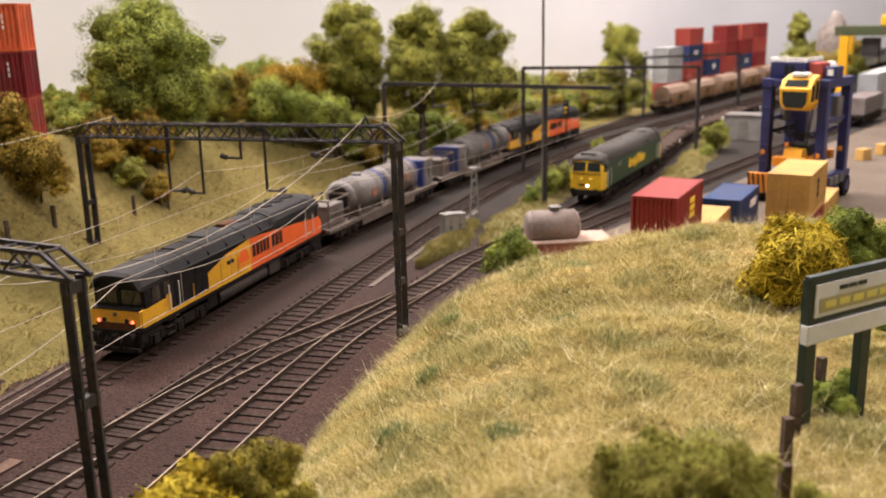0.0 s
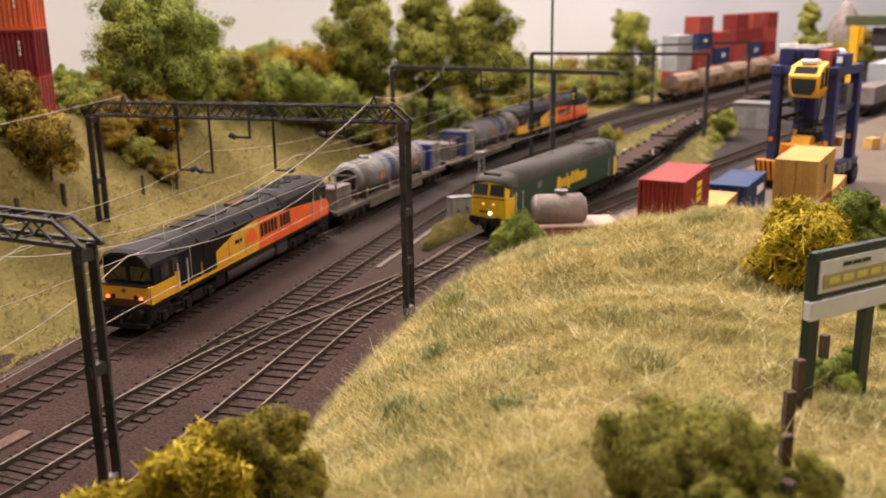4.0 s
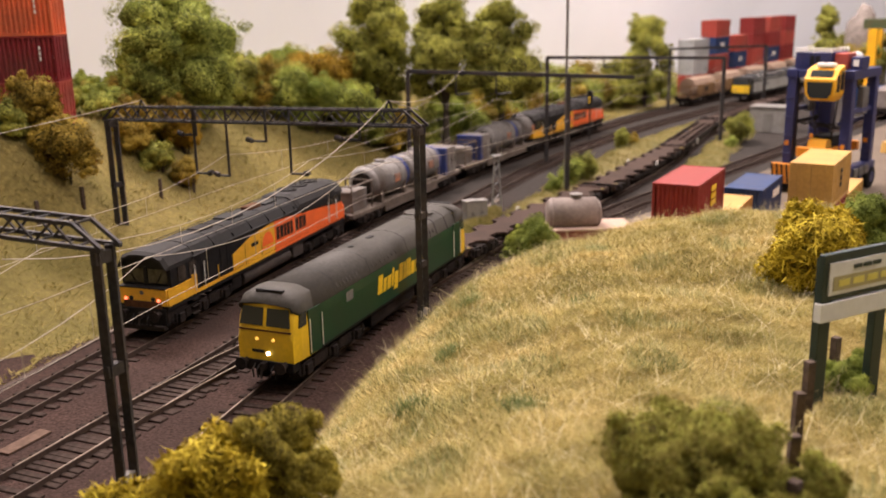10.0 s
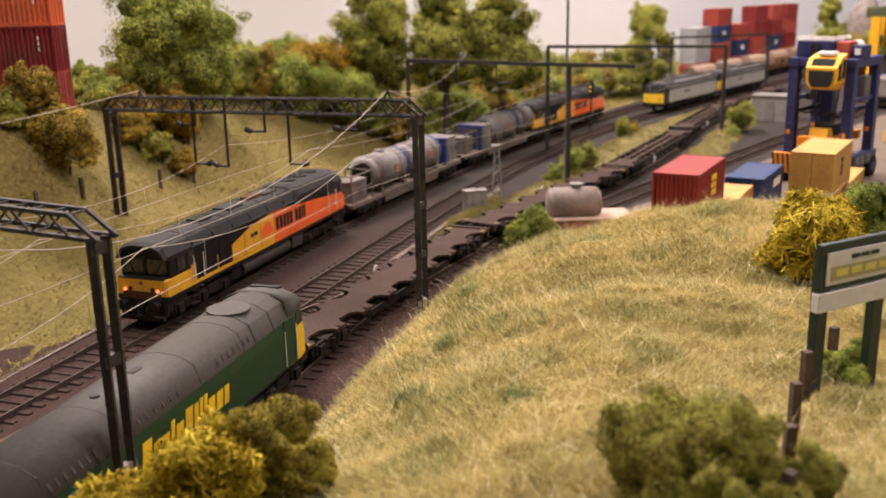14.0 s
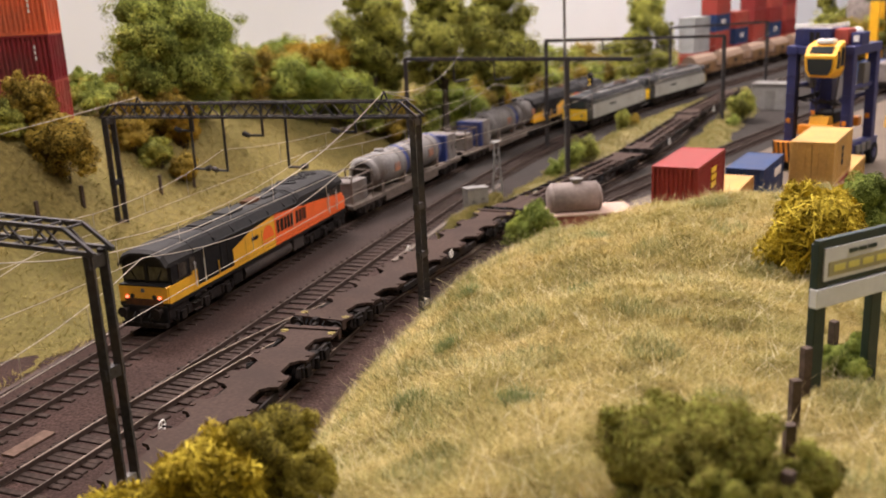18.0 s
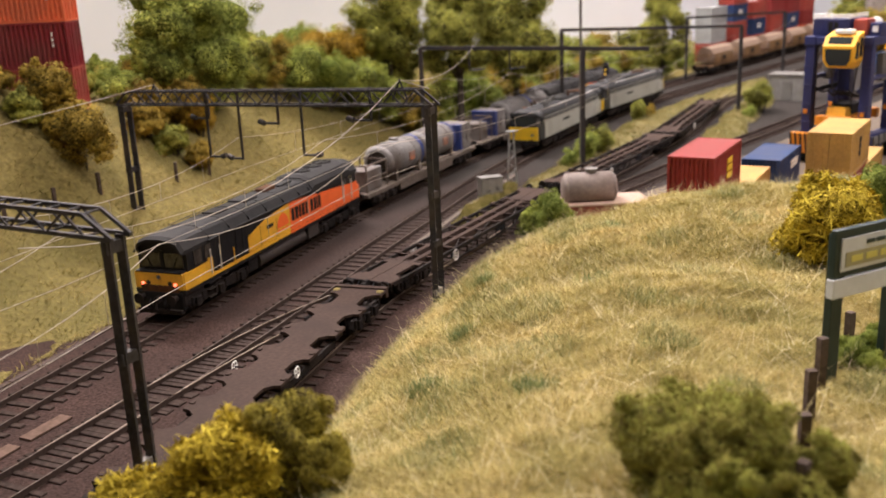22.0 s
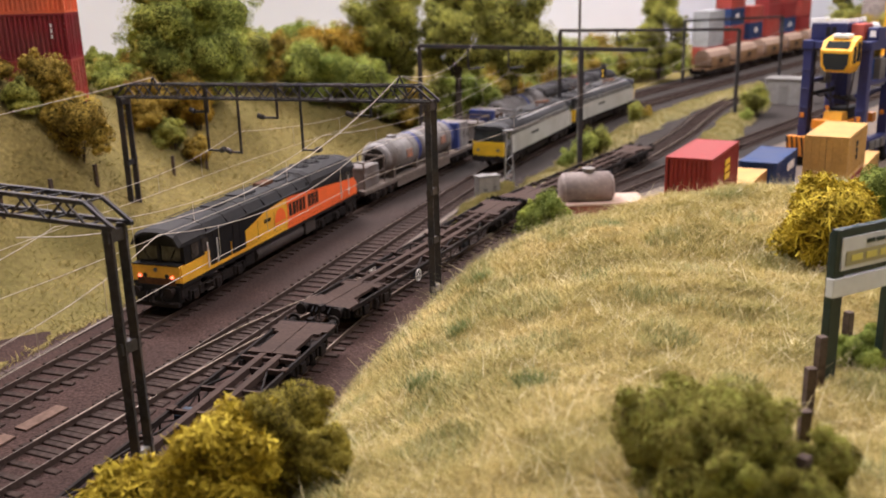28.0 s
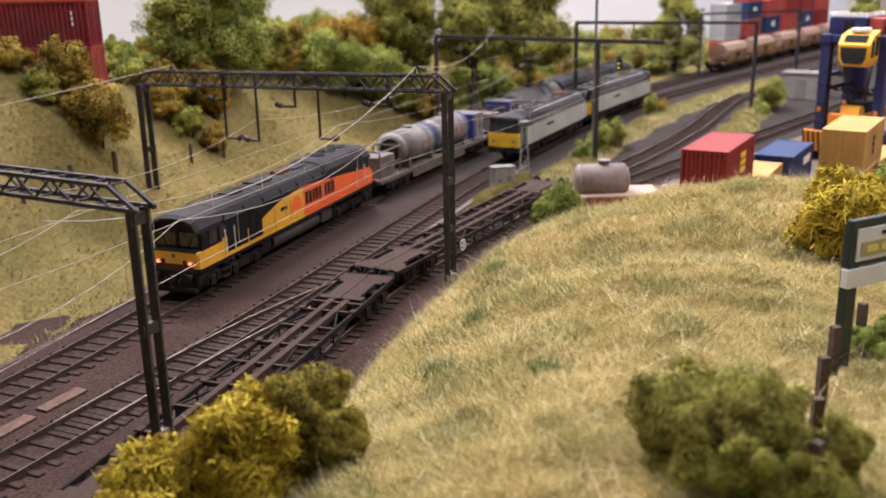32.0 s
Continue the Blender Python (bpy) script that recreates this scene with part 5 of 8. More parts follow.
def flat_skeletal(m):
    """Skeletal wagon: plated ends with slots, twin spine beams, thin side trusses and diagonal bracing."""
    wa = thing("container_flat_wagon", m, "empty skeletal container flat wagon with dusty brown spine", "wagon", "container flat wagons")
    L = 10.3
    for sy in (-1, 1):
        bm = B()
        box(bm, -L + 3.3, L - 3.3, sy * 0.34 - 0.13, sy * 0.34 + 0.13, 0.74, 1.0, 0.015)
        part("spine_beam", bm, DECK, wa)
        bm = B()
        box(bm, -L + 0.3, L - 0.3, sy * 1.17 - 0.05, sy * 1.17 + 0.05, 0.78, 0.97)
        sb = part("side_beam", bm, UNDER, wa)
        bm = B()
        bar(bm, (-5.0, sy * 1.17, 0.78), (-3.6, sy * 1.17, 0.34), 0.07)
        bar(bm, (-3.6, sy * 1.17, 0.34), (3.6, sy * 1.17, 0.34), 0.08)
        bar(bm, (3.6, sy * 1.17, 0.34), (5.0, sy * 1.17, 0.78), 0.07)
        for i in range(7):
            x = -3.6 + 1.2 * i
            bar(bm, (x, sy * 1.17, 0.34), (x, sy * 1.17, 0.80), 0.06)
            if i < 6:
                bar(bm, (x, sy * 1.17, 0.36 if i % 2 else 0.78), (x + 1.2, sy * 1.17, 0.78 if i % 2 else 0.36), 0.045)
        part("truss", bm, UNDER, sb)
        for x in (-5.6, -1.9, 1.9, 5.6):
            bm = B()
            box(bm, x - 0.16, x + 0.16, sy * 1.13 - 0.13, sy * 1.13 + 0.13, 0.94, 1.03, 0.02)
            part("container_spigot", bm, DECK, wa)
        bm = wheel_ring(B(), 3.9, sy * 1.27, 0.62, 0.27, 0.03, 5)
        part("brake_wheel", bm, WHITE, wa, "white handbrake wheel")
        bm = B()
        box(bm, 3.35, 3.75, sy * 1.02 - 0.14, sy * 1.02 + 0.14, 0.40, 0.78, 0.02)
        part("valve_box", bm, BOXBLUE, wa, "faded blue brake valve box")
        bm = B()
        box(bm, -2.6, -1.9, sy * 0.95 - 0.16, sy * 0.95 + 0.16, 0.38, 0.74, 0.03)
        part("battery_box", bm, BOXBLUE, wa)
    for x in (-6.6, -5.6, -3.75, -1.9, 0.0, 1.9, 3.75, 5.6, 6.6):
        bm = B()
        box(bm, x - 0.07, x + 0.07, -1.17, 1.17, 0.80, 0.96)
        part("cross_member", bm, DECK, wa)
    for i, x in enumerate((-5.6, -1.9, 1.9)):
        for sy in (-1, 1):
            bm = B()
            bar(bm, (x, sy * 0.45, 0.88), (x + 3.7, sy * 1.13, 0.88) if i % 2 else (x + 1.85, sy * 1.13, 0.88), 0.07)
            part("diagonal_brace", bm, UNDER, wa)
    for d in (1, -1):
        for sy in (-1, 1):
            out = [(L - 0.1, 0.02), (L - 0.1, 1.2), (L - 1.0, 1.2), (L - 1.0, 0.98), (L - 1.25, 0.98), (L - 1.25, 0.72), (L - 3.0, 0.72), (L - 3.0, 1.0), (L - 3.4, 1.0), (L - 3.4, 0.02)]
            part("end_plate", plate(B(), [(d * x, sy * y) for x, y in out], 0.90, 1.02), DECK, wa)
        bm = B()
        box(bm, *sorted((d * (L - 2.9), d * (L - 1.4))), -1.12, 1.12, 0.72, 0.80)
        part("bolster", bm, UNDER, wa)
        bm = B()
        box(bm, *sorted((d * (L - 0.1), d * L)), -1.22, 1.22, 0.62, 1.03, 0.02)
        part("end_beam", bm, UNDER, wa)
        for sy in (-1, 1):
            bm = B()
            rod(bm, (d * (L - 0.05), sy * 1.1, 1.0), (d * (L + 0.12), sy * 1.1, 1.12), 0.03, 6)
            rod(bm, (d * (L + 0.12), sy * 1.1, 1.12), (d * (L + 0.12), sy * 1.1, 0.6), 0.03, 6)
            part("shunter_handrail", bm, BLACK, wa)
        buffers(wa, d * L, d, 0.92)
        bogie(wa, d * 7.9, 0.0, 2, 1.8, 0.42, half=1.05)
    return wa


FADEDORANGE = mat("faded_orange", (0.42, 0.17, 0.09), 0.7, grain=3, vary=0.4, bump=0.1, dirt=(0.20, 0.17, 0.155), dirt_amount=0.9, dirt_scale=0.9)
TANKGREY = mat("tank_grey", (0.205, 0.195, 0.19), 0.6, grain=5, vary=0.2, bump=0.1, dirt=(0.10, 0.065, 0.045), dirt_amount=0.75, dirt_scale=0.45)
MODULEGREY = mat("module_dusty_grey", (0.24, 0.225, 0.215), 0.7, grain=5, vary=0.2, bump=0.1, dirt=(0.13, 0.095, 0.075), dirt_amount=0.7, dirt_scale=0.7)
BLUE = mat("equipment_blue", (0.022, 0.045, 0.20), 0.45, grain=5, vary=0.15, bump=0.05, dirt=(0.06, 0.055, 0.07), dirt_amount=0.5, dirt_scale=0.8)
WAGONGREY = mat("wagon_grey_grime", (0.155, 0.125, 0.105), 0.8, grain=6, vary=0.3, bump=0.2, dirt=(0.09, 0.07, 0.055), dirt_amount=0.6, dirt_scale=0.7)


def tank(bm, x0, x1, r, z, n=24):
    rod(bm, (x0 + 0.25, 0, z), (x1 - 0.25, 0, z), r, n)
    for a, b in ((x0, x0 + 0.25), (x1, x1 - 0.25)):
        rod(bm, (a, 0, z), (b, 0, z), r * 0.72, n, r)
    return bm


def tank_wagon(m, layout):
    """Rail-cleaning wagon: flat carrying tanks and equipment modules."""
    wa = thing("tank_wagon", m, "grimy grey rail-cleaning wagon with tanks and blue equipment modules", "wagon", "rail-cleaning wagons")
    L = 9.2
    bm = B()
    box(bm, -L, L, -1.25, 1.25, 0.85, 1.12, 0.03)
    part("deck", bm, WAGONGREY, wa)
    for sy in (-1, 1):
        bm = B()
        box(bm, -4.5, 4.5, sy * 1.15 - 0.08, sy * 1.15 + 0.08, 0.45, 0.85)
        part("side_sill", bm, WAGONGREY, wa)
    for kind, x0, x1 in layout:
        if kind == "tank":
            body = part("tank", tank(B(), x0, x1, 1.2, 2.42), TANKGREY, wa, smooth=True)
            bm = B()
            rod(bm, (x0 + 0.2, 0, 2.42), (x0 + 0.62, 0, 2.42), 1.215, 24)
            part("tank_band", bm, BLUE, body)
            bm = B()
            rod(bm, (x1 - 0.02, 0, 2.42), (x1 + 0.03, 0, 2.42), 0.80, 24)
            part("end_cover", bm, UNDER, body)
            for x in (x0 + 1.5, x1 - 1.4):
                bm = B()
                rod(bm, (x - 0.05, 0, 2.42), (x + 0.05, 0, 2.42), 1.225, 24)
                part("tank_strap", bm, TANKGREY, body)
            bm = B()
            for x in (x1 - 0.7, x1 - 0.3):
                rod(bm, (x, -1.22, 1.15), (x, -1.02, 3.15), 0.035, 6)
            for k in range(6):
                rod(bm, (x1 - 0.7, -1.2 + k * 0.034, 1.35 + k * 0.33), (x1 - 0.3, -1.2 + k * 0.034, 1.35 + k * 0.33), 0.025, 6)
            part("tank_ladder", bm, WAGONGREY, body)
            bm = B()
            rod(bm, ((x0 + x1) / 2, 0, 3.5), ((x0 + x1) / 2, 0, 3.75), 0.35, 14)
            part("filler_cap", bm, TANKGREY, body)
            bm = B()
            box(bm, x0 + 1.8, x0 + 2.6, -1.235, 1.235, 2.2, 2.75)
            part("warning_panel", bm, FADEDORANGE, body, "faded orange patch")
            for x in (x0 + 0.8, x1 - 0.8):
                bm = B()
                box(bm, x - 0.15, x + 0.15, -1.1, 1.1, 1.1, 2.0)
                part("cradle", bm, WAGONGREY, wa)
        elif kind == "module":
            bm = B()
            box(bm, x0, x1, -1.1, 1.1, 1.12, 3.2, 0.05)
            ob = part("equipment_module", bm, MODULEGREY, wa)
            bm = B()
            box(bm, x1 - 0.42, x1 + 0.03, -1.13, 1.13, 1.15, 3.23, 0.03)
            part("end_band", bm, BLUE, ob, "blue painted end band")
            for sy in (-1, 1):
                for k in range(2):
                    bm = B()
                    xa = x0 + 0.12 + k * (x1 - x0 - 0.6) / 2
                    box(bm, xa, xa + (x1 - x0 - 0.6) / 2 - 0.06, *sorted((sy * 1.09, sy * 1.125)), 1.3, 2.95, 0.01)
                    part("module_door", bm, MODULEGREY, ob)
                    bm = B()
                    rod(bm, (xa + 0.12, sy * 1.14, 1.9), (xa + 0.12, sy * 1.14, 2.4), 0.025, 6)
                    part("door_bar", bm, UNDER, ob)
        else:
            bm = B()
            for x in (x0, x1):
                for y in (-1.0, 1.0):
                    bar(bm, (x, y, 1.1), (x, y, 2.9), 0.09)
                bar(bm, (x, -1.0, 2.9), (x, 1.0, 2.9), 0.09)
            for y in (-1.0, 1.0):
                bar(bm, (x0, y, 2.9), (x1, y, 2.9), 0.09)
                bar(bm, (x0, y, 2.0), (x1, y, 2.0), 0.07)
            part("frame", bm, WAGONGREY, wa)
            bm = B()
            box(bm, x0 + 0.3, x1 - 0.3, -0.8, 0.8, 1.12, 2.5, 0.08)
            part("pump_unit", bm, TANKGREY, wa)
    for d in (1, -1):
        buffers(wa, d * L, d)
        bogie(wa, d * 6.7, 0.05, 2, 2.0, 0.46)
    return wa


HOPPER = mat("hopper_brown", (0.26, 0.15, 0.07), 0.75, grain=5, vary=0.3, bump=0.15, dirt=(0.07, 0.04, 0.028), dirt_amount=0.7, dirt_scale=0.5)
HOPPER_ROOF = mat("hopper_dusty_top", (0.30, 0.21, 0.155), 0.75, grain=5, vary=0.2, bump=0.1, dirt=(0.15, 0.09, 0.06), dirt_amount=0.8, dirt_scale=0.4)


def hopper(m):
    wa = thing("hopper_wagon", m, "weathered tan covered hopper wagon", "wagon", "covered hopper wagons")
    L = 5.2
    tops = [(-1.0, 1.5), (-1.25, 2.0), (-1.25, 2.7), (-0.9, 3.35), (-0.4, 3.6), (0.4, 3.6), (0.9, 3.35), (1.25, 2.7), (1.25, 2.0), (1.0, 1.5)]
    part("barrel", loft(B(), [(-3.9, [(y * 0.9, z) for y, z in tops]), (-3.4, tops), (3.4, tops), (3.9, [(y * 0.9, z) for y, z in tops])]), HOPPER_ROOF, wa)
    bm = B()
    box(bm, -L, L, -1.2, 1.2, 0.95, 1.2, 0.02)
    part("underframe", bm, HOPPER, wa)
    for sy in (-1, 1):
        bm = B()
        bar(bm, (-3.5, sy * 1.262, 2.02), (3.5, sy * 1.262, 2.02), 0.03, 1.3)
        sheet_ = part("side_sheet", bm, HOPPER, wa, "rusty ochre side sheet")
        bm = B()
        box(bm, -0.7, 0.7, *sorted((sy * 1.26, sy * 1.30)), 1.7, 2.3)
        part("data_panel", bm, BLACK, sheet_)
        for k in range(6):
            bm = B()
            x = -3.25 + k * 1.3
            box(bm, x - 0.06, x + 0.06, sy * 1.27 - 0.05, sy * 1.27 + 0.05, 1.2, 2.7)
            part("side_rib", bm, HOPPER, wa)
    for d in (1, -1):
        bm = B()
        for y in (-1.0, 1.0):
            bar(bm, (d * (L - 0.1), y, 1.1), (d * (L - 0.1), y, 2.6), 0.1)
            bar(bm, (d * (L - 0.1), y, 2.6), (d * 3.6, y, 2.6), 0.1)
        bar(bm, (d * (L - 0.1), -1.0, 2.6), (d * (L - 0.1), 1.0, 2.6), 0.1)
        part("end_platform_rail", bm, HOPPER, wa)
        buffers(wa, d * L, d)
        bogie(wa, d * 3.4, 0.0, 2, 1.8, 0.45)
    return wa

# ---- tracks ----
X_LINE = Line(X_PTS)
TRACKS = [("railway_track", A_LINE, -20, 225, "main line with weathered sleepers and rusty rails"),
          ("railway_track", B_LINE, -30, 225, "main line with weathered sleepers and brighter rails"),
          ("railway_track", C_LINE, -85, 190, "freight loop with polished rail heads"),
          ("railway_track", X_LINE, 0, X_LINE.s[-1], "crossover between the main line and the loop"),
          ("railway_track", D_LINE, 0, D_LINE.s[-1], "dark yard siding beside the hardstanding")]
TRACK_OBS = [rails(n, ln, s0, s1, lab, head=RAIL_DULL if k in (0, 1, 4) else None) for k, (n, ln, s0, s1, lab) in enumerate(TRACKS)]

# ---- containers ----
CMATS = {}


def cmat(name, colour, dirt=(0.12, 0.09, 0.07)):
    CMATS[name] = mat("container_" + name, colour, 0.55, grain=5, vary=0.12, bump=0.08, dirt=dirt, dirt_amount=0.35, dirt_scale=0.35)


cmat("red", (0.27, 0.036, 0.033), (0.22, 0.06, 0.05))
cmat("maroon", (0.24, 0.02, 0.028))
cmat("orange", (0.80, 0.16, 0.06))
cmat("yellow", (0.52, 0.31, 0.09))
cmat("blue", (0.02, 0.05, 0.145))
cmat("grey", (0.42, 0.44, 0.45))
cmat("brick", (0.42, 0.075, 0.055))
cmat("white", (0.68, 0.66, 0.62))


def container(m, tone, length=6.06, label="", high=2.59, logo=None, group="shipping containers"):
    """A steel box with corner posts, corrugated sides, door end with bars, and a flat roof. Long side along x."""
    co = thing("shipping_container", m, label or f"{tone} corrugated steel shipping container", "container", group)
    mt, L, w = CMATS[tone], length / 2, 1.22
    bm = B()
    n = int(length / 0.28)
    for sy in (-1, 1):
        pts = []
        for i in range(n):
            x = -L + 0.15 + (length - 0.3) * i / n
            d = (length - 0.3) / n
            pts += [(x, 0.0), (x + d * 0.35, 0.0), (x + d * 0.5, -0.075), (x + d * 0.85, -0.075)]
        for (xa, ya), (xb, yb) in zip(pts, pts[1:]):
            vs = [bm.verts.new((xa, sy * (w - 0.03 + ya), 0.15)), bm.verts.new((xb, sy * (w - 0.03 + yb), 0.15)),
                  bm.verts.new((xb, sy * (w - 0.03 + yb), high - 0.12)), bm.verts.new((xa, sy * (w - 0.03 + ya), high - 0.12))]
            bm.faces.new(vs if sy < 0 else vs[::-1])
    pts = []
    for i in range(9):
        y = -w + 0.15 + (2 * w - 0.3) * i / 9
        d = (2 * w - 0.3) / 9
        pts += [(y, 0.0), (y + d * 0.35, 0.0), (y + d * 0.5, -0.075), (y + d * 0.85, -0.075)]
    for (ya, xa), (yb, xb) in zip(pts, pts[1:]):
        bm.faces.new([bm.verts.new((-L + 0.03 - xa, ya, 0.15)), bm.verts.new((-L + 0.03 - xa, ya, high - 0.12)), bm.verts.new((-L + 0.03 - xb, yb, high - 0.12)), bm.verts.new((-L + 0.03 - xb, yb, 0.15))])
    bmesh.ops.remove_doubles(bm, verts=bm.verts, dist=0.001)
    body = part("wall_panel", bm, mt, co)
    bm = B()
    box(bm, -L + 0.02, L - 0.02, -w + 0.02, w - 0.02, high - 0.10, high - 0.02)
    part("roof", bm, mt, co)
    bm = B()
    box(bm, -L + 0.05, L - 0.05, -w + 0.05, w - 0.05, 0.05, 0.16)
    part("floor_frame", bm, mt, co)
    for sx in (-1, 1):
        for sy in (-1, 1):
            bm = B()
            box(bm, sx * L - (0.14 if sx > 0 else 0), sx * L + (0.14 if sx < 0 else 0), sy * w - (0.14 if sy > 0 else 0), sy * w + (0.14 if sy < 0 else 0), 0, high, 0.015)
            part("corner_post", bm, mt, co)
    bm = B()
    for sy in (-1, 1):
        box(bm, -L + 0.14, L - 0.14, sy * (w - 0.06) - 0.05, sy * (w - 0.06) + 0.05, high - 0.13, high - 0.005)
        box(bm, -L + 0.14, L - 0.14, sy * (w - 0.06) - 0.05, sy * (w - 0.06) + 0.05, 0.0, 0.17)
    for sx in (-1, 1):
        box(bm, sx * (L - 0.06) - 0.05, sx * (L - 0.06) + 0.05, -w + 0.14, w - 0.14, high - 0.13, high - 0.005)
        box(bm, sx * (L - 0.06) - 0.05, sx * (L - 0.06) + 0.05, -w + 0.14, w - 0.14, 0.0, 0.17)
    part("edge_frame", bm, mt, co)
    for sy in (-1, 1):
        bm = B()
        box(bm, L - 0.09, L - 0.03, *sorted((sy * 0.02, sy * (w - 0.14))), 0.16, high - 0.14, 0.01)
        for z in (0.75, 1.3, 1.85):
            box(bm, L - 0.04, L - 0.015, *sorted((sy * 0.08, sy * (w - 0.2))), z - 0.04, z + 0.04)
        door = part("door", bm, mt, co)
        for y in (0.35, 0.8):
            bm = B()
            rod(bm, (L + 0.005, sy * y, 0.12), (L + 0.005, sy * y, high - 0.1), 0.03, 6)
            part("lock_bar", bm, mt, door)
    if logo:
        lm, lx, lz, lw, lh = logo
        for sy in (-1, 1):
            bm = B()
            for k in range(3):
                box(bm, lx - lw / 2, lx + lw / 2, *sorted((sy * (w - 0.03), sy * (w + 0.01))), lz + lh * k / 3, lz + lh * (k + 0.72) / 3)
            part("logo_panel", bm, lm, co)
    return co


def heading(dx, dy):
    return math.degrees(math.atan2(dy, dx))


# the two-high rows nearest the hill
RH = heading(2.92, 5.29)
cx, cy = 13.97, 49.06
container(P(cx, cy, 2.42, RH), "red", label="red shipping container stacked on a yellow one", logo=(CABYELLOW, 0.4, 0.95, 1.1, 1.2))
container(P(cx + 0.15, cy + 0.1, -0.2, RH), "yellow", label="yellow shipping container under a red one")
container(P(17.2, 53.7, -0.2, RH), "yellow", label="yellow shipping container on the hardstanding", logo=(BLACK, 0.0, 1.0, 0.8, 0.8))
container(P(21.4, 60.6, -0.2, RH - 2), "blue", label="dark blue shipping container on the hardstanding", logo=(WHITE, 1.2, 1.5, 2.0, 0.55))
container(P(23.28, 54.4, 2.42, RH - 3 + 180), "yellow", label="yellow shipping container with barred doors on a red one", logo=(BLACK, 0.2, 0.9, 0.5, 1.2))
container(P(23.28, 54.4, -0.19, RH - 3 + 180), "red", label="red shipping container under a yellow one")
container(P(26.15, 58.8, -0.2, RH - 3), "yellow", label="yellow shipping container beside the stack")

# tall stack behind the embankment
for k, tone in enumerate(("red", "brick", "maroon", "orange")):
    container(P(-27.6, 54.0, 5.15 + 2.6 * k, 4), tone, 12.19, label=f"{tone} forty-foot shipping container in a tall stack", logo=(WHITE, 5.2, 1.2, 0.1, 0.9))

# far stacks beside the hopper train
FAR_BASE = 0.6
FAR = [("brick", "grey", "grey", None), ("red", "brick", "blue", "brick"), ("brick", "blue", "brick", None), ("red", "brick", "red", "red"), ("brick", "blue", "red", "brick"), ("orange", "red", "brick", "red")]
for i, col in enumerate(FAR):
    s = 1.0 * i * 8.6
    fx, fy = 39.4 + s * 0.60, 145.0 + s * 0.80
    for k, tone in enumerate(col):
        if tone:
            container(P(fx, fy, FAR_BASE + 2.6 * k, 53.1 + (180 if (i + k) % 2 else 0)), tone, 6.06, label=f"faded {tone} shipping container in a far stack", group="far container stacks", logo=(WHITE, 0, 1.0, 1.6, 0.8) if tone == "blue" else None)

# ---- rolling stock at rest ----
loco66(A_LINE.place(A_LINE.near(-9.9, 48.0), 6.5, back=True), "black, yellow and orange diesel locomotive with red tail lamps")
s66 = A_LINE.near(-9.9, 48.0)
tank_wagon(A_LINE.place(s66 + 20.2, 6.7, back=True), [("frame", 6.0, 8.8), ("tank", 0.2, 5.4), ("tank", -5.6, -0.4), ("module", -8.6, -6.4)])
tank_wagon(A_LINE.place(s66 + 40.0, 6.7, back=True), [("frame", 6.4, 8.6), ("module", 3.6, 5.8), ("tank", -2.6, 2.8), ("tank", -8.6, -3.2)])
loco66(A_LINE.place(A_LINE.near(13.0, 98.7), 6.5, back=True), "black, yellow and orange diesel locomotive with red tail lamps")
hs = A_LINE.near(37.5, 134.0)
for i in range(6):
    hopper(A_LINE.place(hs + 11.4 * i, 3.4, back=True))

# ---- overhead line portals ----


GREYPLATE = mat("worn_grey_plate", (0.24, 0.225, 0.21), 0.7, grain=5, vary=0.4, bump=0.2, dirt=(0.06, 0.05, 0.045), dirt_amount=0.8, dirt_scale=2.0)


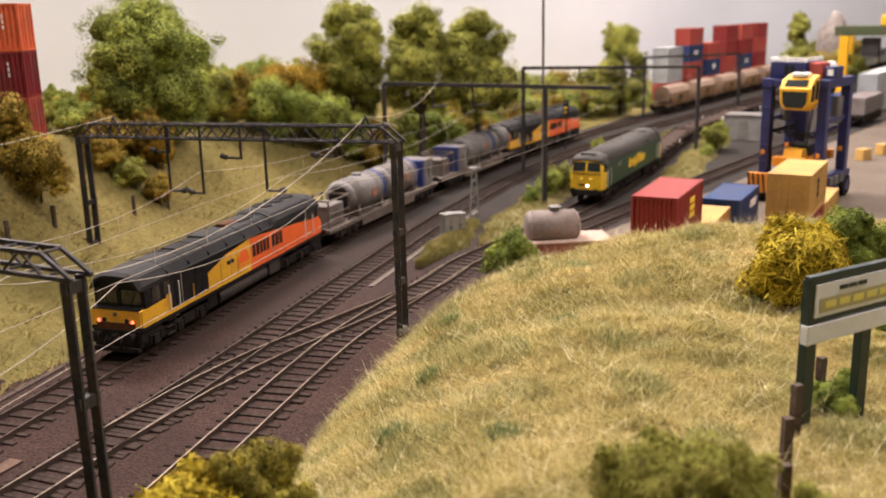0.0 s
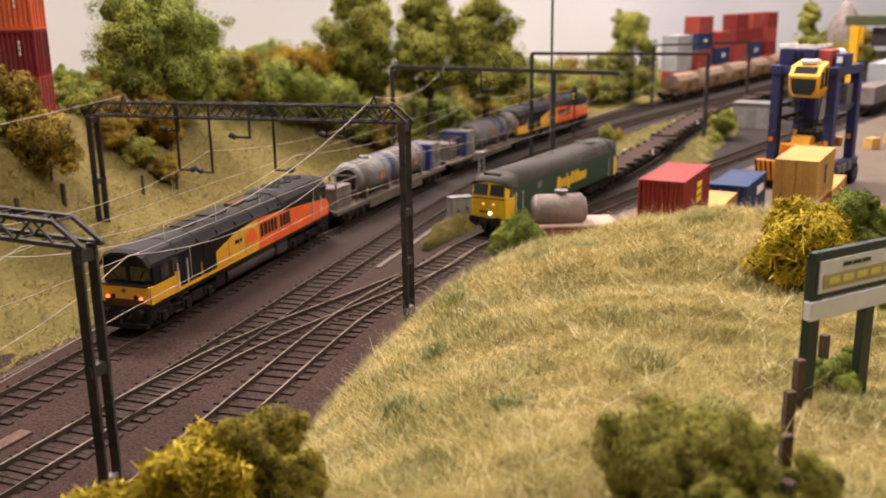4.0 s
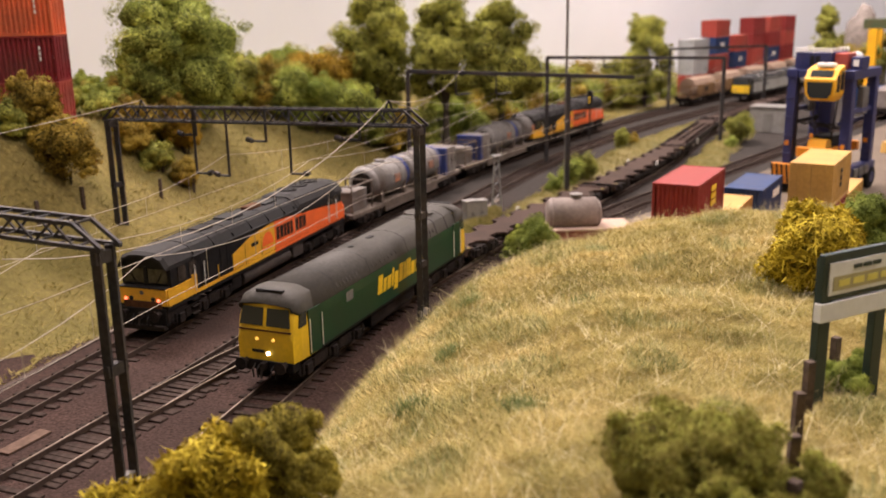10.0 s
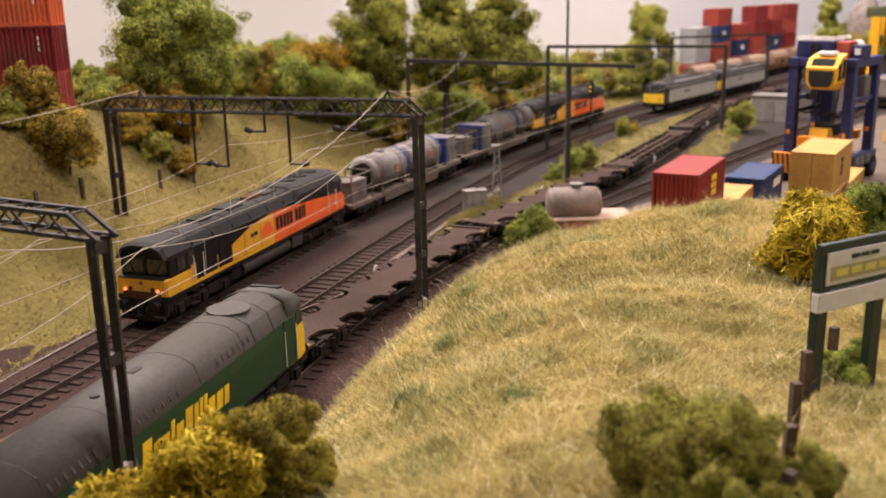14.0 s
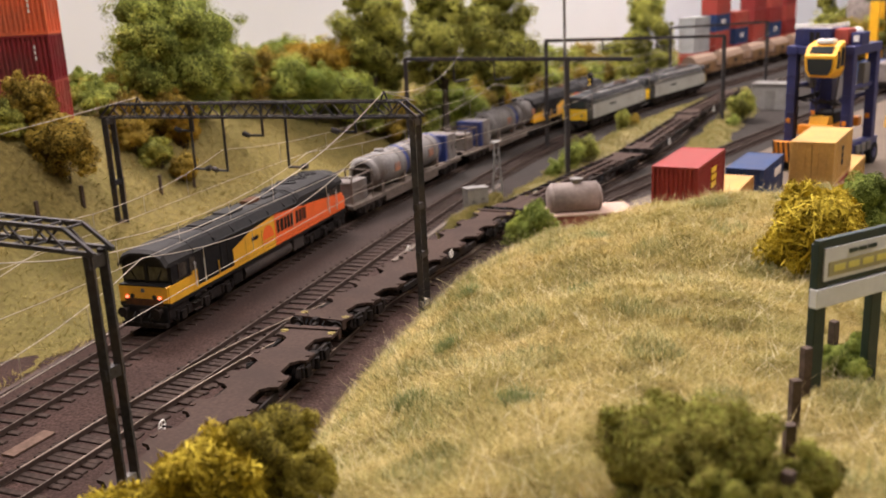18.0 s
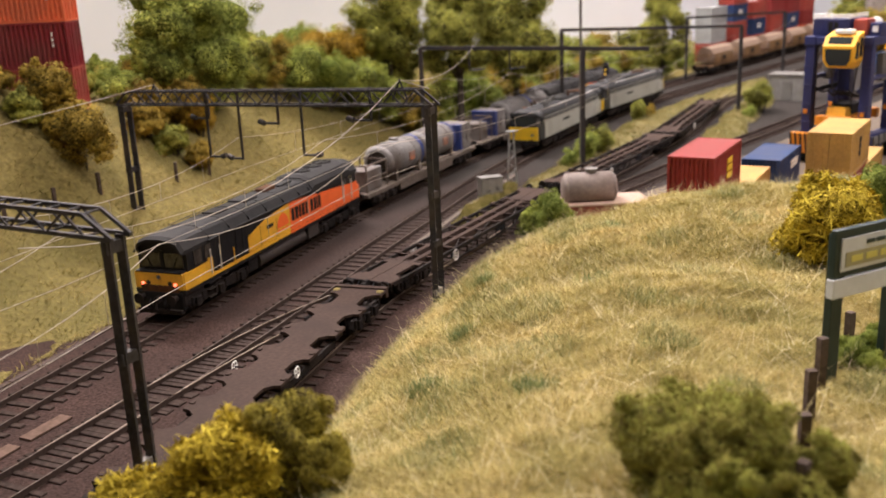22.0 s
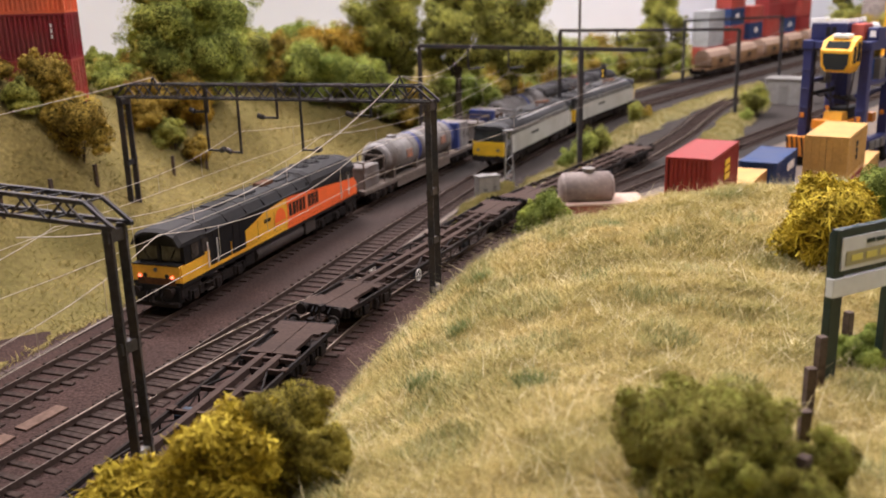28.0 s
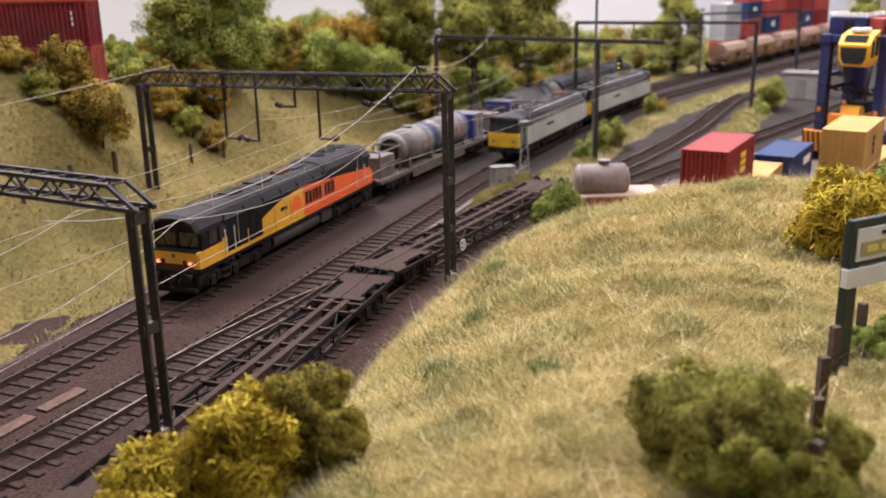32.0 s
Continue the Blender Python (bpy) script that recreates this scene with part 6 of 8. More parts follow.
def lattice_gantry(ax, ay, bx_, by_, high, label, drops=(), head=0.70, rise=0.0, slim=1.0, battens=(0.25, 2.6, 4.9)):
    """A portal: two channel masts with batten plates, a lattice girder between them and drop tubes under it."""
    ga = thing("overhead_line_portal", P(0, 0), label, "gantry", "overhead line portals")
    d = Vector((bx_ - ax, by_ - ay, 0))
    span, u = d.length, d.normalized()
    nrm = Vector((-u.y, u.x, 0))
    z0, z1 = high - head, high
    for px_, py_, up in ((ax, ay, 0.0), (bx_, by_, rise)):
        c, z0 = Vector((px_, py_, 0)), high - head + up
        bm = B()
        for k in (-1, 1):
            bar(bm, c + nrm * 0.28 * slim * k + Vector((0, 0, -0.3)), c + nrm * 0.28 * slim * k + Vector((0, 0, z0)), 0.19 * slim, 0.27 * slim)
        mast = part("mast", bm, STEEL, ga)
        for z in (*battens, z0 - 0.25):
            if z < z0:
                bm = B()
                bar(bm, c + nrm * -0.40 * slim + Vector((0, 0, z)), c + nrm * 0.40 * slim + Vector((0, 0, z)), 0.24 * slim, 0.30)
                part("batten_plate", bm, GREYPLATE if z == battens[0] else STEEL, mast)
    z0 = high - head
    a = Vector((ax, ay, 0)) - u * 0.3
    b = Vector((bx_, by_, rise)) + u * 0.3
    u = (b - a).normalized()
    chords = []
    for k in (-1, 1):
        for z in (z0, z1):
            bm = B()
            inset = 0.0 if z == z0 else 0.9
            bar(bm, a + u * inset + nrm * 0.3 * k + Vector((0, 0, z)), b - u * inset + nrm * 0.3 * k + Vector((0, 0, z)), 0.105)
            chords.append(part("chord", bm, STEEL, ga))
    n = max(4, int(span / 0.72))
    bm = B()
    for k in (-1, 1):
        for i in range(n):
            p, q = a + u * (0.9 + (span - 1.2) * i / n), a + u * (0.9 + (span - 1.2) * (i + 1) / n)
            lo_, hi_ = (z0, z1) if i % 2 else (z1, z0)
            bar(bm, p + nrm * 0.3 * k + Vector((0, 0, lo_)), q + nrm * 0.3 * k + Vector((0, 0, hi_)), 0.05)
        bar(bm, a + nrm * 0.3 * k + Vector((0, 0, z0)), a + u * 0.9 + nrm * 0.3 * k + Vector((0, 0, z1)), 0.09)
        bar(bm, b + nrm * 0.3 * k + Vector((0, 0, z0)), b - u * 0.9 + nrm * 0.3 * k + Vector((0, 0, z1)), 0.09)
    for i in range(0, n + 1):
        p = a + u * (0.9 + (span - 1.2) * i / n)
        bar(bm, p - nrm * 0.3 + Vector((0, 0, z1)), p + nrm * 0.3 + Vector((0, 0, z1)), 0.05)
        bar(bm, p - nrm * 0.3 + Vector((0, 0, z0)), p + nrm * 0.3 + Vector((0, 0, z0)), 0.05)
    part("lattice", bm, STEEL, ga)
    for f_, low, arm in drops:
        p = a + u * (span * f_)
        low = low - p.z
        bm = B()
        rod(bm, p + Vector((0, 0, z1 + 0.1)), p + Vector((0, 0, low)), 0.07, 6)
        dt = part("drop_tube", bm, STEEL, ga)
        bm = B()
        e = p + u * arm + Vector((0, 0, low + 0.05))
        rod(bm, p + Vector((0, 0, low + 0.05)), e, 0.06, 6)
        rod(bm, e, e + u * arm * 0.35 + Vector((0, 0, 0.1)), 0.14, 8)
        part("registration_arm", bm, STEEL, dt)
    return ga


def bar_gantry(ax, ay, bx_, by_, high, label, drops=(), reach=0.0, rise=0.0):
    """A plain portal of tubes, its far mast taller by rise."""
    ga = thing("overhead_line_portal", P(0, 0), label, "gantry", "overhead line portals")
    for px_, py_, up in ((ax, ay, 0.0), (bx_, by_, rise)):
        bm = B()
        bar(bm, (px_, py_, -0.3), (px_, py_, high + up), 0.32, 0.32)
        part("mast", bm, STEEL, ga)
    bm = B()
    d = Vector((bx_ - ax, by_ - ay, 0))
    e = Vector((bx_, by_, high + rise)) + (d + Vector((0, 0, rise))).normalized() * reach
    bar(bm, (ax, ay, high), e, 0.28, 0.28)
    part("crossbeam", bm, STEEL, ga)
    for f_, low in drops:
        p = Vector((ax, ay, 0)) + d * f_
        bm = B()
        rod(bm, p + Vector((0, 0, high + rise * f_)), p + Vector((0, 0, low)), 0.07, 6)
        e = p + d.normalized() * 1.2 + Vector((0, 0, low + 0.1))
        rod(bm, p + Vector((0, 0, low)), e, 0.06, 6)
        part("drop_tube", bm, STEEL, ga)
    return ga


lattice_gantry(-17.6, 50.0, -0.6, 40.6, 9.2, "dark lattice steel overhead line portal over the tracks", drops=((0.322, 5.9, 0.8), (0.33, 7.9, -0.9), (0.435, 5.9, -0.7), (0.565, 7.8, -0.9), (0.64, 6.3, 0.8), (0.85, 8.15, -1.0)), rise=0.5)
lattice_gantry(-19.15, 26.1, -7.82, 20.2, 9.38, "dark lattice steel overhead line portal close to the viewer", drops=((0.2, 7.2, 0.6), (0.45, 7.1, -0.6)), head=0.56, slim=0.8, battens=(2.7, 5.7))
bar_gantry(-2.0, 70.5, 10.1, 70.0, 9.4, "thin dark steel overhead line portal with a cantilevered end", drops=((0.3, 7.6), (0.55, 7.6)), reach=4.9, rise=-0.5)
bar_gantry(10.3, 86.0, 28.9, 94.0, 9.35, "thin dark steel overhead line portal farther up the line", drops=((0.3, 8.2), (0.6, 8.0)), rise=-0.8)
bar_gantry(31.2, 126.0, 45.45, 130.2, 7.9, "thin dark steel overhead line portal in the distance")

# ---- trees and bushes ----


def gz(x, y):
    """The ground's height at a place."""
    a = np.array([x], float), np.array([y], float)
    return float(max(hill_height(*a)[0] if y < HILL_FAR else -1, bank_height(*a)[0], -0.34))


# x, y, top, width, tone, seed, clumps, share of bare trunk
for x, y, top, w, tone, seed, cl, bare in ((-18.3, 66, 15.8, 8.8, "mid", 11, 56, 0.26), (-5.4, 85, 15.6, 7.2, "dark", 12, 48, 0.38), (0.9, 86, 15.2, 7.0, "dark", 13, 42, 0.40), (6.1, 87, 15.0, 7.4, "dark", 14, 42, 0.36),
                                       (28.6, 129, 12.4, 7.0, "dark", 15, 60, 0.06), (67.4, 165, 13.6, 5.0, "dark", 16, 44, 0.08)):
    z = gz(x, y) - 0.2
    tree(x, y, z, top - z, w, tone, seed, "olive-green model tree with a clumped crown", clumps=cl, trunk=bare, leaf=0.078, fine=1250)

BUSHES = [  # x, y, width, height, tone: along the embankment's top, from near to far
    (-21.9, 50.2, 2.5, 11.3, "rust"), (-20.0, 49.4, 3.0, 9.3, "rust"), (-22.7, 49.2, 2.3, 9.0, "dark"), (-24.6, 49.6, 2.6, 8.8, "rust"),
    (-16.4, 56.4, 2.6, 2.4, "rust"), (-14.9, 56.6, 2.3, 2.1, "dark"), (-13.6, 57.2, 2.2, 1.9, "rust"), (-14.2, 60.4, 2.2, 3.4, "amber"),
    (-23.4, 62.0, 4.2, 5.0, "mid"), (-21.8, 60.0, 3.4, 3.6, "dark"), (-19.6, 61.0, 4.2, 3.8, "mid"), (-17.2, 59.0, 3.6, 2.8, "rust"), (-15.4, 60.5, 3.2, 3.2, "rust"), (-20.5, 66.0, 5.0, 5.4, "rust"),
    (-16.6, 64.5, 4.2, 4.6, "amber"), (-14.8, 66.0, 4.2, 3.6, "mid"), (-22.5, 68.0, 5.0, 5.0, "mid"), (-13.4, 72.0, 4.0, 4.6, "dark"),
    (-13.6, 78.0, 4.2, 6.2, "mid"), (-11.8, 79.0, 4.4, 5.4, "light"), (-10.0, 78.0, 4.4, 5.8, "rust"), (-8.4, 80.0, 4.4, 6.4, "amber"), (-12.4, 74.0, 4.6, 4.2, "rust"), (-9.6, 74.5, 4.6, 4.4, "mid"),
    (-7.4, 76.0, 4.6, 4.8, "light"), (-5.2, 78.0, 4.8, 5.0, "mid"), (-6.4, 82.0, 4.6, 5.6, "amber"), (-3.4, 80.0, 4.4, 4.4, "mid"), (-1.6, 82.0, 4.4, 4.0, "rust"), (-0.2, 84.0, 4.4, 4.2, "dark"),
    (1.6, 86.0, 4.4, 4.4, "mid"), (-2.6, 86.0, 5.0, 5.0, "dark"), (3.6, 90.0, 4.6, 4.6, "light"), (5.6, 92.0, 4.6, 4.2, "mid"), (7.2, 95.0, 4.6, 4.6, "rust"), (8.6, 98.0, 4.6, 4.4, "amber"),
    (4.4, 95.0, 5.0, 5.4, "dark"), (10.4, 102.0, 4.6, 4.2, "mid"), (12.4, 106.0, 4.8, 4.4, "rust"), (8.6, 104.0, 5.4, 5.6, "dark"), (14.8, 111.0, 5.0, 4.8, "mid"), (17.2, 115.0, 5.0, 4.6, "dark"),
    (12.6, 112.0, 5.4, 5.4, "mid"), (20.0, 119.5, 5.0, 4.2, "rust"), (23.0, 124.0, 5.2, 4.6, "mid"), (25.6, 128.0, 5.0, 3.6, "dark"), (29.0, 132.0, 4.6, 3.2, "mid"), (19.6, 124.0, 5.4, 5.6, "dark"),
    (-11.0, 84.0, 5.0, 6.6, "light"), (-14.5, 83.0, 5.0, 6.2, "light"), (-9.0, 86.0, 5.0, 6.2, "dark"),
    (16.0, 121.5, 5.0, 6.0, "mid"), (21.0, 127.5, 5.2, 6.4, "rust"), (25.0, 132.5, 5.2, 6.4, "dark"), (33.0, 139.0, 4.6, 4.6, "mid"), (10.5, 108.0, 5.2, 6.4, "amber"),
    (64.8, 156.5, 6.0, 9.0, "dark"), (68.6, 155.8, 5.6, 8.2, "rust"), (72.4, 156.5, 5.4, 8.4, "dark"),
    (46.0, 168.0, 6.0, 4.0, "dark"), (56.0, 176.0, 7.0, 5.0, "dark"), (66.0, 185.0, 8.0, 6.0, "rust"), (74.0, 176.0, 9.0, 9.0, "dark"), (84.0, 186.0, 9.0, 9.0, "rust"),
]
NAMES = {"dark": "dark olive", "mid": "mid-green", "light": "fresh green", "rust": "rusty olive", "amber": "amber", "moss": "mustard-yellow", "olive": "olive", "bramble": "brown-green"}
for i, (x, y, w, h, tone) in enumerate(BUSHES):
    if 55 < y < 125:
        x, y = x - 2.6, y + 1.2
    g = gz(x, y)
    cap = 11.4 if h > 8 and y < 55 else 9.9 if y < 72 else 10.9 if y < 90 else 30
    h = max(1.8, min((h if h > 8 and y < 55 else h + g), cap) - g)
    bush(x, y, g - 0.15, w * 1.12, h, tone, 100 + i, f"{NAMES[tone]} foam bush on the embankment", clumps=11, fine=1000, leaf=0.07)

# bushes beside the tracks, on the hill and at the viewer's feet
for x, y, w, h, tone, dz, n, leaf, lab in (
        (5.9, 50.9, 2.6, 2.9, "light", 0, 14, 0.09, "fresh green bush at the end of the hill"), (5.0, 51.8, 1.7, 1.8, "mid", 0, 9, 0.09, "fresh green bush at the end of the hill"),
        (10.9, 73.0, 2.6, 2.4, "mid", 0, 8, 0.1, "green bush between the tracks"), (12.1, 75.4, 3.0, 2.7, "dark", 0, 8, 0.1, "green bush between the tracks"), (9.2, 70.0, 2.0, 1.8, "light", 0, 6, 0.1, "low green bush between the tracks"),
        (18.6, 92.0, 3.0, 2.2, "dark", 0, 6, 0.1, "low green bush between the tracks"), (20.2, 95.0, 2.0, 1.4, "rust", 0, 6, 0.1, "low rusty bush between the tracks"),
        (30.8, 94.4, 3.2, 3.6, "dark", 0, 8, 0.1, "green bush beside a portal mast"), (29.2, 91.0, 1.8, 1.6, "mid", 0, 6, 0.1, "low green bush beside a portal mast"), (32.2, 96.6, 2.6, 3.0, "mid", 0, 6, 0.1, "green bush beside the grey hut"),
        (13.3, 30.4, 3.2, 3.5, "moss", -0.4, 18, 0.085, "mustard-yellow moss bush on the hill"), (16.4, 32.5, 3.4, 2.6, "light", -0.2, 12, 0.07, "green bush on the hill"), (18.6, 31.5, 3.4, 2.6, "mid", -0.2, 12, 0.07, "green bush on the hill"),
        (10.7, 21.2, 2.0, 1.0, "light", -0.1, 8, 0.05, "low green weeds below the sign"), (14.6, 23.5, 3.0, 2.2, "mid", -0.2, 10, 0.06, "dark green bush behind the sign"),
        (4.85, 14.0, 3.4, 2.3, "bramble", -0.6, 26, 0.05, "soft brown-green bush on the hill"), (6.2, 13.3, 2.5, 1.8, "bramble", -0.45, 14, 0.05, "soft brown-green bush on the hill"),
        (-4.6, 16.6, 2.3, 3.2, "moss", -0.05, 26, 0.07, "mustard-yellow moss bush beside the track"), (-3.35, 17.2, 1.8, 3.05, "olive", -0.3, 22, 0.05, "twiggy olive bush beside the track"),
        (-6.4, 16.0, 2.6, 3.2, "moss", 0.35, 18, 0.075, "mustard-yellow moss bush beside the track"), (-2.5, 16.4, 1.2, 1.6, "olive", -0.1, 10, 0.045, "twiggy olive bush beside the track")):
    bush(x, y, gz(x, y) + dz, w, h, tone, int(x * 10 + y * 7) + 900, lab, clumps=n, fine=1300 if tone == "moss" else 2600 if leaf < 0.08 else 700, leaf=leaf * (1.0 if tone == "moss" else 0.6), thin=0.3 if leaf < 0.09 else 0.6)

# ---- grass ----
r = np.random.default_rng(21)


def scatter(n, x0, x1, y0, y1, height, keep):
    x, y = r.uniform(x0, x1, n), r.uniform(y0, y1, n)
    z = np.concatenate([height(a, b) for a, b in zip(np.array_split(x, 40), np.array_split(y, 40))])
    p = np.stack([x, y, z], -1)
    return p[keep(x, y, z)]


near = scatter(460000, -10, 16, 7, 30, hill_height, lambda x, y, z: z > -0.2)
blades("grass_near", near, 0.30, 0.022, GRASS, "tangled straw-coloured static grass on the near hill", 1, 2.0, 0.5)
far = scatter(240000, -6, 34, 28, 46, hill_height, lambda x, y, z: z > -0.2)
blades("grass_hill", far, 0.34, 0.034, GRASS, "straw-coloured static grass on the crest of the hill", 2, 1.8, 0.6)
patch = scatter(220000, -8, 20, 8, 44, hill_height, lambda x, y, z: (z > 0.0) & (np.sin(x * 1.1 + 2.0 * np.sin(y * 0.5)) * np.sin(y * 0.83 + 1.3 * np.sin(x * 0.7)) + 0.25 * r.random(x.shape) > np.clip(-0.25 + 0.11 * np.concatenate([side_of(HILL_EDGE, a, b) for a, b in zip(np.array_split(x, 40), np.array_split(y, 40))]), -0.25, 0.72)))
GREEN_GRASS = leafy("green_tufts", (0.20, 0.23, 0.10), (0.38, 0.40, 0.18), (0.58, 0.55, 0.28), spread=0.9)
blades("grass_tufts", patch, 0.38, 0.028, GREEN_GRASS, "pale green tufts in the straw grass", 3, 1.2)
strands = scatter(17000, -8, 20, 8, 44, hill_height, lambda x, y, z: z > 0.2)
STRAND = leafy("pale_straw_strands", (0.36, 0.30, 0.13), (0.62, 0.54, 0.29), (0.80, 0.72, 0.46), spread=0.9)
blades("grass_strands", strands + np.array([0, 0, 0.12]), 0.55, 0.019, STRAND, "long pale straw strands lying in the grass", 12, 2.6)
sage = np.concatenate([np.array([[x, y, 0]]) + r.normal(size=(380, 3)) * np.array([w, w, 0]) for x, y, w in ((5.2, 30.0, 0.34), (-0.6, 23.0, 0.30), (0.4, 27.0, 0.22), (2.2, 20.0, 0.26), (6.8, 36.0, 0.3), (1.4, 33.5, 0.22))])
sage[:, 2] = hill_height(sage[:, 0], sage[:, 1])
blades("sage_tufts", sage, 0.40, 0.03, leafy("sage_green_tufts", (0.14, 0.20, 0.09), (0.24, 0.32, 0.14), (0.38, 0.42, 0.19)), "small sage-green tufts in the straw grass", 13, 1.0)
bank = scatter(420000, -36, 34, 22, 130, bank_height, lambda x, y, z: z > -0.25)
blades("grass_bank", bank, 0.36, 0.055, BANK_GRASS, "dry olive-yellow grass on the embankment", 4, 1.8, 0.5)
for k, (ob, v) in enumerate(STRIPS):
    i = r.integers(0, len(v) - 10, 16000)
    q = v[i] + (v[i + 1] - v[i]) * r.random((16000, 1)) + (v[np.minimum(i + 9, len(v) - 1)] - v[i]) * r.random((16000, 1))
    q = q[np.abs(q[:, 2]) < 1]
    blades("grass_strip", q, 0.36, 0.06, STRIP_GRASS, "thin dry grass between the tracks", 5 + k, 0.9)
edge = scatter(26000, -8, 8, 14, 52, lambda x, y: hill_height(x, y), lambda x, y, z: (z > -0.31) & (z < 0.9))
blades("weeds", edge, 0.42, 0.04, STRIP_GRASS, "sparse dry weeds at the ballast's edge", 8, 1.0)

# ---- small fixtures of the near scene ----
SIGNGREEN = mat("sign_dark_green", (0.006, 0.022, 0.018), 0.5, grain=5, vary=0.15, bump=0.05)
SIGNWHITE = mat("sign_pale_grey", (0.62, 0.64, 0.64), 0.5, grain=5, vary=0.05, bump=0.03, dirt=(0.5, 0.5, 0.48), dirt_amount=0.3)
SIGNYELLOW = mat("sign_olive_yellow", (0.34, 0.31, 0.16), 0.5, grain=5, vary=0.05, bump=0.02)
WOOD = mat("old_post_wood", (0.085, 0.062, 0.05), 0.9, grain=5, vary=0.4, bump=0.4, dirt=(0.15, 0.12, 0.10), dirt_amount=0.5, dirt_scale=1.5)
GREYBOX = mat("cabinet_grey", (0.22, 0.215, 0.205), 0.7, grain=5, vary=0.15, bump=0.1, dirt=(0.14, 0.12, 0.10), dirt_amount=0.5)
BRICK = mat("brick_red", (0.28, 0.10, 0.07), 0.9, grain=5, vary=0.3, bump=0.3, dirt=(0.18, 0.10, 0.08))
CRANEBLUE = mat("carrier_blue", (0.020, 0.026, 0.11), 0.45, grain=5, vary=0.15, bump=0.04, dirt=(0.03, 0.03, 0.07), dirt_amount=0.4)
CRANEYELLOW = mat("carrier_yellow", (0.85, 0.44, 0.01), 0.42, grain=5, vary=0.08, bump=0.03, dirt=(0.5, 0.26, 0.02), dirt_amount=0.3)
CRANEORANGE = mat("carrier_orange", (0.75, 0.26, 0.01), 0.45, grain=5, vary=0.1, bump=0.04, dirt=(0.3, 0.12, 0.02), dirt_amount=0.4)
RUBBER = mat("tyre_rubber", (0.018, 0.018, 0.019), 0.85, grain=5, vary=0.2, bump=0.1)

# the terminal's name board on two posts
sg = thing("sign_board", P(10.42, 20.3, 0, 28), "dark green name board with pale panel on posts", "sign")
zb = 4.9
for x, top in ((-1.1, 3.4), (0.92, 1.85)):
    bm = B()
    box(bm, x - 0.19, x + 0.19, -0.08, 0.15, zb - 0.8, zb + top, 0.02)
    part("post", bm, SIGNGREEN, sg)
bm = B()
box(bm, -1.3, 2.6, -0.09, 0.09, zb + 2.34, zb + 3.5, 0.02)
board = part("board", bm, SIGNGREEN, sg)
bm = B()
box(bm, -1.12, 2.5, -0.125, -0.085, zb + 2.48, zb + 3.28)
part("panel", bm, SIGNWHITE, board)
bm = B()
box(bm, -0.98, 2.5, -0.14, -0.12, zb + 2.58, zb + 2.94)
part("name_band", bm, SIGNYELLOW, board, "olive-yellow band with unreadable name")
for k in range(6):
    bm = B()
    box(bm, -0.8 + k * 0.5, -0.8 + k * 0.5 + 0.38, -0.15, -0.135, zb + 2.68, zb + 2.84)
    part("writing_bar", bm, mat("sign_dark_yellow", (0.62, 0.56, 0.12), 0.5, vary=0.05), board)
for k in range(3):
    bm = B()
    box(bm, -0.3 + k * 0.34, -0.3 + k * 0.34 + 0.28, -0.15, -0.12, zb + 3.06, zb + 3.16)
    part("writing_bar", bm, SIGNGREEN, board)
bm = B()
box(bm, -1.32, 2.6, -0.13, 0.1, zb + 1.82, zb + 2.3, 0.02)
part("lower_rail", bm, SIGNWHITE, sg)

# fence posts
for i, (x, y, h) in enumerate(((7.2, 15.3, 1.15), (8.2, 17.7, 1.15), (9.0, 19.2, 1.35), (10.9, 22.2, 1.2), (6.3, 12.9, 1.1))):
    po = thing("fence_post", P(x, y, gz(x, y) - 0.25, 10 * i), "weathered square wooden fence post in the grass", "fence post", "fence posts on the hill")
    bm = B()
    box(bm, -0.11, 0.11, -0.1, 0.1, 0, h + 0.25, 0.015)
    part("post", bm, WOOD, po)
    for z in (0.55, 0.95):
        bm = B()
        rod(bm, (-0.12, 0, z), (0.12, 0, z), 0.02, 6)
        part("wire_staple", bm, STEEL, po)
for i in range(9):
    x, y = -25.5 + i * 1.25, 34.0 + i * 3.0
    po = thing("fence_post", P(x, y, gz(x, y) - 0.25, 13 * i), "thin weathered fence post on the embankment", "fence post", "fence posts on the embankment")
    bm = B()
    box(bm, -0.09, 0.09, -0.09, 0.09, 0, 1.45, 0.01)
    part("post", bm, WOOD, po)

# tank behind the hill, on a brick base
tk = thing("storage_tank", P(8.6, 55.6, -0.25, 4), "weathered grey-brown storage tank on a low brick base", "tank")
bm = B()
tank(bm, -1.7, 1.6, 0.98, 1.8, 28)
part("tank_body", bm, mat("tank_brown_grey", (0.24, 0.20, 0.18), 0.6, grain=5, vary=0.15, bump=0.08, dirt=(0.16, 0.12, 0.10), dirt_amount=0.5), tk, smooth=True)
bm = B()
rod(bm, (0.1, 0, 2.7), (0.1, 0, 2.95), 0.34, 18)
rod(bm, (0.1, 0, 2.95), (0.1, 0, 3.02), 0.41, 18)
part("dome", bm, GREYBOX, tk)
bm = B()
box(bm, -2.3, 3.4, -1.3, 1.3, 0, 0.95)
part("brick_base", bm, BRICK, tk)
bm = B()
box(bm, -2.4, 3.5, -1.38, 1.38, 0.95, 1.05, 0.02)
part("coping", bm, mat("coping_stone", (0.45, 0.33, 0.27), 0.9, vary=0.1), tk)

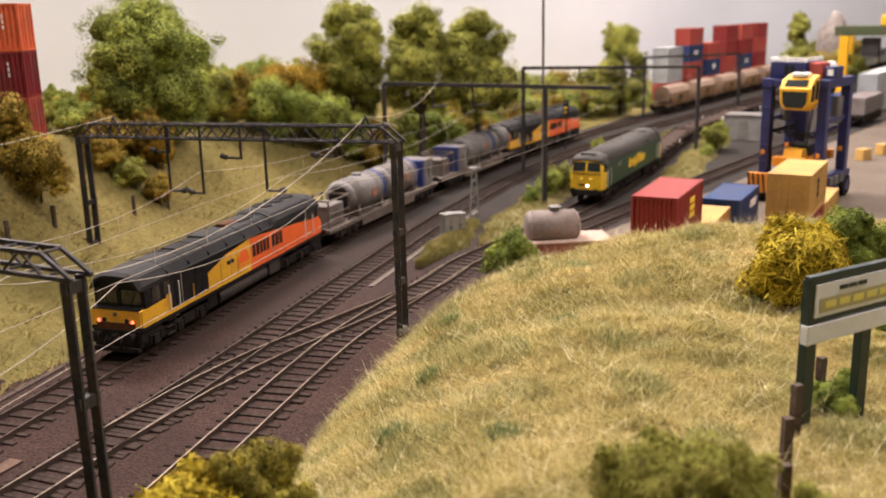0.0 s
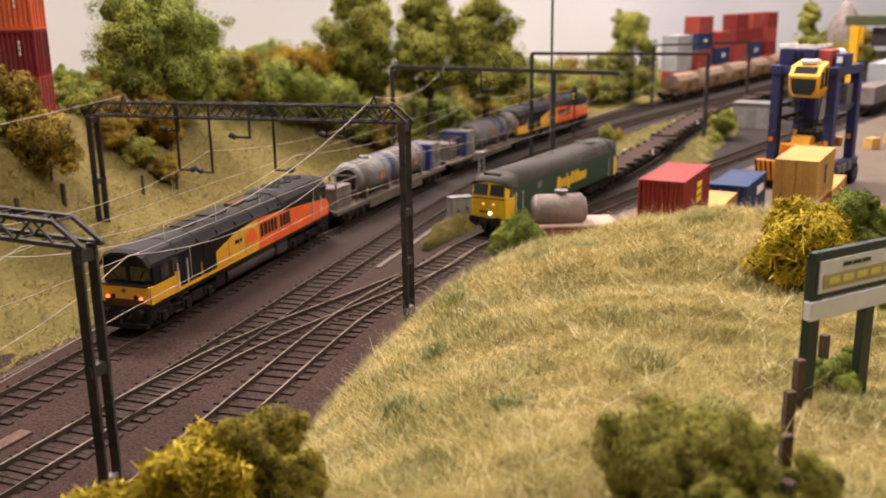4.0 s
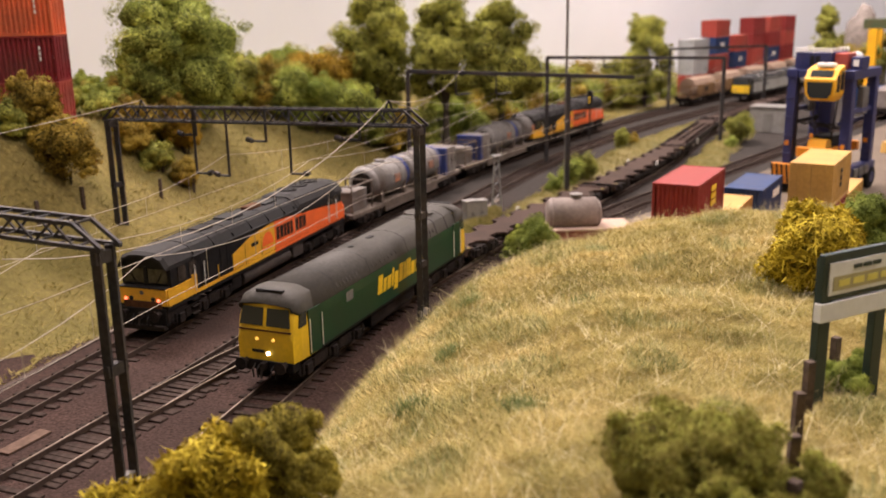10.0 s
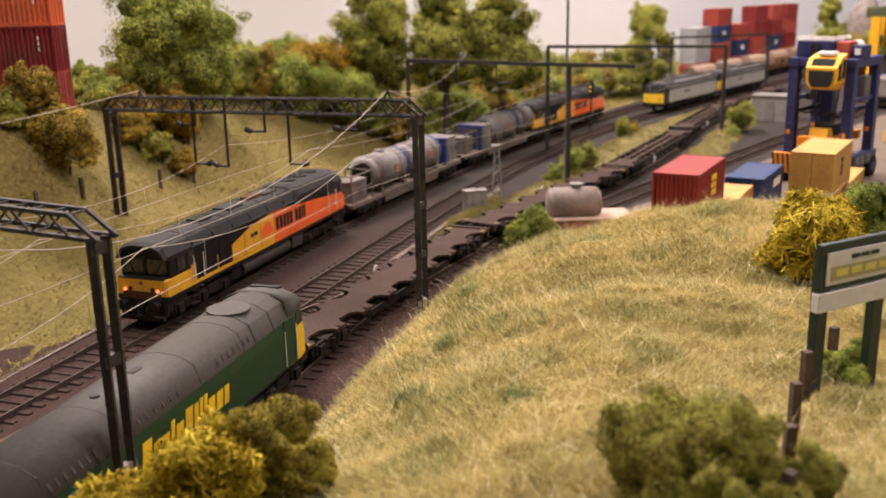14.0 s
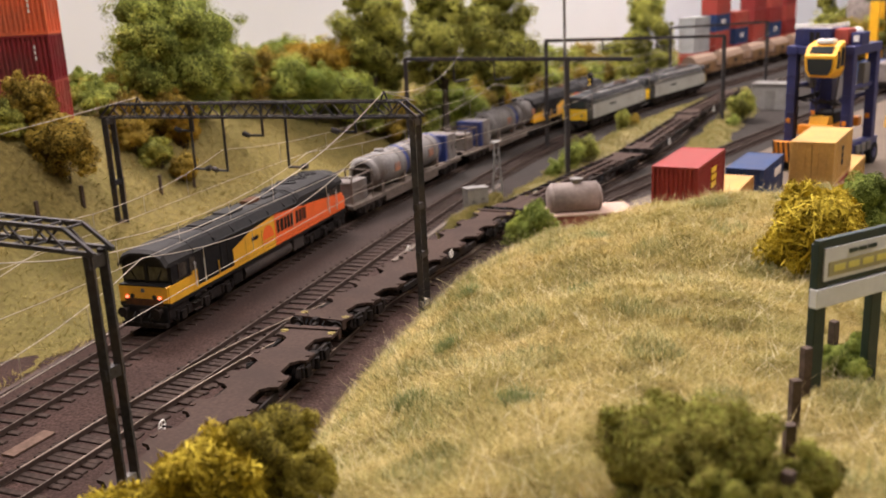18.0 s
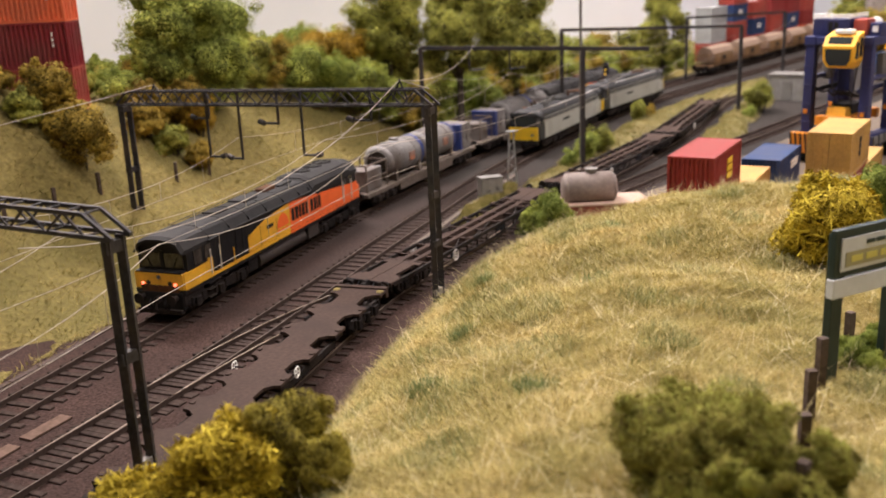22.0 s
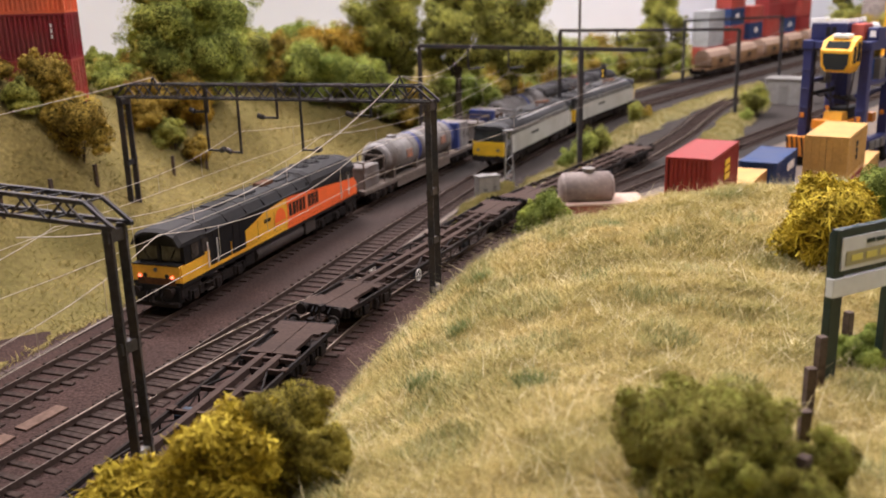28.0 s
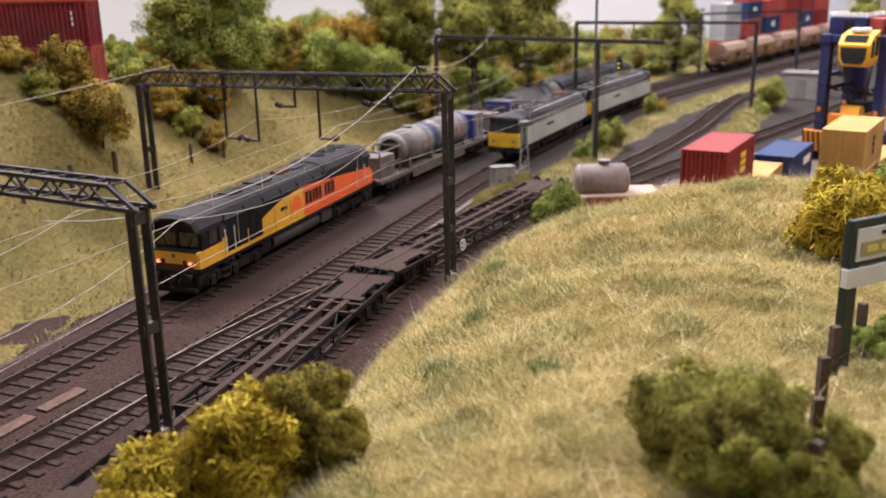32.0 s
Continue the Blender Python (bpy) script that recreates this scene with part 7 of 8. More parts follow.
# relay cabinet, signal ladder post, colour-light signal, tall pole
for cx_, cy_, rz_, k in ((2.3, 60.6, 25, 1.0), (2.95, 61.4, 25, 0.92)):
    cb = thing("relay_cabinet", P(cx_, cy_, -0.34, rz_), "grey lineside relay cabinet on a concrete base", "cabinet", "relay cabinets")
    bm = B()
    box(bm, -0.45, 0.45, -0.36, 0.36, 0.22, 1.72 * k, 0.03)
    body = part("cabinet_body", bm, GREYBOX, cb)
    bm = B()
    box(bm, -0.5, 0.5, -0.42, 0.42, 1.72 * k, 1.8 * k, 0.02)
    part("lid", bm, GREYBOX, cb)
    for sy in (-1, 1):
        bm = B()
        box(bm, *sorted((sy * 0.015, sy * 0.41)), -0.39, -0.36, 0.3, 1.64 * k, 0.01)
        door = part("door", bm, mat("cabinet_pale", (0.27, 0.255, 0.23), 0.7, vary=0.1), body)
        bm = B()
        rod(bm, (sy * 0.08, -0.41, 0.75), (sy * 0.08, -0.41, 0.95), 0.018, 6)
        part("handle", bm, STEEL, door)
    bm = B()
    box(bm, -0.58, 0.58, -0.5, 0.5, 0, 0.22, 0.03)
    part("base", bm, CONCRETE, cb)

PALE = mat("galvanised_pale", (0.26, 0.265, 0.265), 0.5, 0.3, grain=5, vary=0.15, bump=0.05)
lp = thing("lattice_post", P(4.4, 65.8, -0.34, 30), "pale galvanised lattice signal post", "signal post")
for x in (-1, 1):
    bm = B()
    bar(bm, (x * 0.42, 0, 0), (x * 0.16, 0, 3.9), 0.09)
    part("upright", bm, PALE, lp)
for k in range(7):
    a, b = 0.42 - 0.26 * k * 0.53 / 3.9, 0.42 - 0.26 * (k + 1) * 0.53 / 3.9
    bm = B()
    bar(bm, ((-a if k % 2 else a), 0, 0.1 + k * 0.53), ((b if k % 2 else -b), 0, 0.1 + (k + 1) * 0.53), 0.045)
    part("lattice_bar", bm, PALE, lp)
bm = B()
box(bm, -0.38, 0.38, -0.26, 0.26, 3.9, 4.0, 0.02)
part("platform", bm, PALE, lp)

cs = thing("colour_light_signal", P(16.3, 98.5, -0.34, 60), "black colour-light signal showing two yellow lights", "signal")
bm = B()
rod(bm, (0, 0, 0), (0, 0, 4.4), 0.10, 8)
part("post", bm, STEEL, cs)
bm = B()
box(bm, -0.22, 0.22, -0.26, 0.26, 4.0, 5.5, 0.05)
hd = part("signal_head", bm, BLACK, cs)
for k, z in enumerate((4.3, 4.75, 5.2)):
    bm = B()
    rod(bm, (-0.22, 0, z), (-0.30, 0, z), 0.085, 12)
    part("aspect", bm, mat("signal_yellow", (1.0, 0.62, 0.05), 0.4, emit=0.6, vary=0, bump=0) if k < 2 else GLASS, hd)

tp = thing("tall_pole", P(10.0, 70.45, -0.34), "tall thin grey tube standing behind a portal mast", "pole")
bm = B()
rod(bm, (0, 0, 0), (0, 0, 24.0), 0.10, 8)
part("tube", bm, MIDGREY, tp)

# grey hut beyond the portal
hu = thing("lineside_hut", P(37.6, 104.3, -0.3, 58), "plain grey lineside equipment hut", "hut")
bm = B()
box(bm, -1.5, 1.5, -2.0, 2.0, 0, 2.75, 0.04)
hb = part("hut_wall", bm, GREYBOX, hu)
bm = B()
box(bm, -1.62, 1.62, -2.12, 2.12, 2.75, 2.9, 0.04)
part("roof", bm, MIDGREY, hu)
bm = B()
box(bm, -1.55, -1.48, -0.5, 0.5, 0.1, 2.1)
part("door", bm, MIDGREY, hb)
for k in range(3):
    bm = B()
    box(bm, -1.0 + k * 0.9, -0.9 + k * 0.9, -2.06, -2.0, 0.1, 2.7)
    part("wall_batten", bm, STEEL, hb)

# ---- straddle carrier ----
sc = thing("straddle_carrier", P(30.2, 70.3, -0.2, 47), "blue straddle carrier with a yellow cab and orange spreader", "crane")
CL, CW, CH = 2.35, 2.08, 8.75
for sy in (-1, 1):
    bm = B()
    box(bm, -CL - 0.9, CL + 0.9, sy * CW - 0.40, sy * CW + 0.40, 1.25, 2.15, 0.06)
    sill = part("side_sill", bm, CRANEBLUE, sc)
    for k in range(3):
        bm = B()
        box(bm, -1.5 + k * 1.1, -0.7 + k * 1.1, *sorted((sy * (CW + 0.40), sy * (CW + 0.56))), 1.35, 2.0, 0.04)
        part("sill_locker", bm, MIDGREY, sill)
    for sx in (-1, 1):
        bm = B()
        box(bm, sx * CL - 0.36, sx * CL + 0.36, sy * CW - 0.34, sy * CW + 0.34, 2.1, CH, 0.05)
        leg = part("leg", bm, CRANEBLUE, sc)
        for z in (2.9, 4.3, 5.7, 7.1):
            bm = B()
            box(bm, sx * CL - 0.40, sx * CL + 0.40, sy * CW - 0.38, sy * CW + 0.38, z, z + 0.10, 0.02)
            part("leg_flange", bm, CRANEBLUE, leg)
        bm = B()
        box(bm, sx * CL - 0.44, sx * CL - 0.37, sy * CW - 0.10, sy * CW + 0.20, 3.6, 3.95, 0.02)
        part("warning_plate", bm, CRANEORANGE, leg)
        bm = B()
        rod(bm, (sx * CL + 0.12, sy * (CW - 0.40), 2.2), (sx * CL + 0.12, sy * (CW - 0.40), CH - 0.2), 0.06, 6)
        part("hydraulic_pipe", bm, STEEL, leg)
    for k in range(3):
        x = -CL - 0.25 + k * (CL + 0.25)
        bm = B()
        rod(bm, (x, sy * CW - 0.44, 0.88), (x, sy * CW + 0.44, 0.88), 0.80, 22)
        rod(bm, (x, sy * CW - 0.36, 0.88), (x, sy * CW + 0.36, 0.88), 0.88, 22)
        wh = part("wheel", bm, RUBBER, sc)
        bm = B()
        rod(bm, (x, sy * CW - 0.47, 0.88), (x, sy * CW + 0.47, 0.88), 0.40, 14)
        part("hub", bm, CRANEBLUE, wh)
        bm = B()
        box(bm, x - 0.2, x + 0.2, sy * CW - 0.5, sy * CW + 0.5, 0.9, 1.3, 0.04)
        part("wheel_fork", bm, CRANEBLUE, sill)
    bm = B()
    box(bm, -CL - 0.45, CL + 0.45, sy * CW - 0.42, sy * CW + 0.42, CH - 0.1, CH + 0.55, 0.05)
    part("top_beam", bm, CRANEBLUE, sc)
    bm = B()
    box(bm, -CL - 1.35, -CL - 0.9, sy * CW - 0.75, sy * CW + 0.75, 0.8, 2.3, 0.05)
    gd = part("bumper", bm, CRANEORANGE, sc, "orange bumper with black chevrons")
    for k in range(4):
        bm = B()
        bar(bm, (-CL - 1.37, sy * CW - 0.62 + k * 0.38, 0.86), (-CL - 1.37, sy * CW - 0.44 + k * 0.38, 2.26), 0.04, 0.14)
        part("chevron", bm, BLACK, gd)
for sx in (-1, 1):
    bm = B()
    box(bm, sx * CL - 0.40, sx * CL + 0.40, -CW + 0.43, CW - 0.43, CH - 0.05, CH + 0.5, 0.05)
    part("cross_beam", bm, CRANEBLUE, sc)
bm = B()
box(bm, -1.9, 1.4, -0.4, 2.3, CH + 0.56, CH + 1.75, 0.08)
eng = part("engine_house", bm, CRANEBLUE, sc)
for k in range(5):
    bm = B()
    box(bm, -1.93, -1.88, 0.0 + k * 0.42, 0.32 + k * 0.42, CH + 0.8, CH + 1.5)
    part("louvre", bm, BLACK if k in (1, 2) else CRANEBLUE, eng)
bm = B()
box(bm, -1.7, -0.1, -1.55, -0.55, CH + 0.56, CH + 1.72, 0.1)
part("red_housing", bm, CMATS["brick"], sc, "red machinery housing")
bm = B()
rod(bm, (-0.2, -1.2, CH + 1.3), (1.2, -1.2, CH + 1.3), 0.42, 16)
part("silencer", bm, WHITE, sc, "pale round exhaust silencer")
bm = B()
box(bm, -1.6, 0.0, -2.5, -1.7, CH + 0.56, CH + 1.45, 0.06)
cl_ = part("control_locker", bm, CRANEBLUE, sc)
bm = B()
box(bm, -1.63, -1.58, -2.3, -1.9, CH + 0.8, CH + 1.25)
part("locker_panel", bm, WHITE, cl_)
for z in (CH + 1.86, CH + 2.02):
    bm = B()
    for a, b in (((-1.9, 2.3), (-1.9, -0.4)), ((-1.9, 2.3), (1.4, 2.3)), ((-1.9, -0.4), (1.4, -0.4))):
        rod(bm, (*a, z), (*b, z), 0.05, 6)
    part("guard_rail", bm, WHITE, sc)
for x, y in ((-1.9, 2.3), (-1.9, 0.95), (-1.9, -0.4), (-0.2, 2.3), (1.4, 2.3), (-0.2, -0.4), (1.4, -0.4)):
    bm = B()
    rod(bm, (x, y, CH + 1.72), (x, y, CH + 2.04), 0.045, 6)
    part("guard_post", bm, WHITE, sc)
# cab: a glazed box hung before the front beam, its face leaning outwards
bm = B()
CY, CX, CZ = -0.7, -CL - 0.42, 0.55
loft(bm, [(CX - 1.75, [(CY - 0.75, 6.75 + CZ), (CY + 0.75, 6.75 + CZ), (CY + 1.02, 7.15 + CZ), (CY + 1.12, 8.20 + CZ), (CY - 1.12, 8.20 + CZ), (CY - 1.02, 7.15 + CZ)]),
          (CX - 1.15, [(CY - 0.9, 6.62 + CZ), (CY + 0.9, 6.62 + CZ), (CY + 1.12, 7.1 + CZ), (CY + 1.15, 8.85 + CZ), (CY - 1.15, 8.85 + CZ), (CY - 1.12, 7.1 + CZ)]),
          (CX, [(CY - 0.9, 6.7 + CZ), (CY + 0.9, 6.7 + CZ), (CY + 1.1, 7.2 + CZ), (CY + 1.1, 9.15 + CZ), (CY - 1.1, 9.15 + CZ), (CY - 1.1, 7.2 + CZ)])])
cab = part("cab", bm, CRANEYELLOW, sc, "yellow operator's cab")
bm = B()
prism(bm, [(CY - 0.62, 6.86 + CZ), (CY + 0.62, 6.86 + CZ), (CY + 0.86, 7.22 + CZ), (CY + 0.92, 8.02 + CZ), (CY - 0.92, 8.02 + CZ), (CY - 0.86, 7.22 + CZ)], CX - 1.80, CX - 1.70)
part("cab_window", bm, GLASS, cab)
bm = B()
loft(bm, [(CX - 1.62, [(CY - 0.8, 8.30 + CZ), (CY + 0.8, 8.30 + CZ), (CY + 0.8, 8.42 + CZ), (CY - 0.8, 8.42 + CZ)]), (CX - 1.24, [(CY - 0.8, 8.70 + CZ), (CY + 0.8, 8.70 + CZ), (CY + 0.8, 8.84 + CZ), (CY - 0.8, 8.84 + CZ)])])
part("roof_window", bm, GLASS, cab)
for sy in (-1, 1):
    for xa, xb, za, zb_ in ((-1.45, -0.95, 7.3 + CZ, 8.5 + CZ), (-0.8, -0.2, 7.4 + CZ, 8.75 + CZ)):
        bm = B()
        box(bm, CX + xa, CX + xb, *sorted((CY + sy * 1.0, CY + sy * 1.155)), za, zb_, 0.03)
        part("cab_side_window", bm, GLASS, cab)
bm = B()
box(bm, CX - 1.1, CX - 0.2, CY - 0.6, CY + 0.6, 9.0 + CZ, 9.32 + CZ, 0.08)
ac = part("air_conditioner", bm, WHITE, cab)
for k in range(3):
    bm = B()
    rod(bm, (CX - 0.85 + k * 0.3, CY, 9.32 + CZ), (CX - 0.85 + k * 0.3, CY, 9.36 + CZ), 0.12, 10)
    part("vent_cap", bm, BLACK, ac)
# spreader, head block and the cables above it
bm = B()
box(bm, -2.9, 2.9, -0.85, 0.85, 3.05, 3.45, 0.05)
sp = part("spreader", bm, CRANEORANGE, sc)
for sx in (-1, 1):
    bm = B()
    box(bm, sx * 2.75 - 0.35, sx * 2.75 + 0.35, -1.25, 1.25, 2.85, 3.55, 0.05)
    part("spreader_end", bm, CRANEORANGE, sp)
    bm = B()
    slab(bm, [(sx * 2.4, 3.5), (sx * 1.2, 3.5), (sx * 1.5, 4.1), (sx * 2.2, 4.1)], -0.7, 0.7)
    part("head_bracket", bm, CRANEYELLOW, sp)
bm = B()
box(bm, -1.3, 1.3, -0.75, 0.75, 3.5, 4.3, 0.08)
part("head_block", bm, BLACK, sp)
bm = B()
box(bm, 0.7, 1.6, 0.3, 1.2, 4.3, CH, 0.05)
part("cable_column", bm, CRANEBLUE, sc)
for k in range(7):
    y, sag = -1.5 + k * 0.5, 0.35 + 0.13 * (k % 3)
    pts = [(-CL + 0.2 + u * (2 * CL - 0.4), y + 0.25 * math.sin(3 * u + k), 5.35 - sag * 4 * u * (1 - u)) for u in [i / 8 for i in range(9)]]
    part("hanging_cable", loft(B(), [(x, [(cy_ + 0.09 * math.cos(a), cz_ + 0.09 * math.sin(a)) for a in (0, 1.26, 2.51, 3.77, 5.03)]) for x, cy_, cz_ in pts]), BLACK, sc)
for sy in (-1, 1):
    bm = B()
    box(bm, -CL, CL, sy * (CW - 0.55) - 0.10, sy * (CW - 0.55) + 0.10, 5.25, 5.55, 0.03)
    part("guide_beam", bm, BLACK if sy > 0 else CRANEBLUE, sc)
    bm = B()
    box(bm, 0.2, 1.3, sy * (CW - 0.1) - 0.25, sy * (CW - 0.1) + 0.25, 5.9, 7.9, 0.06)
    part("electric_cabinet", bm, MIDGREY, sc)
    bm = B()
    box(bm, -CL + 0.36, CL - 0.36, sy * CW - 0.16, sy * CW + 0.16, 6.1, 6.4, 0.03)
    part("side_brace", bm, CRANEBLUE, sc)
    for sx in (-1, 1):
        bm = B()
        rod(bm, (sx * 1.2, sy * 0.6, 4.2), (sx * 1.6, sy * 1.2, CH), 0.06, 6)
        part("hoist_rope", bm, STEEL, sp)

# ---- far end of the yard: gantry crane, wagons, blocks ----
gc = thing("gantry_crane", P(79.2, 148, -0.2, -34), "yellow and green gantry crane far down the yard", "crane")
for sy, sx in ((-1, -1), (-1, 1), (1, -1), (1, 1)):
    bm = B()
    box(bm, sx * 10 - 0.7, sx * 10 + 0.7, sy * 2.2 - 0.5, sy * 2.2 + 0.5, 0, 9.4, 0.05)
    part("leg", bm, CRANEYELLOW, gc)
for sx in (-1, 1):
    bm = B()
    box(bm, sx * 10 - 0.6, sx * 10 + 0.6, -3.6, 3.6, 0, 0.9, 0.05)
    part("end_carriage", bm, CRANEYELLOW, gc)
for sy in (-1, 1):
    bm = B()
    box(bm, -11.5, 22, sy * 2.2 - 0.5, sy * 2.2 + 0.5, 9.4, 10.9, 0.06)
    part("bridge_girder", bm, mat("crane_green", (0.05, 0.075, 0.03), 0.5, vary=0.2, dirt=(0.12, 0.08, 0.03)), gc)
bm = B()
box(bm, -5.0, 12.0, -1.6, 1.6, 10.9, 12.6, 0.3)
part("trolley", bm, CRANEYELLOW, gc)
bm = B()
box(bm, -7.6, -5.0, -1.2, 1.2, 6.2, 9.0, 0.1)
part("operator_cab", bm, STEEL, gc)
for x, y, tone, z in ((63.5, 128.5, "grey", -0.2), (67.3, 133.5, "grey", -0.2), (71.2, 138.5, "blue", -0.2), (63.5, 128.5, "grey", 2.4), (67.3, 133.5, "white", 2.4), (71.2, 138.5, "grey", 2.4), (58.6, 126.5, "blue", -0.2)):
    container(P(x, y, z, 52), tone, 6.06, label=f"{tone} shipping container far down the yard", group="far yard containers")
ow = thing("open_wagon", P(56.0, 115.2, 0.0, 52), "grey boxed open wagon with dark underframe in the yard", "wagon")
bm = B()
box(bm, -4.6, 4.6, -1.3, 1.3, 1.25, 3.3, 0.05)
wb = part("wagon_body", bm, mat("wagon_grey_brown", (0.20, 0.175, 0.165), 0.7, grain=5, vary=0.2, bump=0.1, dirt=(0.11, 0.085, 0.07), dirt_amount=0.6), ow)
for sy in (-1, 1):
    for k in range(7):
        bm = B()
        box(bm, -4.3 + k * 1.43 - 0.06, -4.3 + k * 1.43 + 0.06, sy * 1.34 - 0.06, sy * 1.34 + 0.06, 1.3, 3.25)
        part("side_rib", bm, MIDGREY, wb)
bm = B()
box(bm, -4.8, 4.8, -1.25, 1.25, 0.85, 1.25, 0.03)
part("underframe", bm, UNDER, ow)
for d in (1, -1):
    bogie(ow, d * 3.2, 0.0, 2, 1.8, 0.45)
    buffers(ow, d * 4.8, d)
gh = thing("grey_boulder", P(71.4, 160, 0, 20), "rounded grey-brown rock on the far hill", "rock")
bm = B()
o = bmesh.ops.create_icosphere(bm, subdivisions=3, radius=1)
for v in o["verts"]:
    k = 1 + 0.14 * noise.noise(v.co * 1.7)
    v.co = Vector((v.co.x * 2.7 * k, v.co.y * 2.6 * k, (v.co.z + 0.85) * 6.9 * k))
part("rock", bm, mat("rock_grey_brown", (0.27, 0.235, 0.215), 0.95, grain=2, vary=0.3, bump=0.6, dirt=(0.15, 0.12, 0.10)), gh, smooth=True)
for x, y in ((43.06, 87.2), (46.4, 90.1), (49.8, 93.0)):
    kb = thing("concrete_block", P(x, y, -0.2, 30), "yellow-painted concrete kerb block on the hardstanding", "block", "yellow kerb blocks")
    bm = B()
    box(bm, -0.7, 0.7, -0.5, 0.5, 0, 1.1, 0.06, 0.12)
    part("block", bm, CMATS["yellow"], kb)

# ---- lineside bits: boards and trough ----
tb = thing("cable_trough", P(0, 0), "pale concrete cable trough along the ballast's edge", "cable trough")
for k, s in enumerate(np.arange(2, 40, 1.6)):
    p, t = A_LINE.at(s), A_LINE.turn(s)
    q = p - np.array([t[1], -t[0]]) * 2.15
    bm = B()
    a, b = Vector((q[0], q[1], -0.24)), Vector((q[0] + t[0] * 1.55, q[1] + t[1] * 1.55, -0.24))
    bar(bm, a, b, 0.26, 0.12)
    part("trough_lid", bm, mat("trough_concrete", (0.095, 0.07, 0.06), 0.9, grain=5, vary=0.3, bump=0.3), tb)
tb = thing("cable_trough", P(0, 0), "pale dusty concrete cable trough between the tracks", "cable trough")
for s in np.arange(B_LINE.near(-4.0, 50.0), B_LINE.near(3.2, 69.0), 1.0):
    p, t = B_LINE.at(s), B_LINE.turn(s)
    q = p + np.array([t[1], -t[0]]) * 1.72
    bm = B()
    bar(bm, (q[0], q[1], -0.24), (q[0] + t[0] * 0.96, q[1] + t[1] * 0.96, -0.24), 0.30, 0.14)
    part("trough_lid", bm, mat("trough_dusty", (0.15, 0.125, 0.105), 0.9, grain=5, vary=0.3, bump=0.3), tb)
for x, y, rz in ((-15.2, 26.3, 68), (-14.3, 28.5, 66)):
    pb = thing("timber_board", P(x, y, -0.245, rz), "weathered timber board lying between the tracks", "board", "boards between the tracks")
    bm = B()
    box(bm, -1.0, 0.9, -0.28, 0.28, 0, 0.08, 0.01)
    part("plank", bm, mat("board_wood", (0.13, 0.085, 0.065), 0.9, grain=4, vary=0.25, bump=0.3), pb)

# ---- overhead wires ----


def wire(name, pts, thick, label):
    """One wire through supports, hanging a little between them."""
    ob = thing(name, P(0, 0), label, "wire", "overhead line wires")
    bm = B()
    line_pts = [Vector(pts[0][0])]
    for (a, sag), (b, _) in zip(pts, pts[1:]):
        a, b = Vector(a), Vector(b)
        n = 10 if sag else 1
        for i in range(1, n + 1):
            t = i / n
            c = a.lerp(b, t) - Vector((0, 0, sag * 4 * t * (1 - t)))
            line_pts.append(c)
    rings = []
    for i, c in enumerate(line_pts):
        d = (line_pts[min(i + 1, len(line_pts) - 1)] - line_pts[max(i - 1, 0)]).normalized()
        side = d.cross(Vector((0, 0, 1))).normalized()
        up = side.cross(d)
        rings.append([bm.verts.new(c + (side * math.cos(k * 1.2566) + up * math.sin(k * 1.2566)) * thick) for k in range(5)])
    for p, q in zip(rings, rings[1:]):
        for k in range(5):
            bm.faces.new((p[k], p[(k + 1) % 5], q[(k + 1) % 5], q[k]))
    part("strand", bm, WIRE, ob)
    return ob


def over(line, y, z, off=0.0):
    i = int(np.argmin(np.abs(line.p[:, 1] - y)))
    t = line.turn(line.s[i])
    q = line.p[i] + np.array([t[1], -t[0]]) * off
    return (float(q[0]), float(q[1]), z)


for line, ys, off in ((A_LINE, (10, 30.0, 46.5, 72.0, 88.0, 126.0), 0.0), (B_LINE, (10, 27.5, 44.3, 73.0, 89.0, 127.0), 0.0), (C_LINE, (12, 26.0, 41.5, 74.5, 91.0, 128.0), -0.6)):
    wire("contact_wire", [(over(line, y, 5.35, off), 0.0) for y in ys], 0.012, "thin pale contact wire over the track")
    wire("catenary_wire", [(over(line, y, 7.0, off), 0.9) for y in ys], 0.013, "thin pale catenary wire over the track")
    dr = thing("dropper_set", P(0, 0), "thin droppers between catenary and contact wire", "wire", "overhead line wires")
    for y0, y1 in zip(ys, ys[1:]):
        for f_ in (0.2, 0.4, 0.6, 0.8):
            a = Vector(over(line, y0, 0, off)).lerp(Vector(over(line, y1, 0, off)), f_)
            bm = B()
            rod(bm, a + Vector((0, 0, 5.35)), a + Vector((0, 0, 7.0 - 0.9 * 4 * f_ * (1 - f_))), 0.010, 4)
            part("dropper", bm, WIRE, dr)
PEAK_L, PEAK_R = (-15.48, 48.83, 9.62), (-1.97, 41.36, 10.08)
wire("earth_wire", [((-30.0, 30.0, 7.6), 0.2), (PEAK_L, 0.0), ((-15.0, 48.5, 9.15), 0.0)], 0.019, "pale earth wire from the portal's peak")
wire("earth_wire", [((-14.0, 28.0, 6.5), 2.0), (PEAK_R, 0.0), ((-0.6, 40.6, 9.72), 0.0)], 0.021, "pale earth wire from the portal's peak")
wire("earth_wire", [(PEAK_R, 0.8), ((2.0, 70.4, 9.4), 1.0), ((14.0, 87.9, 9.3), 1.2), ((36.0, 127.4, 8.1), 0.0)], 0.014, "pale earth wire up the line")
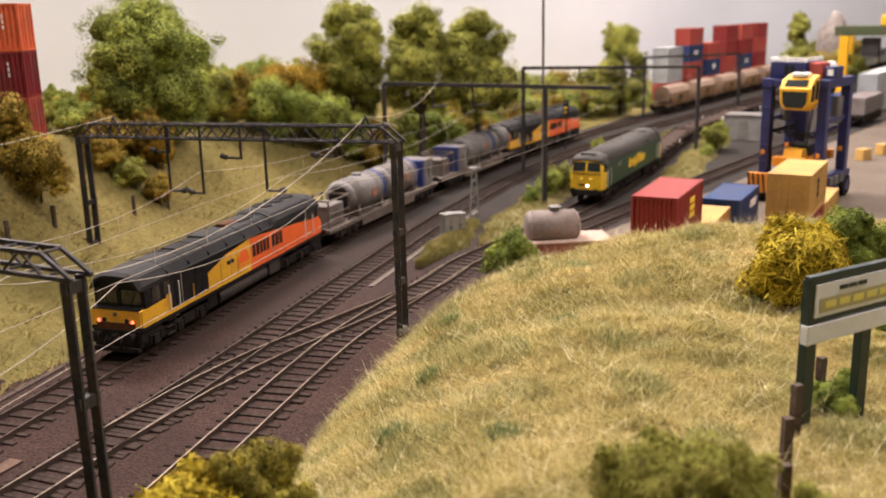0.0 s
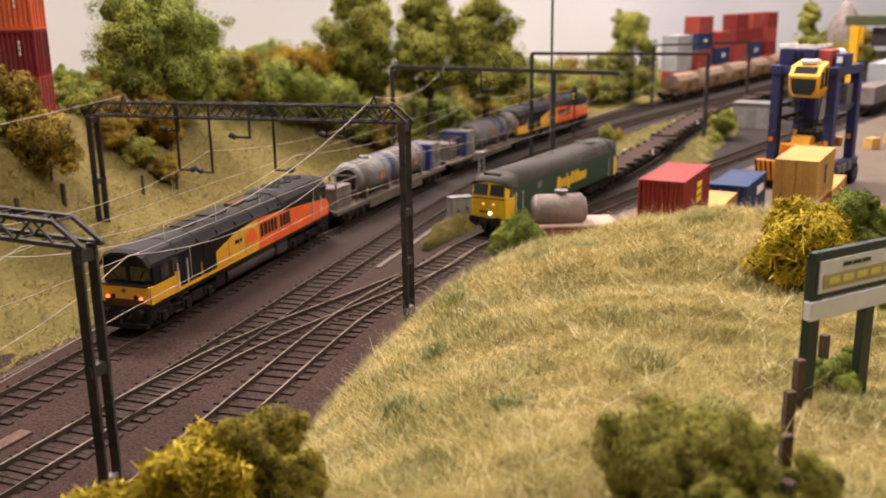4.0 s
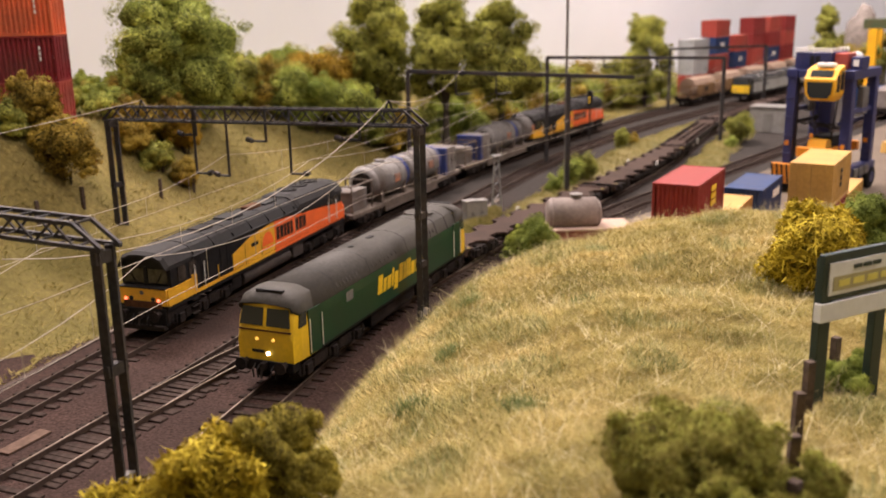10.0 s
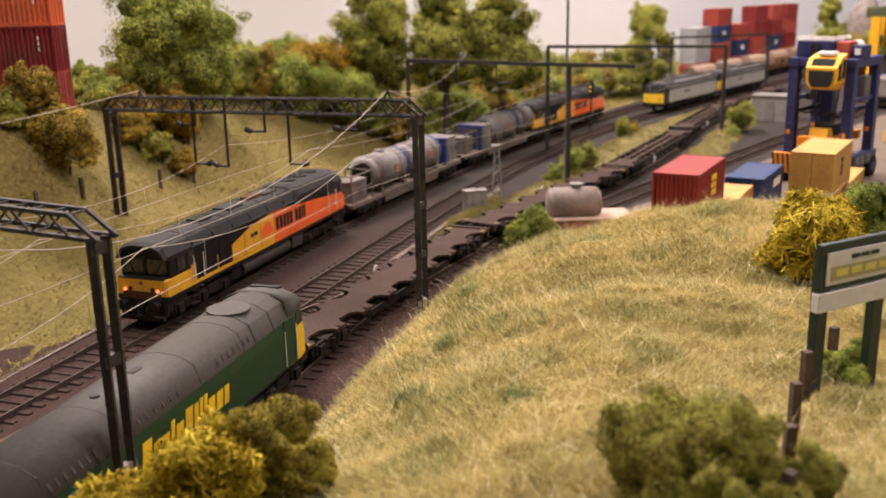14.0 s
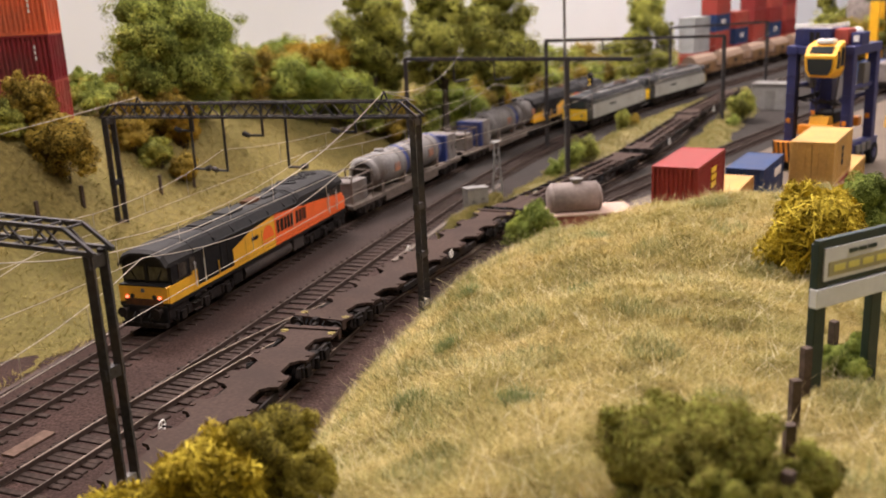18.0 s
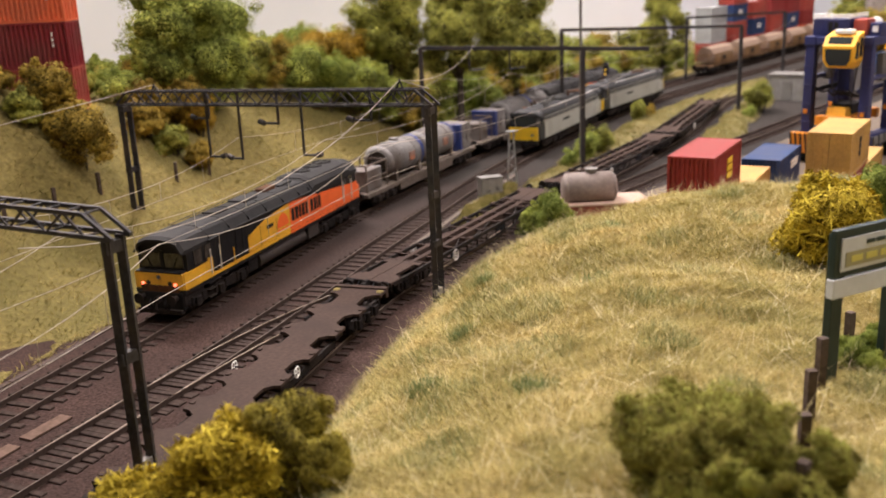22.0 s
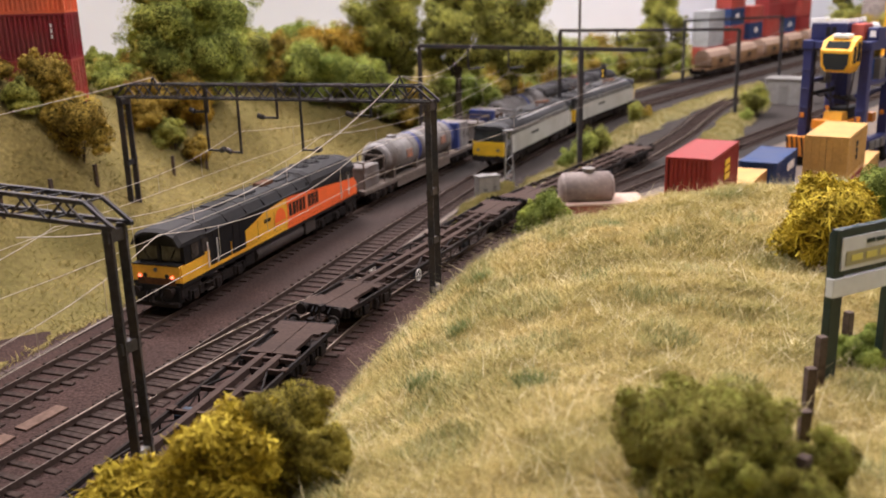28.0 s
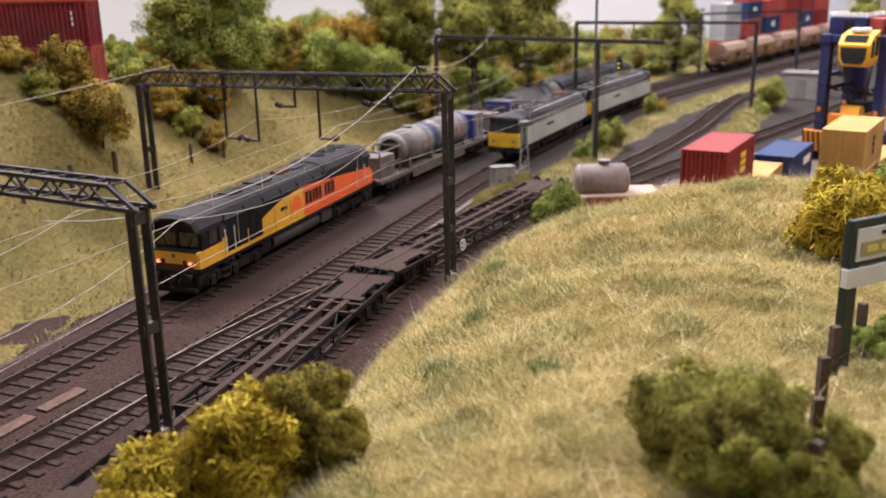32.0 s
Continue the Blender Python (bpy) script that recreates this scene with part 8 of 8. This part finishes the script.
for q in (PEAK_L, PEAK_R):
    pk = thing("peak_bracket", P(q[0], q[1], q[2] - 0.9), "small steel bracket on the portal's girder", "bracket", "wire peaks")
    bm = B()
    rod(bm, (-0.35, 0.15, 0), (0, 0, 0.92), 0.05, 6)
    rod(bm, (0.35, -0.15, 0), (0, 0, 0.92), 0.05, 6)
    part("bracket_leg", bm, STEEL, pk)

# ---- sleepers, last: near ones one by one ----
for tr, (n, ln, s0, s1, lab), near_s in zip(TRACK_OBS, TRACKS, (45, 50, 50, 40, 0)):
    sleepers(tr, ln, max(s0, -20), s1, near_s)


# ---- what moves ----
TRAIN_S = [(0, 65.9), (1, 61.8), (2, 57.7), (3, 53.6), (4, 49.5), (5, 45.4), (6, 41.2), (7, 37.0), (8, 32.75), (9, 28.4), (10, 23.95)]
LOCO_AT, WAGONS_AT = 8.35, (28.1, 49.7, 71.1, 93.6, 115.0)
PAIR_S = [(0, 212.0), (8, 151.0), (9, 143.7), (10, 134.5), (11.5, 122.6), (12, 118.9), (13, 112.0), (14, 105.2), (15, 99.0), (16.5, 91.2), (17, 88.4), (18, 83.0), (19, 77.9), (20, 73.0), (20.5, 70.8),
          (21, 68.8), (21.5, 67.0), (22, 65.4), (23, 62.7), (24, 60.7), (25, 59.3), (26, 58.4), (27, 58.0), (28, 57.9), (32, 57.9)]
PAIR_AT = (8.9, 27.0)


def train_s(t):
    if t <= 10:
        return float(np.interp(t, [r[0] for r in TRAIN_S], [r[1] for r in TRAIN_S]))
    return 23.95 - 4.45 * (t - 10)


def pair_s(t):
    return float(np.interp(t, [r[0] for r in PAIR_S], [r[1] for r in PAIR_S]))


green = loco47(C_LINE.place(train_s(0) + LOCO_AT, 5.6, back=True))
flats = [(flat_solid if i < 2 else flat_skeletal)(C_LINE.place(train_s(0) + a, 6.6, back=True)) for i, a in enumerate(WAGONS_AT)]
greys = [loco86(B_LINE.place(pair_s(0) + a, 5.0, back=True)) for a in PAIR_AT]


def motions():
    times = [i * 0.5 for i in range(65)]
    for ob, off, half in [(green, LOCO_AT, 5.6)] + [(w, a, 8.0) for w, a in zip(flats, WAGONS_AT)]:
        walk(ob, [(t, C_LINE.place(train_s(t) + off, half, back=True)) for t in times])
    for ob, off in zip(greys, PAIR_AT):
        walk(ob, [(t, B_LINE.place(pair_s(t) + off, 5.0, back=True)) for t in times])


motions()
